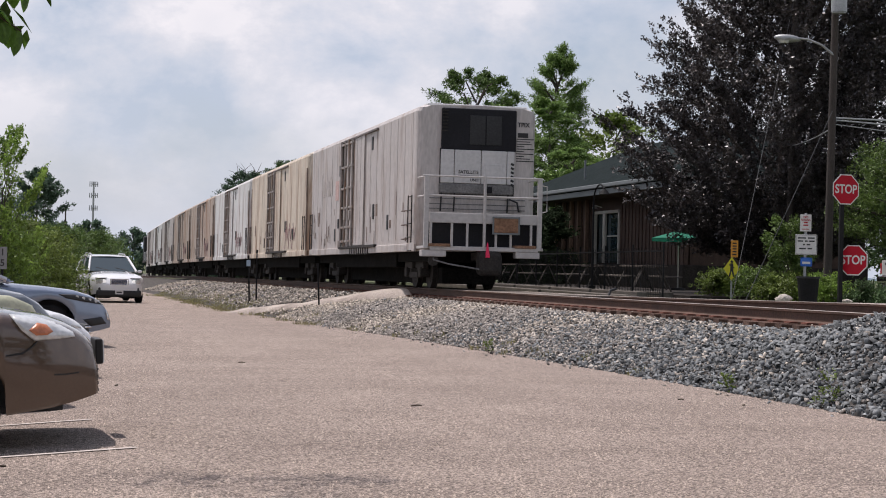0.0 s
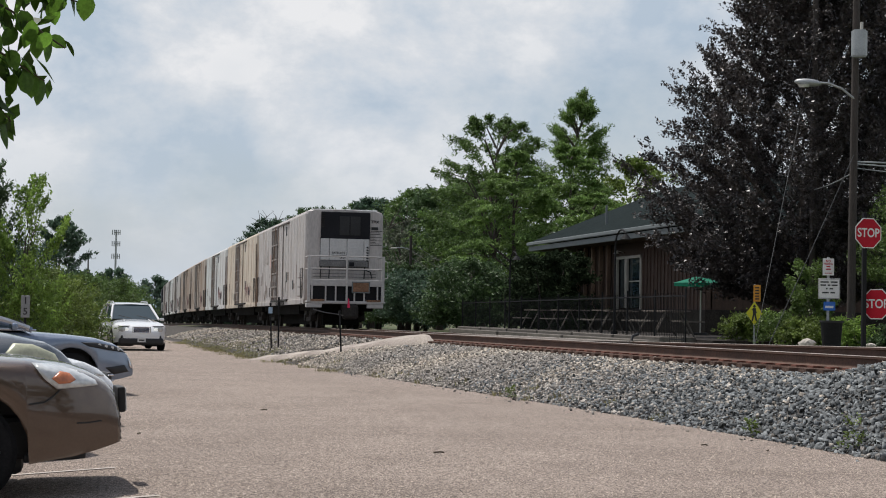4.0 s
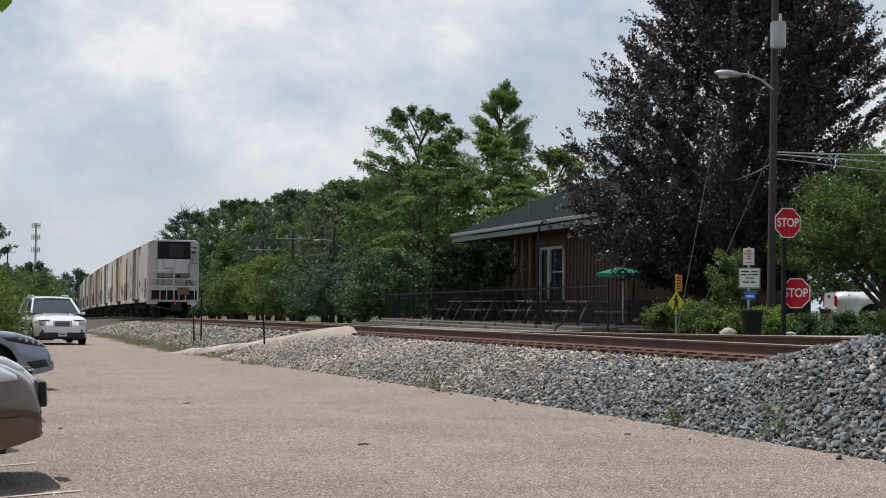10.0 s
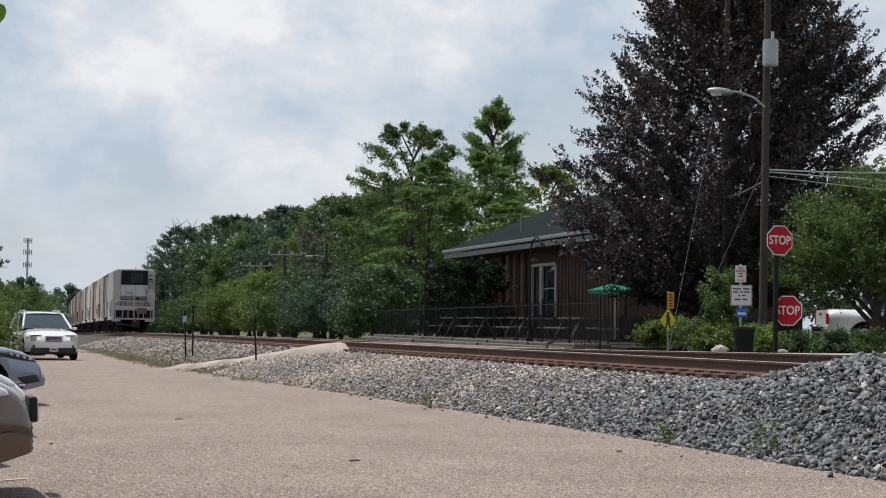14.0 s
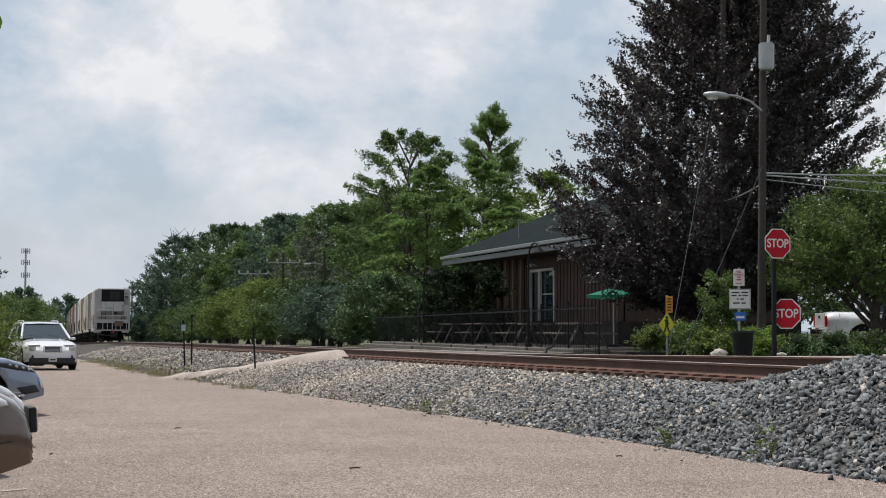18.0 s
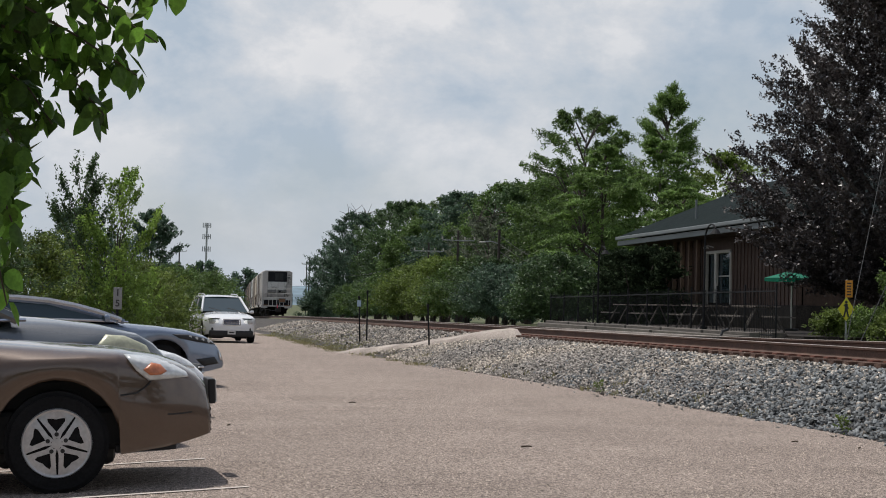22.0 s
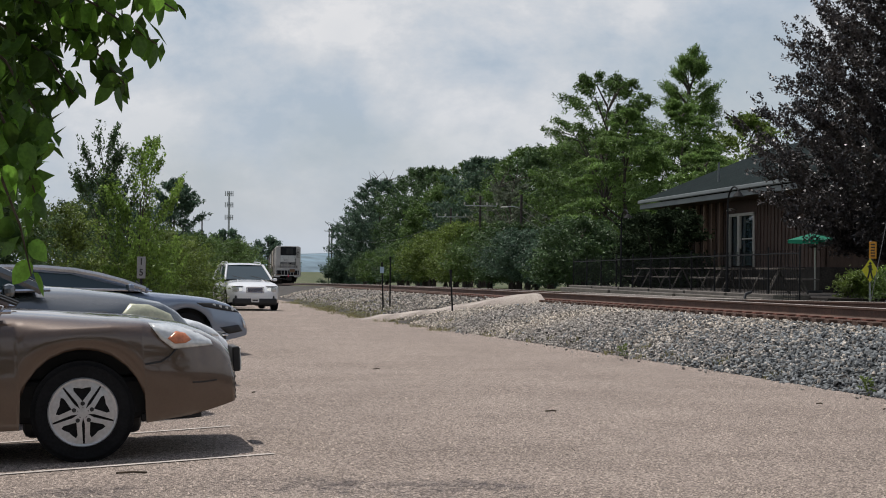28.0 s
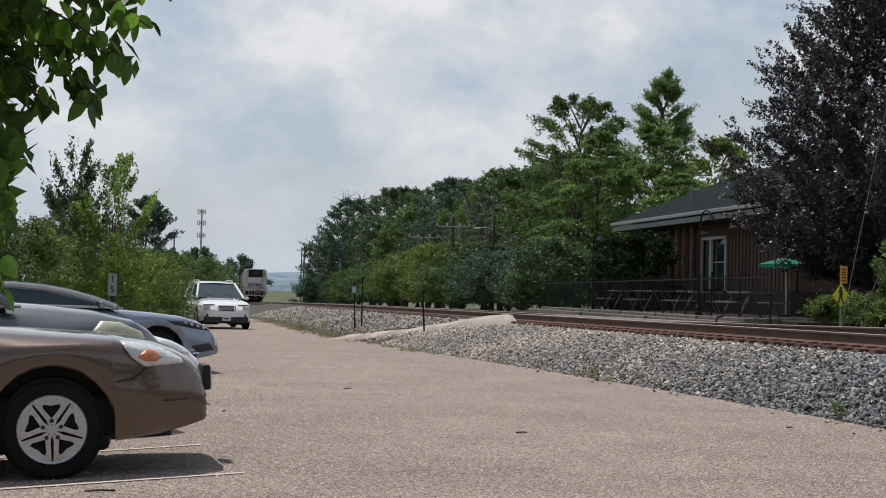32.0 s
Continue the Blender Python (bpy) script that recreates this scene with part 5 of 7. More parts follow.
wire("guy_wire", (18.0, 38.9, 5.2), (15.3, 37.5, 0.6), 0.01, 0.009, "steel guy wire anchored in the planting")
wire("guy_wire", (19.3, 44.2, 9.0), (15.95, 39.95, 0.6), 0.01, 0.009, "steel guy wire anchored in the planting")
# poles further down the line
for x, y, z, h in ((16.82, 118.0, 0.0, 5.5), (16.78, 105.0, 0.1, 5.7), (-0.3, 250.0, -2.2, 10.8), (18.3, 250.0, -2.2, 9.4), (25.0, 349.0, -3.5, 13.0)):
    p = utility_pole(x, y, z, h, 0.09 if y < 200 else 0.13, "distant grey wooden utility pole with a crossarm")
    part("crossarm", box(2.0, 0.07, 0.06, (0, -0.15, h - 0.6), 0.01), M["galvanised"], p)
    for k in (-1.0, -0.4, 0.4, 1.0):
        part("insulator", disc(0.05, 0.16, (k, -0.15, h - 0.46), "z", 8), M["trim"], p)
p3 = utility_pole(17.5, 95.0, 0.2, 5.3, 0.10, "dark wooden utility pole with a small street lamp in the hedge")
part("lamp_arm", bars([(0, 0, 4.5), (-0.45, 0, 4.62), (-0.85, 0, 4.6)], 0.03), M["galvanised"], p3)
part("lamp_head", box(0.34, 0.16, 0.10, (-0.95, 0, 4.57), 0.04), M["trim"], p3, "small pale lamp head")
wire("line_wire", (16.82, 118.0, 4.85), (16.2, 190.0, 4.4), 0.8, 0.010, "overhead wire along the track")
wire("line_wire", (16.82, 118.0, 4.85), (16.78, 105.0, 5.0), 0.25, 0.010, "overhead wire along the track")
wire("line_wire", (16.78, 105.0, 5.0), (17.5, 95.0, 5.3), 0.3, 0.010, "overhead wire along the track")
for dz, dx in ((0.0, 3.2), (-0.5, 3.6), (-0.9, 3.0)):
    wire("line_wire", (17.5, 95.0, 5.2 + dz), (17.5 + dx, 84.0, 3.0 + dz * 0.4), 0.6, 0.009, "slack overhead wire dropping into the trees")

# cell tower far away
tower = thing("cell_tower", pose(9.8, 700, -8.0), "distant cell tower with antenna rings", "tower")
part("mast", tube((0, 0, 0), (0, 0, 40.0), 0.55, 0.35, 10), M["galvanised"], tower)
for z in (29.5, 34.5, 39.0):
    ring = part("antenna_ring", bars([(1.5 * math.cos(a), 1.5 * math.sin(a), z) for a in (0, 2.09, 4.19, 6.28)], 0.15), M["galvanised"], tower)
    for k in range(6):
        a = k * 1.047
        part("antenna", box(0.35, 0.35, 2.0, (1.5 * math.cos(a), 1.5 * math.sin(a), z)), M["galvanised"], ring)

# speed board at the lane
mile = thing("speed_board", pose(-1.58, 45.0, -0.28), "small white board with black numerals on a post", "sign")
part("post", box(0.06, 0.06, 1.5, (0, 0.04, 0.75), 0.006), M["fence"], mile)
# the white board takes the grey that holds its shade
brd = part("board", box(0.22, 0.012, 0.56, (0, 0, 1.46), 0.006), M["sign_shaded"], mile)
lettering("1", 0.24, M["ink"], pose(0, -0.009, 1.60), brd)
lettering("5", 0.24, M["ink"], pose(0, -0.009, 1.33), brd)

M["sign_pale"] = mat("pale_blue_plate", (0.35, 0.45, 0.55), 0.5, vary=0.1)
# a switch stand and fittings beside the far rail
derail = thing("rail_fitting", pose(track_x(35.2) + 0.98, 35.2, track_z(35.2) - 0.06), "dark steel fitting bolted beside the far rail", "rail fitting")
part("base", box(0.5, 0.24, 0.06, (0, 0, 0.0), 0.01), M["black"], derail)
part("lever", bars([(0.1, 0, 0.02), (0.16, 0.05, 0.16), (0.3, 0.1, 0.20)], 0.03), M["black"], derail)
# posts by the ramp
for x, y, h, ln in ((5.8, 56.0, 1.52, -0.06), (6.02, 56.0, 1.65, -0.01), (6.88, 47.6, 1.38, -0.08)):
    z = min(land_z(x, y), -0.05)
    p = thing("marker_post", pose(x, y, z), "thin dark steel post beside the ramp", "post", group="ramp posts")
    part("shaft", tube((0, 0, -0.1), (ln, 0, h), 0.026, 0.022, 8), M["fence"], p)
    part("cap", box(0.065, 0.045, 0.10, (ln, 0, h - 0.02), 0.01), M["fence"], p)
    if ln == -0.06:
        part("plate", box(0.13, 0.01, 0.20, (ln, -0.04, h - 0.22), 0.004), M["sign_pale"], p, "small pale blue plate")

# ---- trees and shrubs ----
def leaf_cloud(blobs, size, seed, droop=0.0, shell=0.3, aspect=0.55):
    """Leaf blades as four-cornered folded pieces, scattered through ellipsoidal clumps (centre, radii, count)."""
    rng = np.random.default_rng(seed)
    cs, rs, ns = [], [], []
    for c, r, k in blobs:
        cs.append(np.repeat([c], k, 0))
        rs.append(np.repeat([r], k, 0))
    c, r = np.concatenate(cs), np.concatenate(rs)
    n = len(c)
    d = rng.normal(size=(n, 3))
    d /= np.linalg.norm(d, axis=1)[:, None]
    rad = shell + (1 - shell) * rng.random(n) ** 0.6
    rad *= 1 + 0.22 * np.minimum(1.4, np.abs(rng.normal(size=n))) * (rng.random(n) < 0.4)
    p = c + d * r * rad[:, None]
    nrm = d * 0.5 + rng.normal(size=(n, 3)) * 0.6 + np.array([0, 0, 0.7])
    nrm /= np.linalg.norm(nrm, axis=1)[:, None]
    ax = np.cross(nrm, rng.normal(size=(n, 3)))
    ax /= np.linalg.norm(ax, axis=1)[:, None] + 1e-9
    ax[:, 2] -= droop
    ax /= np.linalg.norm(ax, axis=1)[:, None]
    sd = np.cross(nrm, ax)
    s = (size * (0.65 + 0.7 * rng.random(n)))[:, None]
    v = np.stack([p - ax * s * 0.5, p + sd * s * aspect * 0.5 + nrm * s * 0.06, p + ax * s * 0.55 - nrm * s * 0.05, p - sd * s * aspect * 0.5 + nrm * s * 0.06], 1).reshape(-1, 3)
    return v, np.arange(4 * n).reshape(n, 4)


def profile_at(profile, k):
    for (a, ra), (b, rb) in zip(profile, profile[1:]):
        if k <= b:
            return ra + (rb - ra) * (k - a) / max(1e-6, b - a)
    return profile[-1][1]


def sprays(height, profile, branches, twigs, per, size, seed, lean=(0, 0), rise=0.4, sag=0.1, fan=0.7, twig=0.9, low=0.9, base=0.0, aspect=0.5, three=False, inner=0.45, lift=0.25, loose=0.5, jitter=0.28):
    """Branches from a stem out to an uneven outline, side twigs on each branch and leaf blades along each twig."""
    rng = np.random.default_rng(seed)
    lo, hi = profile[0][0], profile[-1][0]
    f = lo + (hi - lo) * rng.random(branches) ** low
    f[: max(1, branches // 30)] = hi - (hi - lo) * 0.05 * rng.random(max(1, branches // 30))
    az = np.arange(branches) * 2.39996 + rng.random(branches) * 0.9
    p0, p1 = rng.random() * 6.28, rng.random() * 6.28
    reach = np.array([profile_at(profile, k) for k in f]) * (0.66 + 0.40 * rng.random(branches) ** 0.6) * (1 + 0.07 * np.sin(2 * az + p0 + 6 * f) + 0.08 * np.sin(5 * az + p1 - 11 * f))
    stem = np.stack([lean[0] * f, lean[1] * f, np.zeros(branches)], 1)
    out = np.stack([np.cos(az), np.sin(az), np.zeros(branches)], 1)
    tip = stem + out * reach[:, None]
    tip[:, 2] = f * height
    root = stem * 0.9
    root[:, 2] = np.maximum(base + 0.03 * height, f * height - rise * reach - 0.05 * height)
    mid = (root + tip) / 2
    mid[:, 2] += (0.16 + sag * 0.5) * reach
    n = branches * twigs
    bi = np.repeat(np.arange(branches), twigs)
    t = 1 - (1 - inner) * rng.random(n) ** 1.25
    t[::twigs] = 1.0
    t1 = t[:, None]
    start = root[bi] * (1 - t1) ** 2 + 2 * mid[bi] * t1 * (1 - t1) + tip[bi] * t1 ** 2
    tan = 2 * (1 - t1) * (mid[bi] - root[bi]) + 2 * t1 * (tip[bi] - mid[bi])
    tan /= np.linalg.norm(tan, axis=1)[:, None] + 1e-9
    side = np.stack([-np.sin(az[bi]), np.cos(az[bi]), np.zeros(n)], 1) * (rng.normal(size=n) * fan)[:, None]
    d = tan * (0.5 + 0.5 * rng.random(n))[:, None] + side + np.array([0, 0, 1.0]) * (lift + rng.normal(size=n) * jitter)[:, None]
    d /= np.linalg.norm(d, axis=1)[:, None]
    tl = twig * (0.4 + 0.9 * rng.random(n)) * (0.35 + 0.65 * np.minimum(1, reach[bi] / (0.5 * reach.max())))
    m = n * per
    ti = np.repeat(np.arange(n), per)
    u = rng.random(m) ** 0.8
    p = start[ti] + d[ti] * (tl[ti] * u)[:, None] + rng.normal(size=(m, 3)) * (size * loose * (1.5 - 0.8 * u))[:, None]
    p[:, 2] -= sag * tl[ti] * u * u
    ax = d[ti] * 0.7 + rng.normal(size=(m, 3)) * 0.6
    ax[:, 2] -= sag
    ax /= np.linalg.norm(ax, axis=1)[:, None] + 1e-9
    nrm = rng.normal(size=(m, 3)) * 0.55 + np.array([0, 0, 0.8])
    sd = np.cross(nrm, ax)
    sd /= np.linalg.norm(sd, axis=1)[:, None] + 1e-9
    up = np.cross(ax, sd)
    k = (size * (0.6 + 0.8 * rng.random(m)))[:, None]
    if three:
        v = np.stack([p - ax * k * 0.4 + sd * k * aspect * 0.6, p + ax * k * 0.7, p - ax * k * 0.4 - sd * k * aspect * 0.6], 1)
    else:
        v = np.stack([p - ax * k * 0.5, p + sd * k * aspect * 0.5 + up * k * 0.06, p + ax * k * 0.55 - up * k * 0.05, p - sd * k * aspect * 0.5 + up * k * 0.06], 1)
    c = v.shape[1]
    return v.reshape(-1, 3), np.arange(c * m).reshape(m, c), root, mid, tip


def tree(name, x, y, z, height, profile, leaf, size, branches, twigs, per, seed, label, category="tree", trunk=0.16, lean=(0, 0), group="", trunks=1,
         bare=0, base=0.0, bark="bark", limb_count=10, fill=0, fill_size=2.6, fill_reach=0.66, limb_r=0.3, **shape):
    """profile: (share of the height, radius) pairs. A stem, limbs and a crown of leafy twigs, with larger leaves that close its heart."""
    rng = random.Random(seed)
    t = thing(name, pose(x, y, z), label, category, group)
    three = y > 52 or shape.pop("simple", False)
    v, q, root, mid, tip = sprays(height, profile, branches, twigs, per, size, seed, lean=lean, base=base, three=three, **shape)
    lo, hi = profile[0][0], profile[-1][0]
    for j in range(trunks):
        o = Vector((rng.uniform(-0.3, 0.3), rng.uniform(-0.3, 0.3), 0)) if trunks > 1 else Vector((0, 0, 0))
        steps = 7
        top = height * min(0.93, hi)
        pts = [o + Vector((lean[0] * i / steps * 0.9 + rng.uniform(-0.03, 0.03) * i, lean[1] * i / steps * 0.9 + rng.uniform(-0.03, 0.03) * i, base + (top - base) * i / steps - (0.1 if i == 0 else 0))) for i in range(steps + 1)]
        part("trunk", bars(pts, trunk, 8, radii=[trunk * (1.25 if i == 0 else 1) * (1 - i / (steps + 0.4)) for i in range(steps + 1)]), M[bark], t)
    for k in range(0, branches, max(1, branches // limb_count)) if limb_count else []:
        a, b, c = Vector(root[k]), Vector(mid[k]), Vector(tip[k])
        part("limb", bars([a, a.lerp(b, 0.5) * 0.98 + b.lerp(a, 0.5) * 0.02, b, b.lerp(c, 0.55), c], 0.1, 5, radii=[trunk * limb_r, trunk * limb_r * 0.8, trunk * limb_r * 0.55, trunk * limb_r * 0.35, trunk * 0.03]), M[bark], t)
    for k in range(bare):
        for i in range(4):
            a = Vector(tip[k])
            b = a + Vector((rng.uniform(-1.6, 1.6), rng.uniform(-1.6, 1.6), rng.uniform(0.3, 1.8)))
            part("bare_twig", bars([a, (a + b) / 2 + Vector((0.1, 0, 0.2)), b], 0.1, 4, radii=[0.05, 0.03, 0.012]), M[bark], t)
    if fill:
        blobs = []
        for k in range(fill):
            f = lo + (hi - lo) * (0.02 + 0.84 * rng.random() ** 1.1)
            r = profile_at(profile, f) * fill_reach * math.sqrt(rng.random())
            a = rng.uniform(0, 2 * math.pi)
            w = 0.16 * max(p[1] for p in profile)
            blobs.append((np.array((lean[0] * f + r * math.cos(a), lean[1] * f + r * math.sin(a), f * height)), np.array((w, w, w * 0.8)), 36))
        v2, q2 = leaf_cloud(blobs, size * fill_size, seed + 5)
        if three:
            v2 = v2.reshape(-1, 4, 3)[:, :3].reshape(-1, 3)
            q2 = np.arange(len(v2)).reshape(-1, 3)
        v, q = np.concatenate([v, v2]), np.concatenate([q, q2 + len(v)])
    part("crown", mesh_np("crown", v, q, M[leaf]), M[leaf], t)
    return t


def gz(x, y):
    return land_z(x, y)


ROUND = [(0.15, 0.3), (0.3, 0.85), (0.5, 1.0), (0.7, 0.9), (0.88, 0.55), (1.0, 0.1)]


def prof(shape, r):
    return [(a, b * r) for a, b in shape]


# copper beech beside the station
tree("copper_beech", 19.9, 46.9, 0.6, 13.8, [(0.09, 1.9), (0.15, 3.3), (0.22, 4.3), (0.32, 4.7), (0.44, 4.35), (0.56, 3.8), (0.68, 3.05), (0.80, 2.1), (0.9, 1.1), (1.0, 0.2)], "leaf_copper", 0.080, 560, 13, 52, 23,
     "large dark copper beech with glossy purple leaves beside the station", trunk=0.42, limb_count=46, low=1.05, lean=(1.5, -0.3), fill=300, fill_size=1.8, fill_reach=0.62, simple=True, rise=0.75, sag=0.02, fan=0.6, twig=0.85, lift=0.22, inner=0.35, loose=0.6, aspect=0.62)
# the green mass beside the station
tree("white_pine", 26.6, 96.0, 0.5, 13.4, prof([(0.14, 0.85), (0.3, 1.0), (0.46, 0.92), (0.56, 0.66), (0.64, 0.60), (0.72, 0.46), (0.80, 0.36), (0.88, 0.27), (0.95, 0.15), (1.0, 0.03)], 4.1), "leaf_spruce", 0.16, 120, 16, 24, 12,
     "tall green pine with layered tufted branches behind the station fence", trunk=0.22, lean=(1.0, 0), fill=26, fill_reach=0.5, rise=0.25, sag=0.02, fan=0.5, twig=0.95, lift=0.25, aspect=0.22, loose=0.5, limb_count=40, inner=0.5, jitter=0.14)
tree("walnut_tree", 22.8, 97.0, 0.5, 11.9, prof([(0.36, 0.9), (0.55, 1.0), (0.70, 1.0), (0.84, 0.85), (0.94, 0.62), (1.0, 0.30)], 3.5), "leaf_green", 0.19, 84, 13, 22, 13,
     "tall dark green broadleaf tree with open drooping crown", trunk=0.22, rise=0.8, sag=0.35, fan=0.8, twig=0.7, lift=0.15, aspect=0.34, limb_count=24, inner=0.5, loose=0.45, fill=4)
for k, (px, py, h, r, n) in enumerate(((22.2, 90.0, 9.2, 3.3, 70), (24.2, 82.0, 6.6, 3.0, 64), (25.8, 92.0, 10.2, 3.4, 70))):
    tree("spruce_mass", px, py, 0.5, h, prof([(0.04, 0.95), (0.25, 1.0), (0.5, 0.9), (0.75, 0.6), (1.0, 0.12)], r), "leaf_spruce", 0.16, n, 26, 24, 14 + 2 * k,
         "broad green conifer with flat layered sprays", trunk=0.22, fill=80, fill_reach=0.82, fill_size=2.0, rise=0.12, sag=0.20, fan=0.85, twig=0.95, lift=0.03, aspect=0.3, loose=0.3, inner=0.55, jitter=0.07)
tree("maple_tree", 33.5, 104.0, 0.5, 10.4, prof(ROUND, 4.6), "leaf_light", 0.20, 120, 8, 22, 16, "light green maple behind the station roof", trunk=0.25, fill=20)
tree("oak_tree", 25.5, 112.0, 0.3, 10.0, prof(ROUND, 4.6), "leaf_green", 0.19, 150, 8, 24, 17, "green oak in the line of trees behind the track", trunk=0.25, fill=36, inner=0.7, fan=0.9)
tree("dead_maple", 21.6, 121.0, 0.1, 7.4, prof(ROUND, 3.0), "leaf_grey", 0.16, 40, 12, 16, 19, "thin grey-green maple with bare twigs among the wires", trunk=0.16, bare=5, limb_count=20, rise=0.8)
for k, (px, py, h, r, lf) in enumerate(((25.5, 126, 10.2, 4.4, "leaf_deep"), (26.6, 141, 11.2, 4.6, "leaf_green"), (24.6, 152, 11.0, 5.0, "leaf_haze"), (26.0, 168, 11.6, 5.0, "leaf_green"),
                                       (23.5, 178, 11.6, 5.1, "leaf_deep"), (24.2, 196, 12.6, 5.4, "leaf_deep"), (20.4, 202, 11.6, 4.2, "leaf_haze"), (20.8, 224, 9.4, 4.6, "leaf_haze"), (30, 185, 12, 5, "leaf_green"),
                                       (29.5, 132, 11.4, 4.6, "leaf_haze"), (22.4, 160, 8.6, 4.0, "leaf_green"))):
    tree("oak_tree", px, py, gz(px, py), h - gz(px, py), prof([(0.06, 0.7), (0.2, 0.95), (0.5, 1.0), (0.72, 0.88), (0.9, 0.55), (1.0, 0.15)], r), lf, 0.21, 190, 8, 19, 30 + k,
         "tall dark green tree in the wood beyond the track", trunk=0.25, group="wood beyond the track", bare=4 if k == 6 else 0, fill=60, fill_reach=0.82, fill_size=2.0, twig=0.95, loose=0.55, limb_count=8, rise=0.7, inner=0.72, fan=0.9)
# hedge of clipped small trees along the far side of the track
for k in range(17):
    py = 80 + k * 5.2
    px = 17.6 + 0.6 * math.sin(k * 1.9) - 0.02 * max(0, py - 115)
    h = (3.3, 3.0, 3.2, 3.6, 3.5, 3.9, 4.2, 4.2, 4.3, 4.0, 3.8, 3.6, 3.5, 3.5, 3.4, 3.2, 3.2)[k]
    lf = ("leaf_deep", "leaf_haze", "leaf_haze", "leaf_deep", "leaf_deep", "leaf_green", "leaf_light", "leaf_light", "leaf_light", "leaf_light", "leaf_green", "leaf_deep", "leaf_green", "leaf_deep", "leaf_haze", "leaf_green", "leaf_deep")[k]
    tree("hedge_tree", px, py, gz(px, py), h, prof([(0.16, 0.85), (0.3, 1.0), (0.6, 0.97), (0.85, 0.7), (1.0, 0.3)], 2.5), lf, 0.13, 130, 8, 16, 60 + k,
         "low bushy tree in the hedge along the track", trunk=0.13, group="hedge along the track", trunks=2, fill=44, fill_reach=0.85, fill_size=2.0, rise=0.5, twig=0.5, loose=0.7, limb_count=6, inner=0.4)
# tree over the parked pickups
tree("crab_apple", 21.6, 40.2, 0.6, 4.6, prof([(0.36, 0.85), (0.48, 1.05), (0.62, 1.0), (0.82, 0.75), (1.0, 0.3)], 2.9), "leaf_apple", 0.075, 230, 10, 28, 80,
     "spreading green tree with dark crooked limbs over parked pickups", trunk=0.15, lean=(0.6, 0), limb_count=26, fill=60, fill_size=2.4, rise=0.55, twig=0.55, limb_r=0.5, loose=0.8, inner=0.35)
for k, (px, py, h, r, lf) in enumerate(((39.0, 70.0, 7.0, 5.0, "leaf_deep"), (33.5, 78.0, 7.0, 5.0, "leaf_deep"), (45.0, 66.0, 7.0, 4.6, "leaf_deep"), (34.6, 58.5, 8.6, 4.0, "leaf_green"), (40.5, 60.0, 9.0, 4.4, "leaf_deep"))):
    tree("background_tree", px, py, 0.5, h, prof([(0.03, 0.8), (0.2, 1.0), (0.5, 1.0), (0.75, 0.85), (0.9, 0.5), (1.0, 0.1)], r), lf, 0.22, 120, 8, 14, 81 + k, "dark green tree behind the parking area", trunk=0.3, fill=44)
# very dark bushes added to fill the dark recess beside the station wall
for k, (px, py, h, r) in enumerate(((17.6, 67.0, 3.0, 1.5), (19.3, 69.5, 3.1, 1.5), (19.8, 74.0, 3.2, 1.6), (21.0, 78.5, 3.3, 1.7))):
    tree("yew_bush", px, py, 0.55, h, prof([(0.02, 0.9), (0.4, 1.0), (0.8, 0.85), (1.0, 0.4)], r), "leaf_dark", 0.13, 46, 12, 14, 300 + k, "dark bush filling the dark recess beside the station", "bush", trunk=0.08, limb_count=0, group="yews by the station", fill=26, twig=0.4)
# planting by the signs
tree("lilac_bush", 17.6, 40.4, 0.6, 2.0, prof([(0.05, 0.8), (0.4, 1.0), (0.75, 0.85), (1.0, 0.4)], 0.74), "leaf_apple", 0.075, 46, 9, 18, 90, "light green leafy bush beside the sign post", "bush", trunk=0.03, trunks=3, rise=1.2, twig=0.28, fill=12)
for k, (px, py, h, r, lf) in enumerate(((16.3, 41.9, 0.62, 0.45, "leaf_light"), (16.9, 41.9, 0.75, 0.45, "leaf_maple"), (16.9, 40.6, 0.7, 0.5, "leaf_apple"), (17.0, 39.6, 0.6, 0.5, "leaf_light"), (17.2, 38.6, 0.55, 0.45, "leaf_light"), (17.25, 37.4, 0.62, 0.5, "leaf_maple"),
                                       (17.9, 36.8, 0.42, 0.45, "leaf_deep"), (18.8, 36.9, 0.5, 0.5, "leaf_deep"), (19.7, 37.0, 0.52, 0.5, "leaf_apple"), (20.6, 36.8, 0.48, 0.5, "leaf_deep"), (21.4, 36.6, 0.52, 0.5, "leaf_apple"), (22.2, 36.4, 0.48, 0.5, "leaf_deep"))):
    tree("garden_shrub", px, py, 0.58, h, prof([(0.0, 0.8), (0.4, 1.0), (0.8, 0.8), (1.0, 0.4)], r), lf, 0.085, 26, 8, 12, 100 + k, "low yellow-green garden shrub by the track", "shrub", trunk=0.02, trunks=3, limb_count=0, group="shrubs by the signs", rise=1.4, twig=0.3, sag=0.3, aspect=0.3, fill=8)
# saplings and shrubs along the lot
SAPLING = [(0.14, 0.8), (0.3, 1.15), (0.45, 1.1), (0.6, 1.0), (0.74, 0.85), (0.88, 0.6), (1.0, 0.3)]
tree("young_maple", -1.75, 50.0, gz(-1.7, 50), 5.0, prof(SAPLING, 1.15), "leaf_maple", 0.095, 46, 12, 20, 120, "young light green maple beside the lot", trunk=0.06, rise=1.5, lift=0.6, twig=0.6, sag=0.02, fan=0.4, inner=0.35, limb_count=20, loose=0.5)
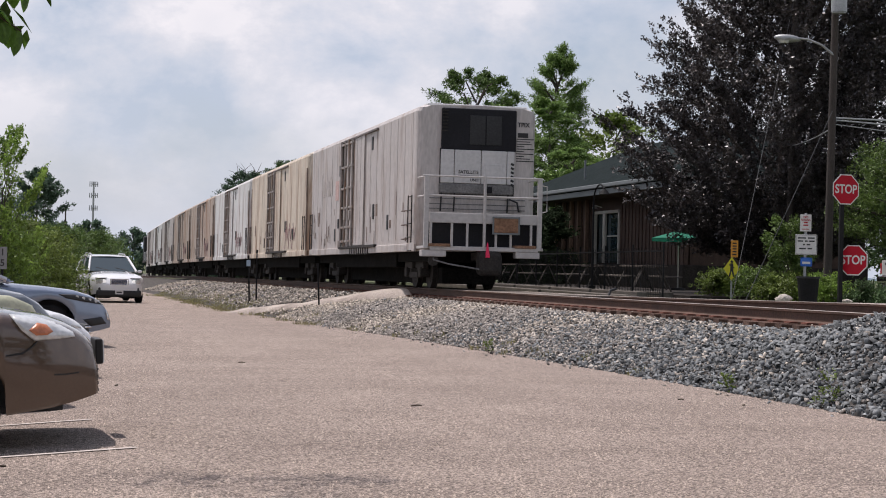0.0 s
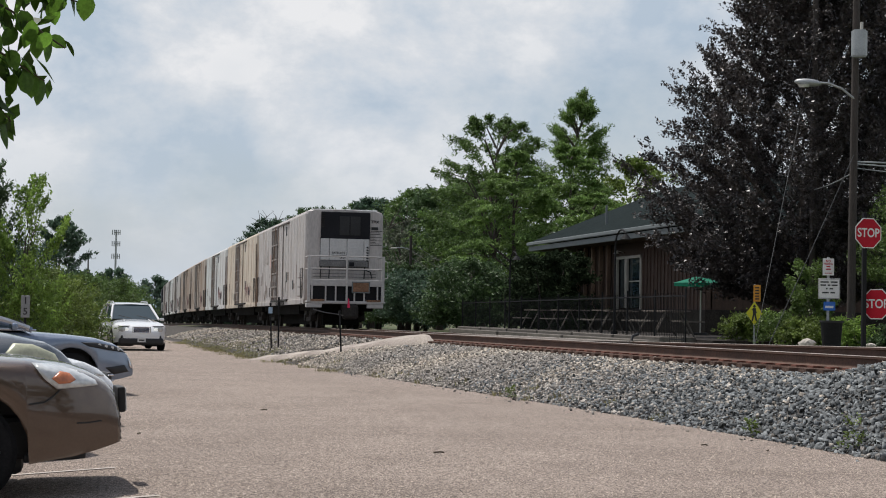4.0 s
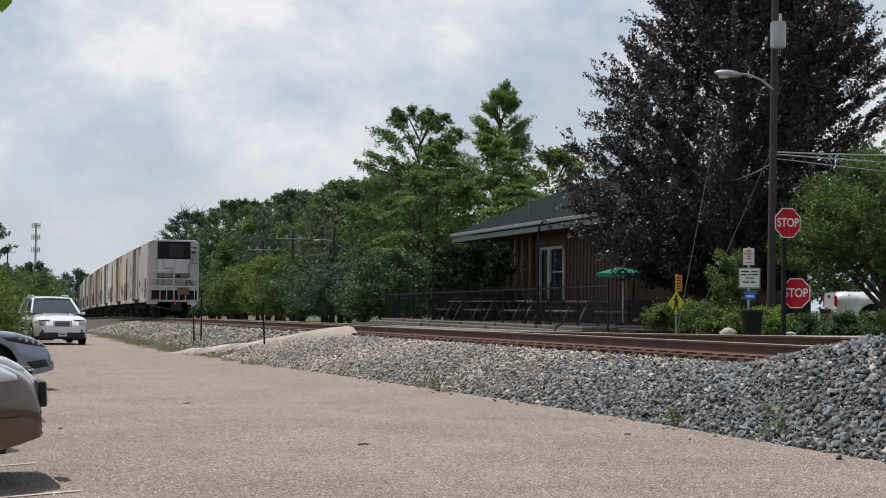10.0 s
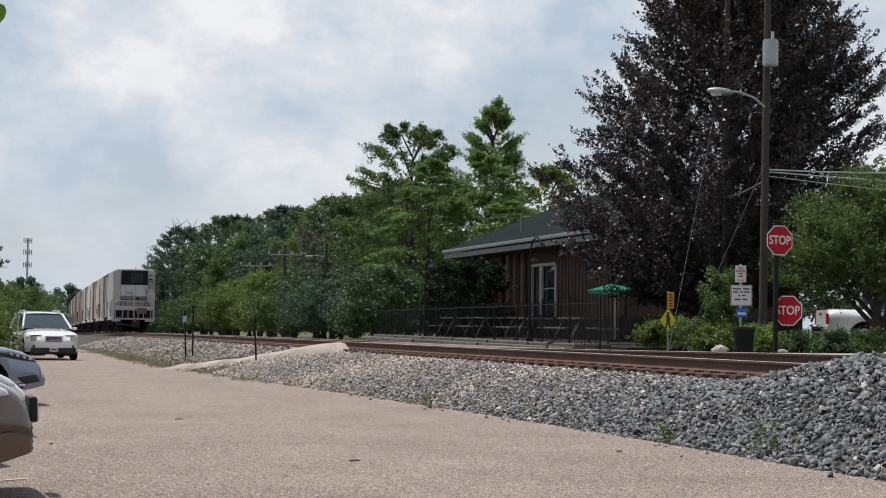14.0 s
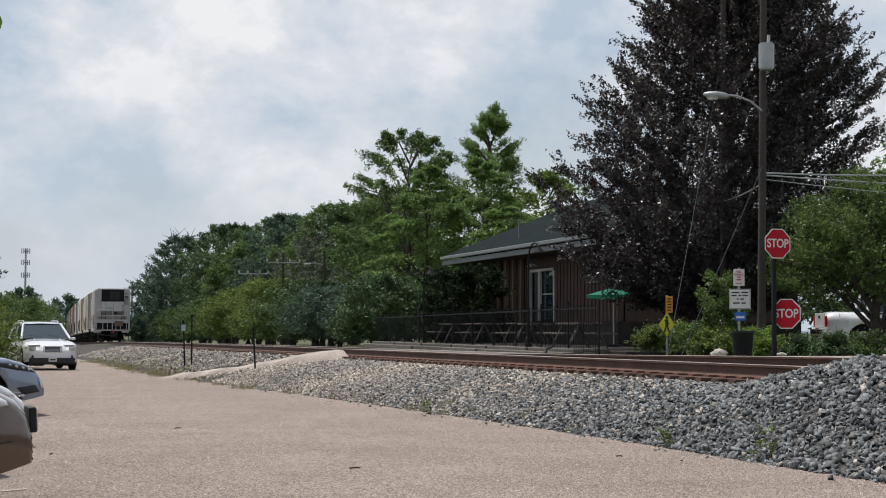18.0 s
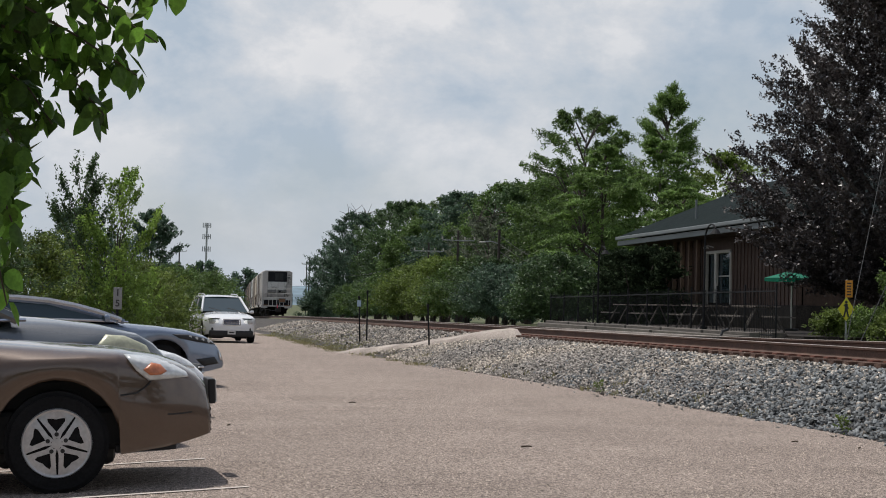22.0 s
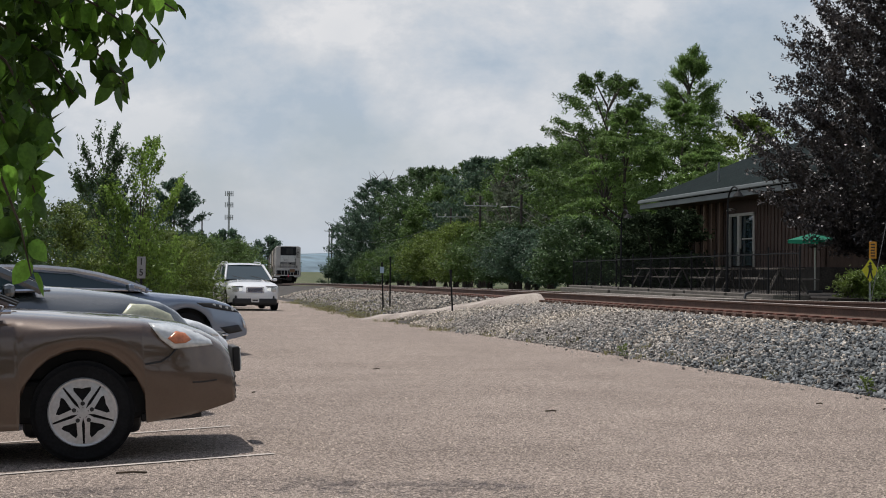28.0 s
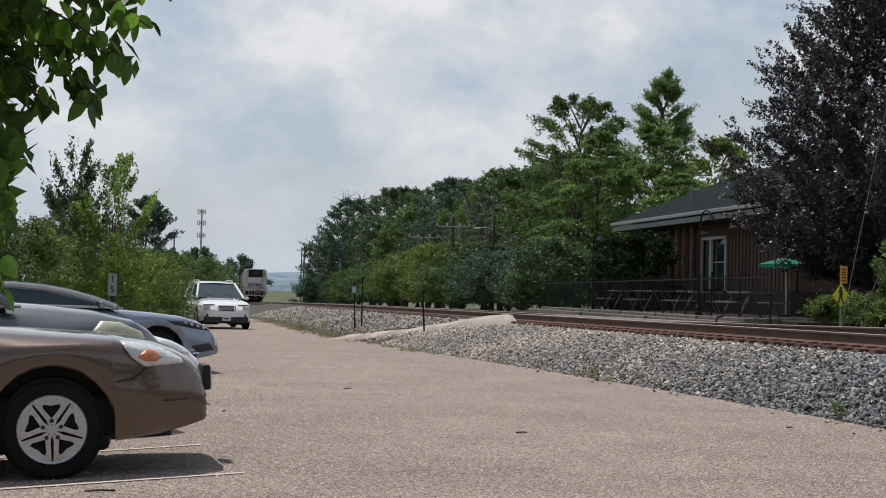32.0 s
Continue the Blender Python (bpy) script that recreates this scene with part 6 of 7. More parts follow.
tree("young_maple", -2.9, 51.0, gz(-3, 51), 5.4, prof(SAPLING, 1.05), "leaf_deep", 0.095, 40, 12, 18, 121, "young green maple beside the lot", trunk=0.06, rise=1.6, lift=0.65, twig=0.65, sag=0.02, fan=0.35, inner=0.35, limb_count=20, loose=0.45)
for k, (px, py, h, r, lf) in enumerate(((-3.9, 47, 3.0, 1.5, "leaf_light"), (-5.6, 45, 4.2, 2.0, "leaf_deep"), (-1.7, 61, 2.75, 1.6, "leaf_light"), (-2.4, 57, 2.5, 1.5, "leaf_green"), (-0.3, 73, 2.9, 1.8, "leaf_green"), (1.0, 84, 3.0, 1.9, "leaf_green"),
                                       (1.6, 96, 3.1, 1.9, "leaf_green"), (1.9, 110, 3.0, 2.0, "leaf_deep"), (2.4, 126, 3.0, 2.0, "leaf_green"), (-4.4, 60, 3.4, 1.9, "leaf_deep"), (-7.5, 56, 6.0, 2.6, "leaf_deep"), (-0.9, 66, 2.5, 1.5, "leaf_light"))):
    tree("roadside_bush", px, py, gz(px, py), h, prof([(0.03, 0.95), (0.3, 1.0), (0.6, 0.88), (0.85, 0.6), (1.0, 0.3)], r), lf, 0.10, 128, 8, 12, 130 + k, "dense green bush along the lane", "bush", trunk=0.05, trunks=3, limb_count=0, group="bushes along the lane", rise=0.9, twig=0.65, lift=0.25, sag=0.25, aspect=0.4, fill=26, inner=0.4)
tree("background_tree", -2.6, 150.0, -1.0, 9.6, prof(ROUND, 3.0), "leaf_haze", 0.22, 46, 14, 18, 150, "distant hazy blue-green broadleaf tree", trunk=0.2, fill=16, rise=0.8)
tree("background_tree", -8.0, 140.0, -1.0, 9.0, prof(ROUND, 4.5), "leaf_haze", 0.22, 56, 14, 18, 151, "distant hazy blue-green broadleaf tree", trunk=0.2, fill=24)
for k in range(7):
    tree("background_tree", 9.0 - k * 5.0 + (3 if k == 0 else 0), 330.0 - (k % 3) * 20, gz(0, 300), 9.5 + (k % 2), prof(ROUND, 5.5), "leaf_haze", 0.45, 40, 12, 14, 160 + k, "distant hazy blue-green broadleaf tree", trunk=0.3, group="distant trees", fill=20)
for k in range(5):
    tree("background_tree", 28.0 + k * 7, 300.0 - (k % 3) * 20, gz(0, 300), 11 + (k % 2) * 2, prof(ROUND, 5.5), "leaf_haze", 0.45, 40, 12, 14, 170 + k, "distant hazy blue-green broadleaf tree", trunk=0.3, group="distant trees", fill=20)
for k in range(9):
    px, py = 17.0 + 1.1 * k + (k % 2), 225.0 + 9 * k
    tree("roadside_bush", px, py, gz(px, py), 3.0 + (k % 3) * 0.6, prof([(0.03, 0.9), (0.35, 1.0), (0.7, 0.85), (1.0, 0.25)], 2.0), "leaf_haze", 0.2, 24, 10, 14, 190 + k, "hazy green bush far down the track", "bush", trunk=0.06, limb_count=0, group="bushes down the track", fill=8)
# unseen trees added behind the camera, to close the lot and darken reflections
for k, (px, py, h) in enumerate(((-11, -5, 9.0), (-5, -12, 10.0), (2.5, -14, 9.5), (9, -12, 10.0), (15, -7, 9.0))):
    tree("shade_tree", px, py, gz(px, py), h, prof([(0.12, 0.8), (0.35, 1.0), (0.6, 0.95), (0.85, 0.6), (1.0, 0.15)], 4.2), "leaf_deep", 0.4, 44, 12, 8, 210 + k, "unseen tree added behind the camera to darken reflections", trunk=0.25, limb_count=5, group="shade trees", fill=14)
# wooded hill far down the line
hv, hf = [], []
for j in range(9):
    for i in range(41):
        a = -0.5 + i / 40 * 1.0
        k = j / 8
        hgt = 22 * math.exp(-((a - 0.06) / 0.06) ** 2) + 12 * math.exp(-((a - 0.3) / 0.12) ** 2) + 10 * math.exp(-((a + 0.3) / 0.13) ** 2) + 6
        hv.append((math.sin(a) * (1700 + 500 * k), math.cos(a) * (1700 + 500 * k), -8 + hgt * math.sin(math.pi * k) + 2.0 * math.sin(i * 2.3 + j)))
for j in range(8):
    for i in range(40):
        hf.append((j * 41 + i, j * 41 + i + 1, (j + 1) * 41 + i + 1, (j + 1) * 41 + i))
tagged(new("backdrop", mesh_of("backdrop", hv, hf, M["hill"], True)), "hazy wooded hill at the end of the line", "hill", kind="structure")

# ---- vehicles: local frame x forward, y left, z up, origin on the ground under the front axle ----
def lerp_list(pts, x):
    for (a, va), (b, vb) in zip(pts, pts[1:]):
        if x <= b:
            k = (x - a) / (b - a)
            return va + (vb - va) * k
    return pts[-1][1]


def car_paint(name, colour, flake=0.45):
    return mat(name, colour, 0.24, flake, vary=0.03, scale=1.0, fine=60, coat=1.0)


def wheel(car, x, y, r, rim_r, width, spokes, rim_mat):
    s = 1 if y > 0 else -1
    bm = disc(r, width, (0, 0, 0), "y", 36, bevel=0.03)
    wh = part("wheel", bm, M["rubber"], car, "black tyre", smooth=False)
    wh.location = (x, y, r)
    bm = disc(rim_r, 0.02, (0, s * (width / 2 - 0.012), 0), "y", 36)
    part("rim_well", bm, M["plastic"], wh)
    bm = None
    n = 40
    vs, fs = [], []
    for i in range(n):
        a = 2 * math.pi * i / n
        for rr, d in ((rim_r * 1.02, 0.0), (rim_r * 0.99, 0.016), (rim_r * 0.93, 0.012), (rim_r * 0.91, -0.004)):
            vs.append((rr * math.cos(a), s * (width / 2 + d), rr * math.sin(a)))
    for i in range(n):
        for k in range(3):
            a, b = i * 4 + k, ((i + 1) % n) * 4 + k
            fs.append((a, a + 1, b + 1, b))
    part("rim_edge", (vs, fs), rim_mat, wh)
    for k in range(spokes):
        a = 2 * math.pi * k / spokes - math.pi / 2
        ca, sa = math.cos(a), math.sin(a)
        for side in (-1, 1):
            vs = []
            for rr, c_, hw_, d in ((0.14, 0.10, 0.10, 0.024), (0.34, 0.12, 0.075, 0.022), (0.66, 0.105, 0.07, 0.016), (0.82, 0.15, 0.12, 0.012), (0.95, 0.20, 0.18, 0.008)):
                for q in (-1, 1):
                    u, v = rr * rim_r, (side * c_ + q * hw_) * rim_r
                    vs.append((u * ca - v * sa, s * (width / 2 + d), u * sa + v * ca))
            fs = [(i * 2, i * 2 + 1, i * 2 + 3, i * 2 + 2) for i in range(4)]
            part("spoke", (vs, fs), rim_mat, wh)
        # the web between this spoke and the next, at the rim
        vs = []
        for i in range(7):
            b = a + 2 * math.pi / spokes * (0.14 + 0.72 * i / 6)
            bow = 0.70 + 0.10 * abs(i - 3) / 3
            for rr in (bow, 0.96):
                vs.append((rr * rim_r * math.cos(b), s * (width / 2 + 0.010), rr * rim_r * math.sin(b)))
        part("web", (vs, [(i * 2, i * 2 + 1, i * 2 + 3, i * 2 + 2) for i in range(6)]), rim_mat, wh)
    part("hub_cap", disc(rim_r * 0.15, 0.03, (0, s * (width / 2 + 0.015), 0), "y", 20, bevel=0.008), rim_mat, wh)
    for k in range(5):
        a = 2 * math.pi * (k + 0.5) / 5 - math.pi / 2
        part("lug_nut", disc(rim_r * 0.065, 0.02, (rim_r * 0.27 * math.cos(a), s * (width / 2 + 0.016), rim_r * 0.27 * math.sin(a)), "y", 10), M["plastic"], wh)
    return wh


def vehicle(name, m, label, skin, length=4.7, front=0.95, base=2.7, width=1.78, hood=((-1.05, 1.0), (0.0, 0.92), (0.6, 0.83), (0.9, 0.66)), deck=None, tail=0.95,
            cabin=((-1.05, 0.99), (-1.75, 1.44), (-2.9, 1.46), (-3.75, 1.02)), belt=0.95, wheel_r=0.32, rim_r=0.21, spokes=5, clear=0.2, side_z=0.86, roof_rails=False, category="car", rim_mat=None,
            blunt=0.20):
    car = thing(name, m, label, category)
    hw = width / 2
    x0, x1 = front - length, front
    arch = wheel_r + 0.07
    xs = sorted(set([x0, x0 + 0.04, x0 + 0.12, x0 + 0.3] + [x0 + 0.5 + k * 0.2 for k in range(int((length - 0.9) / 0.2))] + [x1 - 0.3, x1 - 0.18, x1 - 0.09, x1 - 0.03, x1]
                    + [c + arch * math.cos(math.pi * k / 12) for c in (0, -base) for k in range(13)]))
    top_pts = [(x0, tail * 0.72), (x0 + 0.06, tail * 0.95), (x0 + 0.2, tail)] + ([(c[0], c[1]) for c in reversed(deck)] if deck else []) + sorted([(x, z) for x, z in hood]) + [(x1, hood[-1][1] * 0.90)]
    top_pts = sorted(top_pts)
    rows, n = [], 0

    def section(x):
        zt = lerp_list(top_pts, x)
        nose = max(0.0, (x - (x1 - 0.75)) / 0.75)
        rear = max(0.0, ((x0 + 0.5) - x) / 0.5)
        w_ = hw * (1 - blunt * nose ** 2.2 - 0.12 * rear ** 2)
        zb = clear + 0.10 * nose ** 2 + 0.06 * rear
        for c in (0, -base):
            if abs(x - c) < arch:
                zb = max(zb, wheel_r + math.sqrt(arch * arch - (x - c) ** 2))
        zs = min(side_z, zt - 0.05)
        zs = max(zs, zb + 0.06)
        zt = max(zt, zs + 0.02)
        mid = zb + (zs - zb) * 0.5
        half = [(w_ * 0.965, zb), (w_ * 0.995, zb + (zs - zb) * 0.18), (w_, mid), (w_ * 0.985, zs - (zs - zb) * 0.12), (w_ * 0.95, zs), (w_ * 0.88, zs + (zt - zs) * 0.55), (w_ * 0.70, zs + (zt - zs) * 0.86), (w_ * 0.35, zt), (0, zt + 0.005)]
        return half

    for x in xs:
        half = section(x)
        rows.append([(x, -a, z) for a, z in half] + [(x, a, z) for a, z in reversed(half[:-1])])
        n = len(rows[-1])

    def side_y(x, z):
        """Half the body's width at that station and height."""
        half = section(x)
        if z <= half[0][1]:
            return half[0][0]
        for (w0, z0), (w1, z1) in zip(half, half[1:]):
            if z <= z1:
                return w0 + (w1 - w0) * (z - z0) / max(1e-6, z1 - z0)
        return half[-1][0]

    vs = [p for r in rows for p in r]
    fs = []
    for i in range(len(rows) - 1):
        for j in range(n - 1):
            fs.append((i * n + j, (i + 1) * n + j, (i + 1) * n + j + 1, i * n + j + 1))
    fs += [tuple(range(n)), tuple(reversed(range((len(rows) - 1) * n, len(rows) * n)))]
    body = part("body", (vs, fs), skin, car, smooth=True)
    part("underbody", box(length - 0.5, width - 0.45, 0.28, (front - length / 2, 0, clear + 0.16), 0.04), M["plastic"], car)
    # greenhouse
    (ax, az), (bx, bz), (cx, cz), (dx, dz) = cabin
    wl, wu = hw * 0.90, hw * 0.70
    gl = [(ax, wl, az), (bx, wu, bz - 0.03), (cx, wu, cz - 0.03), (dx, wl, dz)]
    vs = [(x, -a, z) for x, a, z in gl] + [(x, a, z) for x, a, z in gl]
    glass = part("cabin_glass", (vs, [(0, 1, 2, 3), (7, 6, 5, 4), (0, 4, 5, 1), (2, 6, 7, 3), (3, 7, 4, 0)]), M["glass"], car, "dark tinted glass")
    roof_v = []
    for x, z in ((bx + 0.05, bz - 0.03), (bx - 0.2, bz + 0.005), ((bx + cx) / 2, max(bz, cz) + 0.025), (cx + 0.2, cz + 0.005), (cx - 0.08, cz - 0.04)):
        roof_v += [(x, -wu * 1.04, z - 0.05), (x, -wu * 0.9, z), (x, 0, z + 0.02), (x, wu * 0.9, z), (x, wu * 1.04, z - 0.05)]
    part("roof", (roof_v, [(i * 5 + j, i * 5 + j + 1, i * 5 + j + 6, i * 5 + j + 5) for i in range(4) for j in range(4)]), skin, car, smooth=True)
    for s in (-1, 1):
        part("roof_edge", bars([(bx + 0.04, s * wu * 1.02, bz - 0.05), ((bx + cx) / 2, s * wu * 1.03, max(bz, cz) - 0.02), (cx - 0.04, s * wu * 1.02, cz - 0.06)], 0.035, 6), skin, glass)
        part("pillar", bars([(ax + 0.04, s * wl, az), (bx + 0.02, s * wu, bz - 0.03)], 0.045, 6), skin, glass)
        part("pillar", bars([(dx, s * wl, dz), (cx, s * wu, cz - 0.03)], 0.06, 6), skin, glass)
        part("pillar", bars([((ax + dx) / 2, s * wl, (az + dz) / 2), ((bx + cx) / 2 - 0.1, s * wu * 1.01, (bz + cz) / 2 - 0.03)], 0.03, 6), M["plastic"], glass)
        part("window_trim", bars([(ax + 0.1, s * (wl + 0.005), az), (dx - 0.1, s * (wl + 0.005), dz)], 0.014, 5), M["chrome"], glass)
        mir = part("mirror", box(0.10, 0.17, 0.11, (ax - 0.25, s * (hw + 0.07), belt + 0.06), 0.04), skin, car)
        part("mirror_glass", box(0.01, 0.13, 0.08, (ax - 0.305, s * (hw + 0.07), belt + 0.06)), M["glass"], mir)
        for xx in (ax - 0.15, (ax + dx) / 2 - 0.1):
            part("door_seam", box(0.012, 0.012, side_z - clear - 0.12, (xx, s * (hw + 0.000), (side_z + clear) / 2 + 0.04)), M["plastic"], car)
        part("door_handle", box(0.20, 0.03, 0.035, ((ax + dx) / 2 + 0.15, s * (hw + 0.005), side_z - 0.08), 0.01), skin, car)
        if roof_rails:
            part("roof_rail", bars([(bx - 0.15, s * wu * 0.92, bz + 0.01), (bx - 0.35, s * wu * 0.92, bz + 0.08), (cx + 0.4, s * wu * 0.92, cz + 0.08), (cx + 0.15, s * wu * 0.92, cz + 0.01)], 0.022), M["alloy"], car)
        for xx in (0, -base):
            part("wheel_well", box(arch * 1.9, 0.5, arch * 1.5, (xx, s * (hw - 0.55), wheel_r + 0.12), 0.05), M["plastic"], car)
            wheel(car, xx, s * (hw - 0.12), wheel_r, rim_r, 0.22, spokes, rim_mat or M["alloy"])
    for s in (-1, 1):
        part("wiper", bars([(ax + 0.12, s * 0.35 + 0.2, az + 0.03), (ax - 0.10, s * 0.35 - 0.25, az + 0.14)], 0.012, 5), M["plastic"], car)
    return car, side_y


def side_patch(car, side_y, s, outline, material, name, label="", out=0.006, bulge=0.012):
    """A panel set on the flank, following its curve: an outline of (x, z) points."""
    pts = []
    for (xa, za), (xb, zb) in zip(outline, outline[1:] + outline[:1]):
        pts += [(xa + (xb - xa) * k / 3, za + (zb - za) * k / 3) for k in range(3)]
    cx, cz = sum(p[0] for p in pts) / len(pts), sum(p[1] for p in pts) / len(pts)
    vs, n = [], len(pts)
    for f, o in ((1.0, -0.02), (1.0, out), (0.85, out + bulge), (0.45, out + bulge * 1.3)):
        for x, z in pts:
            xx, zz = cx + (x - cx) * f, cz + (z - cz) * f
            vs.append((xx, s * (side_y(xx, zz) + o), zz))
    vs.append((cx, s * (side_y(cx, cz) + out + bulge * 1.4), cz))
    fs = [(r * n + i, r * n + (i + 1) % n, (r + 1) * n + (i + 1) % n, (r + 1) * n + i) for r in range(3) for i in range(n)] + [(3 * n + i, 3 * n + (i + 1) % n, 4 * n) for i in range(n)]
    return part(name, (vs, fs), material, car, label, smooth=True)


def side_line(car, side_y, s, pts, r, material, name):
    return part(name, bars([(x, s * (side_y(x, z) + 0.001), z) for x, z in pts], r, 5), material, car)


P = {
    "tan": car_paint("tan_metallic", (0.105, 0.068, 0.046), 0.3), "grey": car_paint("dark_grey_metallic", (0.15, 0.16, 0.165), 0.6),
    "white": car_paint("white_gloss", (0.82, 0.82, 0.82), 0.0), "blue": car_paint("blue_grey_metallic", (0.20, 0.24, 0.31), 0.4),
}
TURN = 13.0
tan, side = vehicle("sedan", pose(-0.80, 12.0, land_z(-0.80, 12.0), 0, -2.8, 5.0), "tan metallic sedan parked with its nose to the lane", P["tan"], spokes=5, rim_r=0.215, wheel_r=0.325,
                    hood=((-0.55, 0.985), (0.0, 0.93), (0.47, 0.885), (0.68, 0.835), (0.84, 0.775), (0.93, 0.715), (0.968, 0.66), (0.982, 0.62)), front=0.987, blunt=0.28, clear=0.23,
                    cabin=((-0.52, 0.975), (-1.5, 1.43), (-2.8, 1.45), (-3.7, 1.02)))
for s in (-1, 1):
    lamp = side_patch(tan, side, s, [(0.43, 0.868), (0.58, 0.852), (0.72, 0.805), (0.83, 0.74), (0.845, 0.705), (0.58, 0.695), (0.50, 0.765)], M["lens"], "headlamp", "clear headlamp lens")
    side_patch(lamp, side, s, [(0.545, 0.765), (0.60, 0.81), (0.66, 0.795), (0.70, 0.75), (0.66, 0.73), (0.59, 0.73)], M["amber"], "indicator", "amber indicator", out=0.024)
    side_line(tan, side, s, [(0.40, 0.61), (0.50, 0.62), (0.56, 0.655), (0.60, 0.695)], 0.006, M["plastic"], "bumper_seam")
    side_line(tan, side, s, [(0.70, 0.475), (0.78, 0.472), (0.86, 0.478)], 0.005, M["plastic"], "scratch")
    side_line(tan, side, s, [(-1.05, 0.78), (-2.0, 0.80), (-3.2, 0.82)], 0.008, M["plastic"], "crease")
    part("bumper_lip", box(0.40, 0.03, 0.05, (0.56, s * 0.74, 0.265), 0.01, rz=-s * 12), M["plastic"], tan)
grille = part("grille", box(0.05, 0.9, 0.20, (0.985, 0, 0.42), 0.02), M["plastic"], tan, "black slatted grille")
for k in range(4):
    part("slat", box(0.05, 1.02, 0.018, (0.982, 0, 0.345 + k * 0.045), 0.004), M["plastic"], grille)
part("plate_bracket", box(0.05, 0.33, 0.17, (1.05, 0, 0.575), 0.01), M["plastic"], tan, "licence plate bracket")
part("plate", box(0.008, 0.30, 0.15, (1.079, 0, 0.575), 0.003), M["sign_white"], tan)
part("plate_bar", box(0.003, 0.20, 0.06, (1.0845, 0, 0.575)), M["ink"], tan)
part("aerial", bars([(-0.95, -0.55, 0.98), (-1.0, -0.55, 1.35)], 0.004, 5), M["plastic"], tan)

grey, side = vehicle("hatchback", pose(-1.09, 15.2, land_z(-1.09, 15.2), 0, -2.5, TURN), "dark grey car with yellowed headlamps parked in the row", P["grey"],
                     hood=((-0.4, 1.13), (0.0, 1.095), (0.45, 1.03), (0.68, 0.96), (0.82, 0.87), (0.91, 0.74)), cabin=((-0.38, 1.10), (-1.15, 1.52), (-3.2, 1.54), (-3.6, 1.1)), side_z=0.93, belt=1.05, tail=1.1)
for s in (-1, 1):
    side_patch(grey, side, s, [(0.26, 0.86), (0.36, 0.965), (0.52, 0.95), (0.70, 0.865), (0.74, 0.79), (0.46, 0.79)], M["lens_aged"], "headlamp", "cloudy yellowed headlamp")
    # black band laid on for the dark, shadowed side of the fender
    side_patch(grey, side, s, [(-0.9, 0.93), (0.16, 0.91), (0.22, 0.86), (-0.9, 0.86)], M["plastic"], "fender_trim", bulge=0.004)
part("grille", box(0.04, 0.9, 0.22, (0.90, 0, 0.62), 0.02), M["chrome"], grey, "chrome grille")

white_car, side = vehicle("sedan", pose(-0.78, 18.9, land_z(-0.78, 18.9) - 0.02, 0, -1.5, TURN), "white sedan parked in the row", P["white"], hood=((-1.05, 0.92), (0.0, 0.84), (0.5, 0.78), (0.75, 0.68), (0.92, 0.54)),
                          cabin=((-1.05, 0.92), (-1.75, 1.28), (-2.6, 1.29), (-3.6, 0.95)), side_z=0.74)
for s in (-1, 1):
    side_patch(white_car, side, s, [(0.36, 0.72), (0.6, 0.72), (0.8, 0.62), (0.82, 0.57), (0.55, 0.60)], M["lens"], "headlamp", "clear headlamp lens")
g = part("grille", box(0.05, 1.1, 0.24, (0.925, 0, 0.48), 0.02), M["plastic"], white_car, "dark grille with chrome slats")
for k in range(4):
    part("slat", box(0.06, 1.14, 0.02, (0.935, 0, 0.39 + k * 0.06), 0.005), M["chrome"], g)
part("bumper_trim", box(0.08, 1.3, 0.06, (0.93, 0, 0.30), 0.02), M["chrome"], white_car)

blue_car, side = vehicle("sedan", pose(-0.43, 26.9, land_z(-0.43, 26.9), 0, 0, TURN), "blue-grey sedan parked at the end of the row", P["blue"], width=1.85, length=4.9, base=2.85,
                         cabin=((-0.62, 0.96), (-1.75, 1.27), (-2.9, 1.28), (-3.8, 1.0)), hood=((-1.05, 0.98), (0.0, 0.90), (0.45, 0.85), (0.7, 0.77), (0.85, 0.66), (0.94, 0.52)))
for s in (-1, 1):
    lamp = side_patch(blue_car, side, s, [(0.12, 0.79), (0.35, 0.79), (0.66, 0.735), (0.84, 0.64), (0.55, 0.68), (0.24, 0.73)], M["plastic"], "headlamp", "dark headlamp with bright rings")
    for k in range(4):
        x, z = 0.40 + k * 0.10, 0.755 - k * 0.02
        part("lamp_ring", disc(0.024, 0.03, (x, s * (side(x, z) + 0.012), z), "y", 14), M["lens"], lamp)
    side_patch(blue_car, side, s, [(0.50, 0.42), (0.80, 0.46), (0.88, 0.36), (0.62, 0.32)], M["plastic"], "lower_grille", "dark lower air intake")
    side_patch(blue_car, side, s, [(0.86, 0.58), (0.92, 0.55), (0.93, 0.40), (0.89, 0.42)], M["chrome"], "grille_end")
part("grille", box(0.05, 1.0, 0.20, (0.93, 0, 0.42), 0.02), M["plastic"], blue_car)
part("plate_bracket", box(0.03, 0.32, 0.16, (0.975, 0, 0.46), 0.01), M["plastic"], blue_car)
# silver bar paints the sunlit roof edge, along with the chrome window line
for s in (-1, 1):
    part("roof_trim", bars([(-0.62, s * 0.84, 0.985), (-0.95, s * 0.79, 1.10), (-1.3, s * 0.735, 1.19), (-1.65, s * 0.69, 1.25), (-2.1, s * 0.675, 1.285), (-2.6, s * 0.675, 1.285), (-3.1, s * 0.70, 1.24), (-3.7, s * 0.82, 1.02)], 0.042, 6), M["alloy"], blue_car, "silver bar for the sunlit roof edge and chrome window line")
    part("beltline", bars([(-0.85, s * 0.845, 0.97), (-3.7, s * 0.845, 1.0)], 0.02, 6), M["alloy"], blue_car)

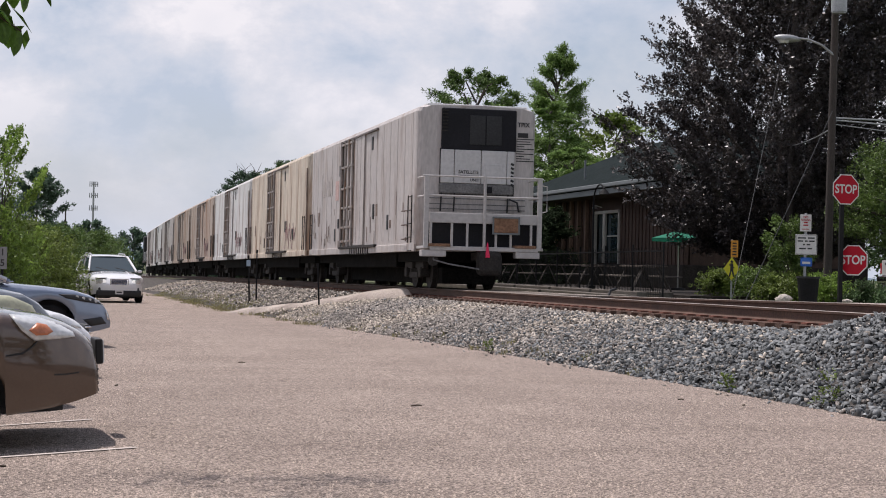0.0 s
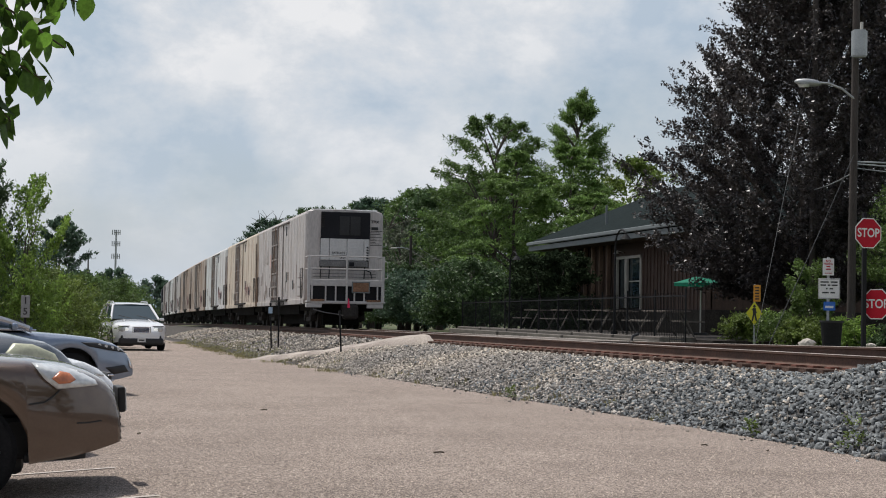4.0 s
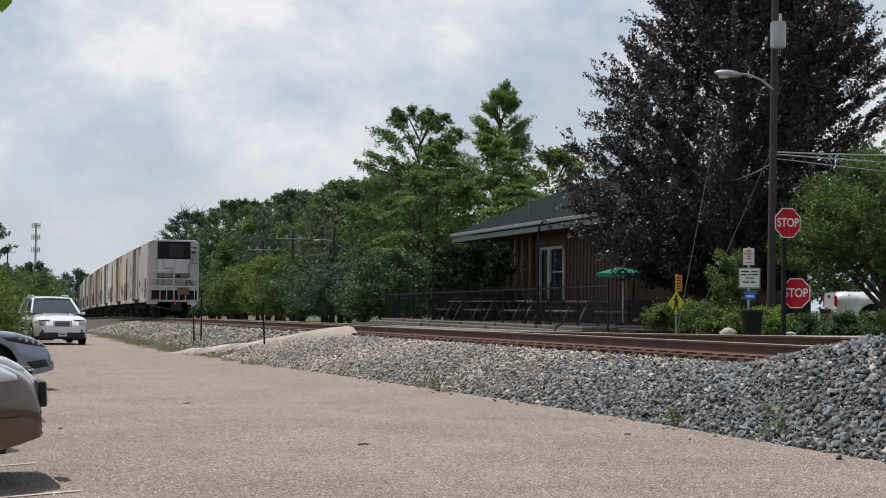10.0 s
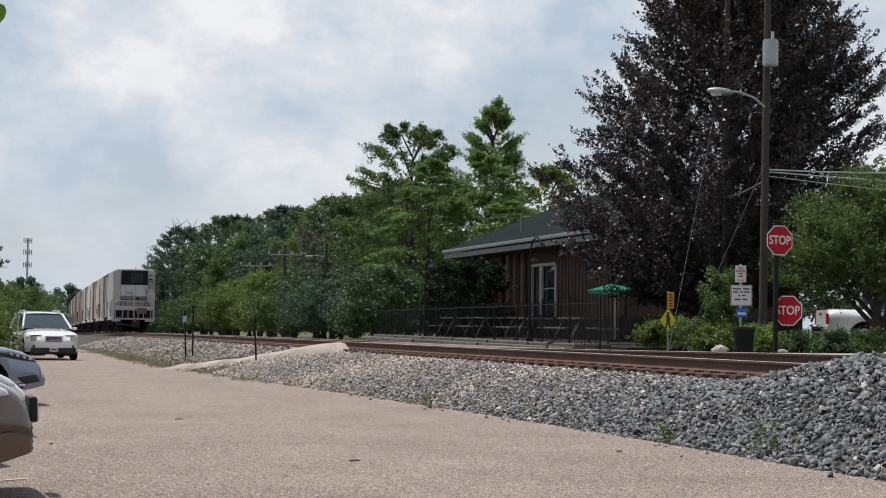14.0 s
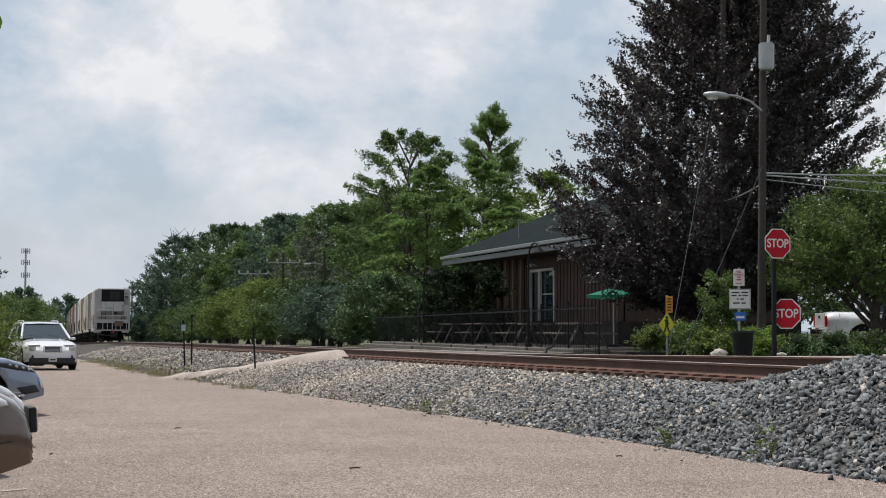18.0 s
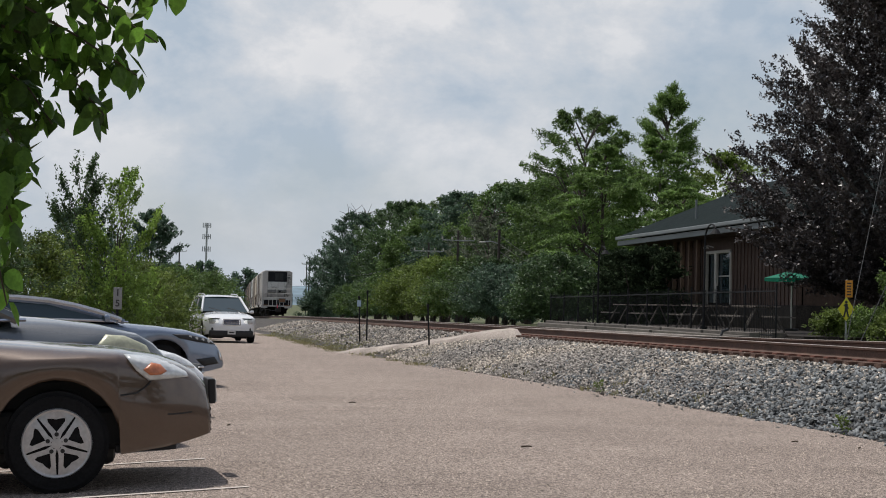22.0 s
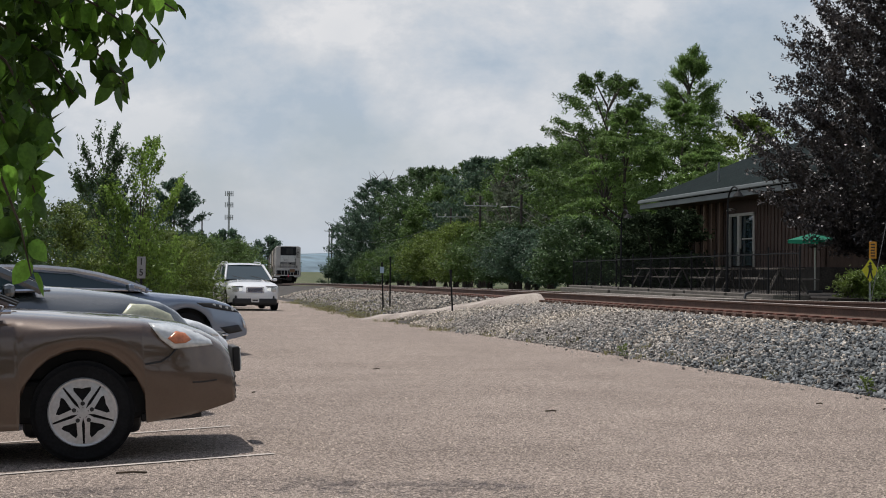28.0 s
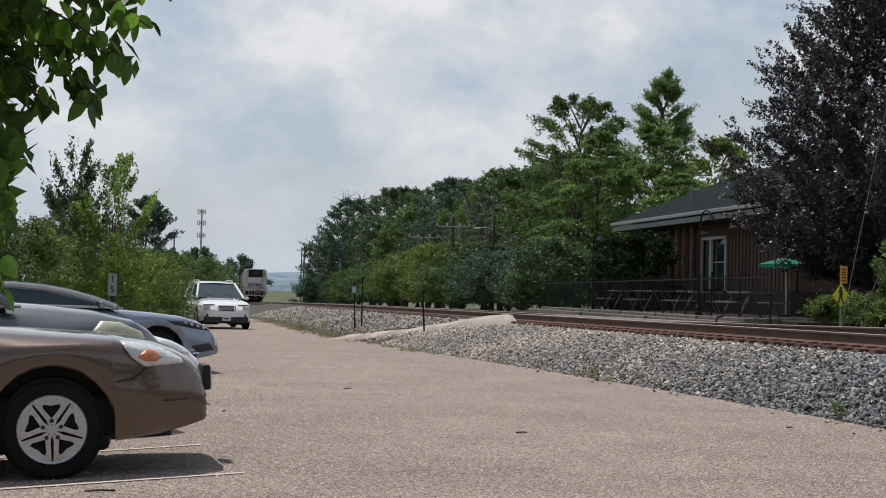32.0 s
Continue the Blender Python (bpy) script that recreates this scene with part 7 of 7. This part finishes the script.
suv, side = vehicle("suv", pose(1.80, 66.0, lot_z(66), 0, 0, -83), "white sport utility vehicle standing in the lane with lamps lit", P["white"], length=5.1, front=1.0, base=3.0, width=2.0,
                    hood=((-1.0, 1.17), (-0.4, 1.14), (0.2, 1.08), (0.6, 1.01), (0.82, 0.92), (0.94, 0.78)), cabin=((-0.75, 1.16), (-1.75, 1.74), (-3.9, 1.76), (-4.05, 1.12)), side_z=0.94, belt=1.10, blunt=0.36, wheel_r=0.38, rim_r=0.25,
                    tail=1.15, roof_rails=True, category="suv", clear=0.28)
M["lamp_lit"] = mat("lit_headlamp", (0.9, 0.9, 0.85), 0.2, vary=0.05, scale=20, glow=0.5)
M["grille_blue"] = mat("dark_blue_grille", (0.02, 0.025, 0.06), 0.4, vary=0.2, scale=30)
g = part("grille", box(0.06, 0.58, 0.18, (0.985, 0, 0.78), 0.03), M["grille_blue"], suv, "dark grille in a chrome frame")
for z in (0.68, 0.88):
    part("frame_bar", box(0.07, 0.66, 0.03, (0.995, 0, z), 0.012), M["chrome"], g)
for k in range(3):
    part("grille_slat", box(0.062, 0.56, 0.012, (0.987, 0, 0.735 + k * 0.045), 0.004), M["chrome"], g)
for s in (-1, 1):
    part("frame_bar", box(0.07, 0.03, 0.22, (0.995, s * 0.325, 0.78), 0.012), M["chrome"], g)
    lamp = part("headlamp", box(0.30, 0.34, 0.22, (0.80, s * 0.63, 0.80), 0.085, rz=-s * 38), M["lens"], suv, "clear headlamp")
    part("bulb", disc(0.07, 0.03, (0.945, s * 0.55, 0.80), "x", 14), M["lamp_lit"], lamp, "lit bulb")
    part("lamp_brow", box(0.30, 0.34, 0.025, (0.79, s * 0.63, 0.915), 0.01, rz=-s * 38), M["plastic"], lamp)
    part("fog_lamp", disc(0.06, 0.05, (0.955, s * 0.62, 0.50), "x", 16), M["lens"], suv)
    part("fog_surround", box(0.10, 0.26, 0.16, (0.915, s * 0.62, 0.50), 0.05), M["plastic"], suv)
    part("hood_crease", box(0.95, 0.035, 0.02, (0.02, s * 0.50, 1.085), 0.008, rz=s * 4, ry=9), P["white"], suv)
part("lower_bumper", box(0.22, 1.66, 0.26, (0.925, 0, 0.35), 0.07), M["plastic"], suv, "black lower bumper")
part("air_intake", box(0.06, 0.9, 0.07, (0.965, 0, 0.55), 0.02), M["plastic"], suv)
part("plate", box(0.012, 0.30, 0.15, (1.042, 0, 0.40), 0.004), M["sign_white"], suv)
part("plate_bar", box(0.004, 0.2, 0.05, (1.050, 0, 0.40)), M["ink"], suv)

# a pickup and a second white truck beyond the planting
pk, side = vehicle("pickup_truck", pose(30.2, 49.8, 0.55, 0, 0, -15), "white crew-cab pickup truck parked behind the planting", P["white"], length=5.7, front=0.95, base=3.6, width=1.98,
                   hood=((-0.75, 1.25), (0.0, 1.18), (0.7, 1.1), (0.93, 0.9)), cabin=((-0.70, 1.24), (-1.35, 1.88), (-3.25, 1.90), (-3.45, 1.24)), side_z=1.08, belt=1.2, wheel_r=0.40, rim_r=0.25, tail=1.26, category="pickup")
for s in (-1, 1):
    part("tail_lamp", box(0.07, 0.14, 0.34, (-4.75, s * 0.86, 0.95), 0.02), M["sign_red"], pk, "red tail lamp")
part("tailgate", box(0.05, 1.45, 0.48, (-4.755, 0, 0.98), 0.02), P["white"], pk)
part("tailgate_handle", box(0.03, 0.26, 0.07, (-4.79, 0, 1.10), 0.01), M["plastic"], pk)
part("tow_bumper", box(0.16, 1.8, 0.2, (-4.82, 0, 0.6), 0.04), M["chrome"], pk)
van, side = vehicle("suv", pose(37.2, 55.0, 0.55, 0, 0, 6), "white truck parked broadside behind the planting", P["white"], length=5.1, front=1.0, base=3.1, width=1.95,
                    hood=((-0.95, 1.2), (0.0, 1.14), (0.7, 1.06), (0.93, 0.9)), cabin=((-0.85, 1.2), (-1.5, 1.80), (-3.85, 1.82), (-4.02, 1.2)), side_z=1.06, belt=1.18, wheel_r=0.39, rim_r=0.25, tail=1.2, category="suv")
for s in (-1, 1):
    part("tail_lamp", box(0.08, 0.14, 0.34, (-4.08, s * 0.82, 0.98), 0.02), M["sign_red"], van, "red tail lamp")

# ---- the tree overhead: hanging twigs close to the camera, and the canopy that shades the lot's end ----
def leaf_mesh():
    """One broad pointed leaf, folded along its midrib, hanging along -z from its stalk."""
    outline = [(0.0, 0.0), (0.021, -0.010), (0.030, -0.030), (0.027, -0.054), (0.013, -0.076), (0.0, -0.090)]
    vs, fs = [], []
    for w_, z in outline:
        bend = 0.012 * (z / 0.088) ** 2
        vs += [(-w_, w_ * 0.35 + bend, z), (0.0, bend, z), (w_, w_ * 0.35 + bend, z)]
    for i in range(len(outline) - 1):
        a = i * 3
        fs += [(a, a + 1, a + 4, a + 3), (a + 1, a + 2, a + 5, a + 4)]
    return vs, fs


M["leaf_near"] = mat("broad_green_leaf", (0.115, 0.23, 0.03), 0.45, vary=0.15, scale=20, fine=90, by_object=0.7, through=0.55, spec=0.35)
# the same leaf painted darker, as shaded inside the crown
M["leaf_near_shaded"] = mat("broad_green_leaf_shaded", (0.07, 0.14, 0.02), 0.45, vary=0.15, scale=20, fine=90, island=0.5, through=0.48, spec=0.35)
M["twig"] = mat("brown_twig", (0.07, 0.05, 0.03), 0.8, vary=0.2, scale=10)
overhead = thing("overhanging_tree", pose(-3.2, 6.6, lot_z(6)), "broadleaf tree whose twigs hang over the parked cars", "tree")
lm = mesh_of("leaf", *leaf_mesh(), M["leaf_near"], smooth=True)
oz = lot_z(6)
part("trunk", bars([(0, 0, -0.1), (0.05, 0.0, 1.5), (0.2, -0.1, 3.2), (0.6, -0.2, 5.0), (0.9, 0.2, 6.6)], 0.2, 12, radii=[0.26, 0.21, 0.18, 0.12, 0.05]), M["bark"], overhead)
rng = random.Random(77)


def near(px, py, depth):
    """A place among the hanging twigs, from a shift along x and down, at a depth."""
    return Vector((-0.53 + 0.00142 * px, depth, 1.89 - 0.00147 * py)) * (depth / 4.6) + Vector((0, depth - depth * depth / 4.6, 1.2 - 1.2 * depth / 4.6))


def local(p):
    return p - Vector((-3.2, 6.6, oz))


hangs = [([(20, -150), (120, -100), (220, -50), (318, 12)], 4.5, 26), ([(60, -170), (180, -120), (270, -90), (338, -72)], 4.6, 24), ([(-30, -70), (80, -40), (170, 5), (283, 72)], 4.55, 28), ([(-40, -30), (70, 5), (140, 55), (226, 146)], 4.6, 28),
         ([(-50, 20), (30, 60), (90, 105), (132, 165)], 4.7, 20), ([(-60, 50), (10, 110), (60, 190), (88, 260)], 4.6, 20), ([(-60, 110), (0, 200), (50, 300), (78, 372)], 4.5, 20), ([(-70, 190), (-5, 290), (40, 400), (62, 488)], 4.4, 16),
         ([(-60, 0), (-10, 70), (30, 160), (52, 250)], 4.9, 20), ([(-80, 90), (-25, 160), (10, 260), (25, 350)], 5.0, 18), ([(-60, -110), (20, -60), (90, -20), (150, 30)], 4.9, 20), ([(-40, -210), (90, -170), (190, -140), (280, -120)], 4.7, 22),
         ([(-40, -190), (50, -150), (140, -105), (215, -45)], 4.75, 20), ([(-60, -140), (-10, -80), (40, -10), (80, 70)], 4.95, 20)]
for k, (pts, depth, count) in enumerate(hangs):
    path = [local(near(x, y, depth)) for x, y in pts]
    twig = part("twig", bars([local(Vector((-1.6, 5.6, 3.3 + 0.05 * k)))] + path, 0.004, 5, radii=[0.012] + [0.005 - 0.001 * i for i in range(len(path))]), M["twig"], overhead)
    for i in range(count):
        f = (i + rng.random()) / count * (len(path) - 1)
        a = path[int(f)].lerp(path[min(int(f) + 1, len(path) - 1)], f - int(f))
        lf = part("leaf", lm, M["leaf_near"], overhead)
        s = rng.uniform(0.55, 0.92)
        lf.matrix_local = Matrix.Translation(a + Vector((rng.uniform(-0.03, 0.03), rng.uniform(-0.05, 0.05), rng.uniform(-0.02, 0.02)))) @ pose(0, 0, 0, rng.uniform(-35, 35), rng.uniform(-55, 55), rng.uniform(0, 360)) @ Matrix.Diagonal((s, s, s, 1))
# the denser leaves behind, and the canopy above, in the darker shaded leaf colour
blobs = []
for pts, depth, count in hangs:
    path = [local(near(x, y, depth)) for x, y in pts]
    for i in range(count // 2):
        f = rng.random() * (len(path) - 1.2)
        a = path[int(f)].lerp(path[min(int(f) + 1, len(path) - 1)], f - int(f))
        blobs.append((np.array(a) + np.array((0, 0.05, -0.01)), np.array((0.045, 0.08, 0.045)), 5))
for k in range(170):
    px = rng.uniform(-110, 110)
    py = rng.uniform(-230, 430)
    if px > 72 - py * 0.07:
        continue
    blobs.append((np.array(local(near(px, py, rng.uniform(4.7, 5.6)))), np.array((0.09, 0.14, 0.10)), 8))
for k in range(42):
    x, y, z = (rng.uniform(-0.9, 0.4), 11.1 + rng.uniform(-0.35, 0.25), 5.2) if k % 2 else (rng.uniform(-3.6, -1.7), 11.2 + rng.uniform(-0.4, 0.3), 5.2)
    blobs.append((np.array(local(Vector((x, y, z + rng.uniform(-0.2, 0.3))))), np.array((0.34, 0.14, 0.12)), 26))
for k in range(95):
    x, y, z = rng.uniform(-6.5, 0.5), rng.uniform(3.0, 10.6), rng.uniform(5.0, 7.0)
    blobs.append((np.array(local(Vector((x, y, z)))), np.array((0.5, 0.5, 0.25)), 90))
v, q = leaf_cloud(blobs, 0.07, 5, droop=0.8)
tagged(part("foliage", mesh_np("foliage", v, q, M["leaf_near_shaded"]), M["leaf_near_shaded"], overhead), kind="stuff")
for k in range(7):
    a = k * 0.9
    tip = Vector((2.6 * math.cos(a), 2.6 * math.sin(a) + 0.3, 5.4))
    part("limb", bars([(0.4, -0.1, 3.4), (0.4 + 1.0 * math.cos(a), 1.0 * math.sin(a), 4.6), tuple(tip)], 0.06, 6, radii=[0.10, 0.06, 0.02]), M["bark"], overhead)

# ---- cracks in the seal ----
M["crack"] = mat("dirt_filled_crack", (0.10, 0.082, 0.07), 0.95, vary=0.3, scale=3, fine=30, spec=0.1)
rk = random.Random(31)


def crack(x, y, heading, length, wide):
    """A ragged dirt-filled crack that wanders across the lot."""
    left, right = [], []
    a, n = radians(heading), max(6, int(length / 0.06))
    for i in range(n + 1):
        w = wide * (0.35 + 0.9 * rk.random()) * math.sin(math.pi * (0.04 + 0.92 * i / n)) ** 0.6
        for side, row in ((-1, left), (1, right)):
            px, py = x - math.sin(a) * w * side, y + math.cos(a) * w * side
            row.append((px, py, land_z(px, py) + 0.005))
        x, y = x + math.cos(a) * length / n, y + math.sin(a) * length / n
        a += rk.gauss(0, 0.22) - 0.12 * (a - radians(heading))
    vs = [p for pair in zip(left, right) for p in pair]
    fs = [(2 * i, 2 * i + 2, 2 * i + 3, 2 * i + 1) for i in range(n)]
    tagged(new("crack", mesh_of("crack", vs, fs, M["crack"])), "thin dirt-filled crack in the worn seal", "crack", group="cracks in the lot", kind="structure")


for x, y, hd, ln, wd in ((0.6, 10.9, 4, 2.2, 0.006), (1.9, 11.6, -12, 1.5, 0.005), (2.9, 10.7, 8, 1.4, 0.005), (3.4, 12.6, 20, 1.1, 0.004), (-0.3, 13.8, 12, 1.6, 0.005), (1.2, 14.9, 100, 1.4, 0.004), (2.2, 16.8, -6, 1.9, 0.006),
                          (4.4, 14.6, 10, 1.2, 0.004), (0.9, 19.5, 15, 2.4, 0.007), (3.6, 20.5, -10, 1.8, 0.006), (2.0, 26.0, 6, 2.6, 0.009), (0.8, 33.0, 0, 3.0, 0.012), (4.1, 50.2, -52, 3.6, 0.02), (2.4, 11.0, 75, 0.9, 0.004)):
    crack(x, y, hd, ln, wd)

# ---- stall lines, weeds, grass and litter ----
for (xa, ya), (xb, yb) in (((-3.2, 10.14), (0.46, 11.03)), ((-2.9, 12.35), (0.22, 13.27)), ((-2.6, 15.0), (0.0, 15.6))):
    n = 8
    vs, fs = [], []
    d = Vector((xb - xa, yb - ya, 0)).normalized()
    o = Vector((-d.y, d.x, 0)) * 0.035
    for i in range(n + 1):
        c = Vector((xa + (xb - xa) * i / n, ya + (yb - ya) * i / n, 0))
        for p in (c - o, c + o):
            vs.append((p.x, p.y, land_z(p.x, p.y) + 0.006))
    fs = [(2 * i, 2 * i + 2, 2 * i + 3, 2 * i + 1) for i in range(n)]
    tagged(new("stall_line", mesh_of("stall_line", vs, fs, M["line"])), "faded white stall line painted on the lot", "line marking", group="stall lines", kind="structure")


def blades(spots, height, seed, material, name, label):
    rg = np.random.default_rng(seed)
    vs, fs = [], []
    for x, y, r, k in spots:
        for i in range(k):
            a, d = rg.random() * 6.283, r * rg.random() ** 0.5
            bx, by = x + d * math.cos(a), y + d * math.sin(a) * 1.6
            bz, h, t = land_z(bx, by) - 0.01, height * (0.4 + 0.8 * rg.random()), rg.random() * 6.283
            dx, dy = 0.008 * math.cos(t), 0.008 * math.sin(t)
            lx, ly = rg.normal() * h * 0.35, rg.normal() * h * 0.35
            b = len(vs)
            vs += [(bx - dx, by - dy, bz), (bx + dx, by + dy, bz), (bx + lx * 0.4 + dx * 0.7, by + ly * 0.4, bz + h * 0.6), (bx + lx, by + ly, bz + h)]
            fs += [(b, b + 1, b + 2), (b, b + 2, b + 3)]
    return tagged(new(name, mesh_of(name, vs, fs, material)), label, "grass", kind="stuff")


rg = random.Random(4)
blades([(foot_x(y) + rg.uniform(-0.35, 0.9), y, rg.uniform(0.15, 0.6), 60) for y in [40 + k * 0.55 for k in range(100)] if rg.random() < 0.55], 0.10, 1, M["grass"], "grass", "dry yellow-green grass along the gravel edge")
blades([(foot_x(y) + rg.uniform(-0.1, 0.25), y, 0.12, 30) for y in [20 + k * 0.8 for k in range(25)] if rg.random() < 0.5], 0.09, 2, M["grass"], "grass", "thin dry grass at the foot of the ballast")
blades([(foot_x(y) + rg.uniform(-0.3, 2.2) * rg.random(), y, rg.uniform(0.3, 0.7), 80) for y in [53 + k * 0.5 for k in range(80)]], 0.07, 3, M["grass_green"], "grass", "patchy green grass between the lane and the ballast")
for x, y, s in ((6.78, 14.6, 0.7), (6.72, 16.9, 0.3), (6.4, 26.0, 0.3)):
    tree("roadside_weed", x, y, land_z(x, y), 0.34 * s + 0.06, [(0.1, 0.05), (0.5, 0.10 * s), (1.0, 0.03)], "leaf_light", 0.04, 7, 4, 4, int(y * 10), "small green weed growing from the stones", "weed", trunk=0.006, limb_count=0, rise=1.5, twig=0.09)
for x, y, a, ln in ((2.98, 14.66, 12, 0.05), (5.75, 15.65, -30, 0.03), (6.1, 14.95, 50, 0.025), (-0.4, 10.3, 8, 0.09), (2.2, 22.0, 30, 0.05), (0.5, 17.0, 70, 0.04)):
    z = land_z(x, y)
    d = Vector((math.cos(radians(a)), math.sin(radians(a)), 0)) * ln
    me = bpy.data.meshes.new("fallen_twig")
    bm = bars([Vector((x, y, z + 0.008)) - d, Vector((x + 0.01, y, z + 0.014)), Vector((x, y, z + 0.008)) + d], 0.007, 5)
    bm.to_mesh(me)
    bm.free()
    me.materials.append(M["twig"])
    tagged(new("fallen_twig", me), "small dark twig fallen on the lot", "twig", group="fallen twigs")


# ---- what moves ----
def motions():
    for car, offset in train:
        walk(car, [(float(t), car_pose(TRAIN_START + TRAIN_SPEED * t + offset)) for t in range(0, 33, 2)])
    # the last car's wheels turn as they roll
    step = 0.1
    for pair, turning in axles[:2]:
        for ax in pair:
            y, z = ax.location.y, ax.location.z
            walk(ax, [(k * step, pose(0, y, z, -math.degrees(TRAIN_SPEED * k * step / 0.42), 0, 0)) for k in range(321)])


TRAIN_START = 42.5
motions()
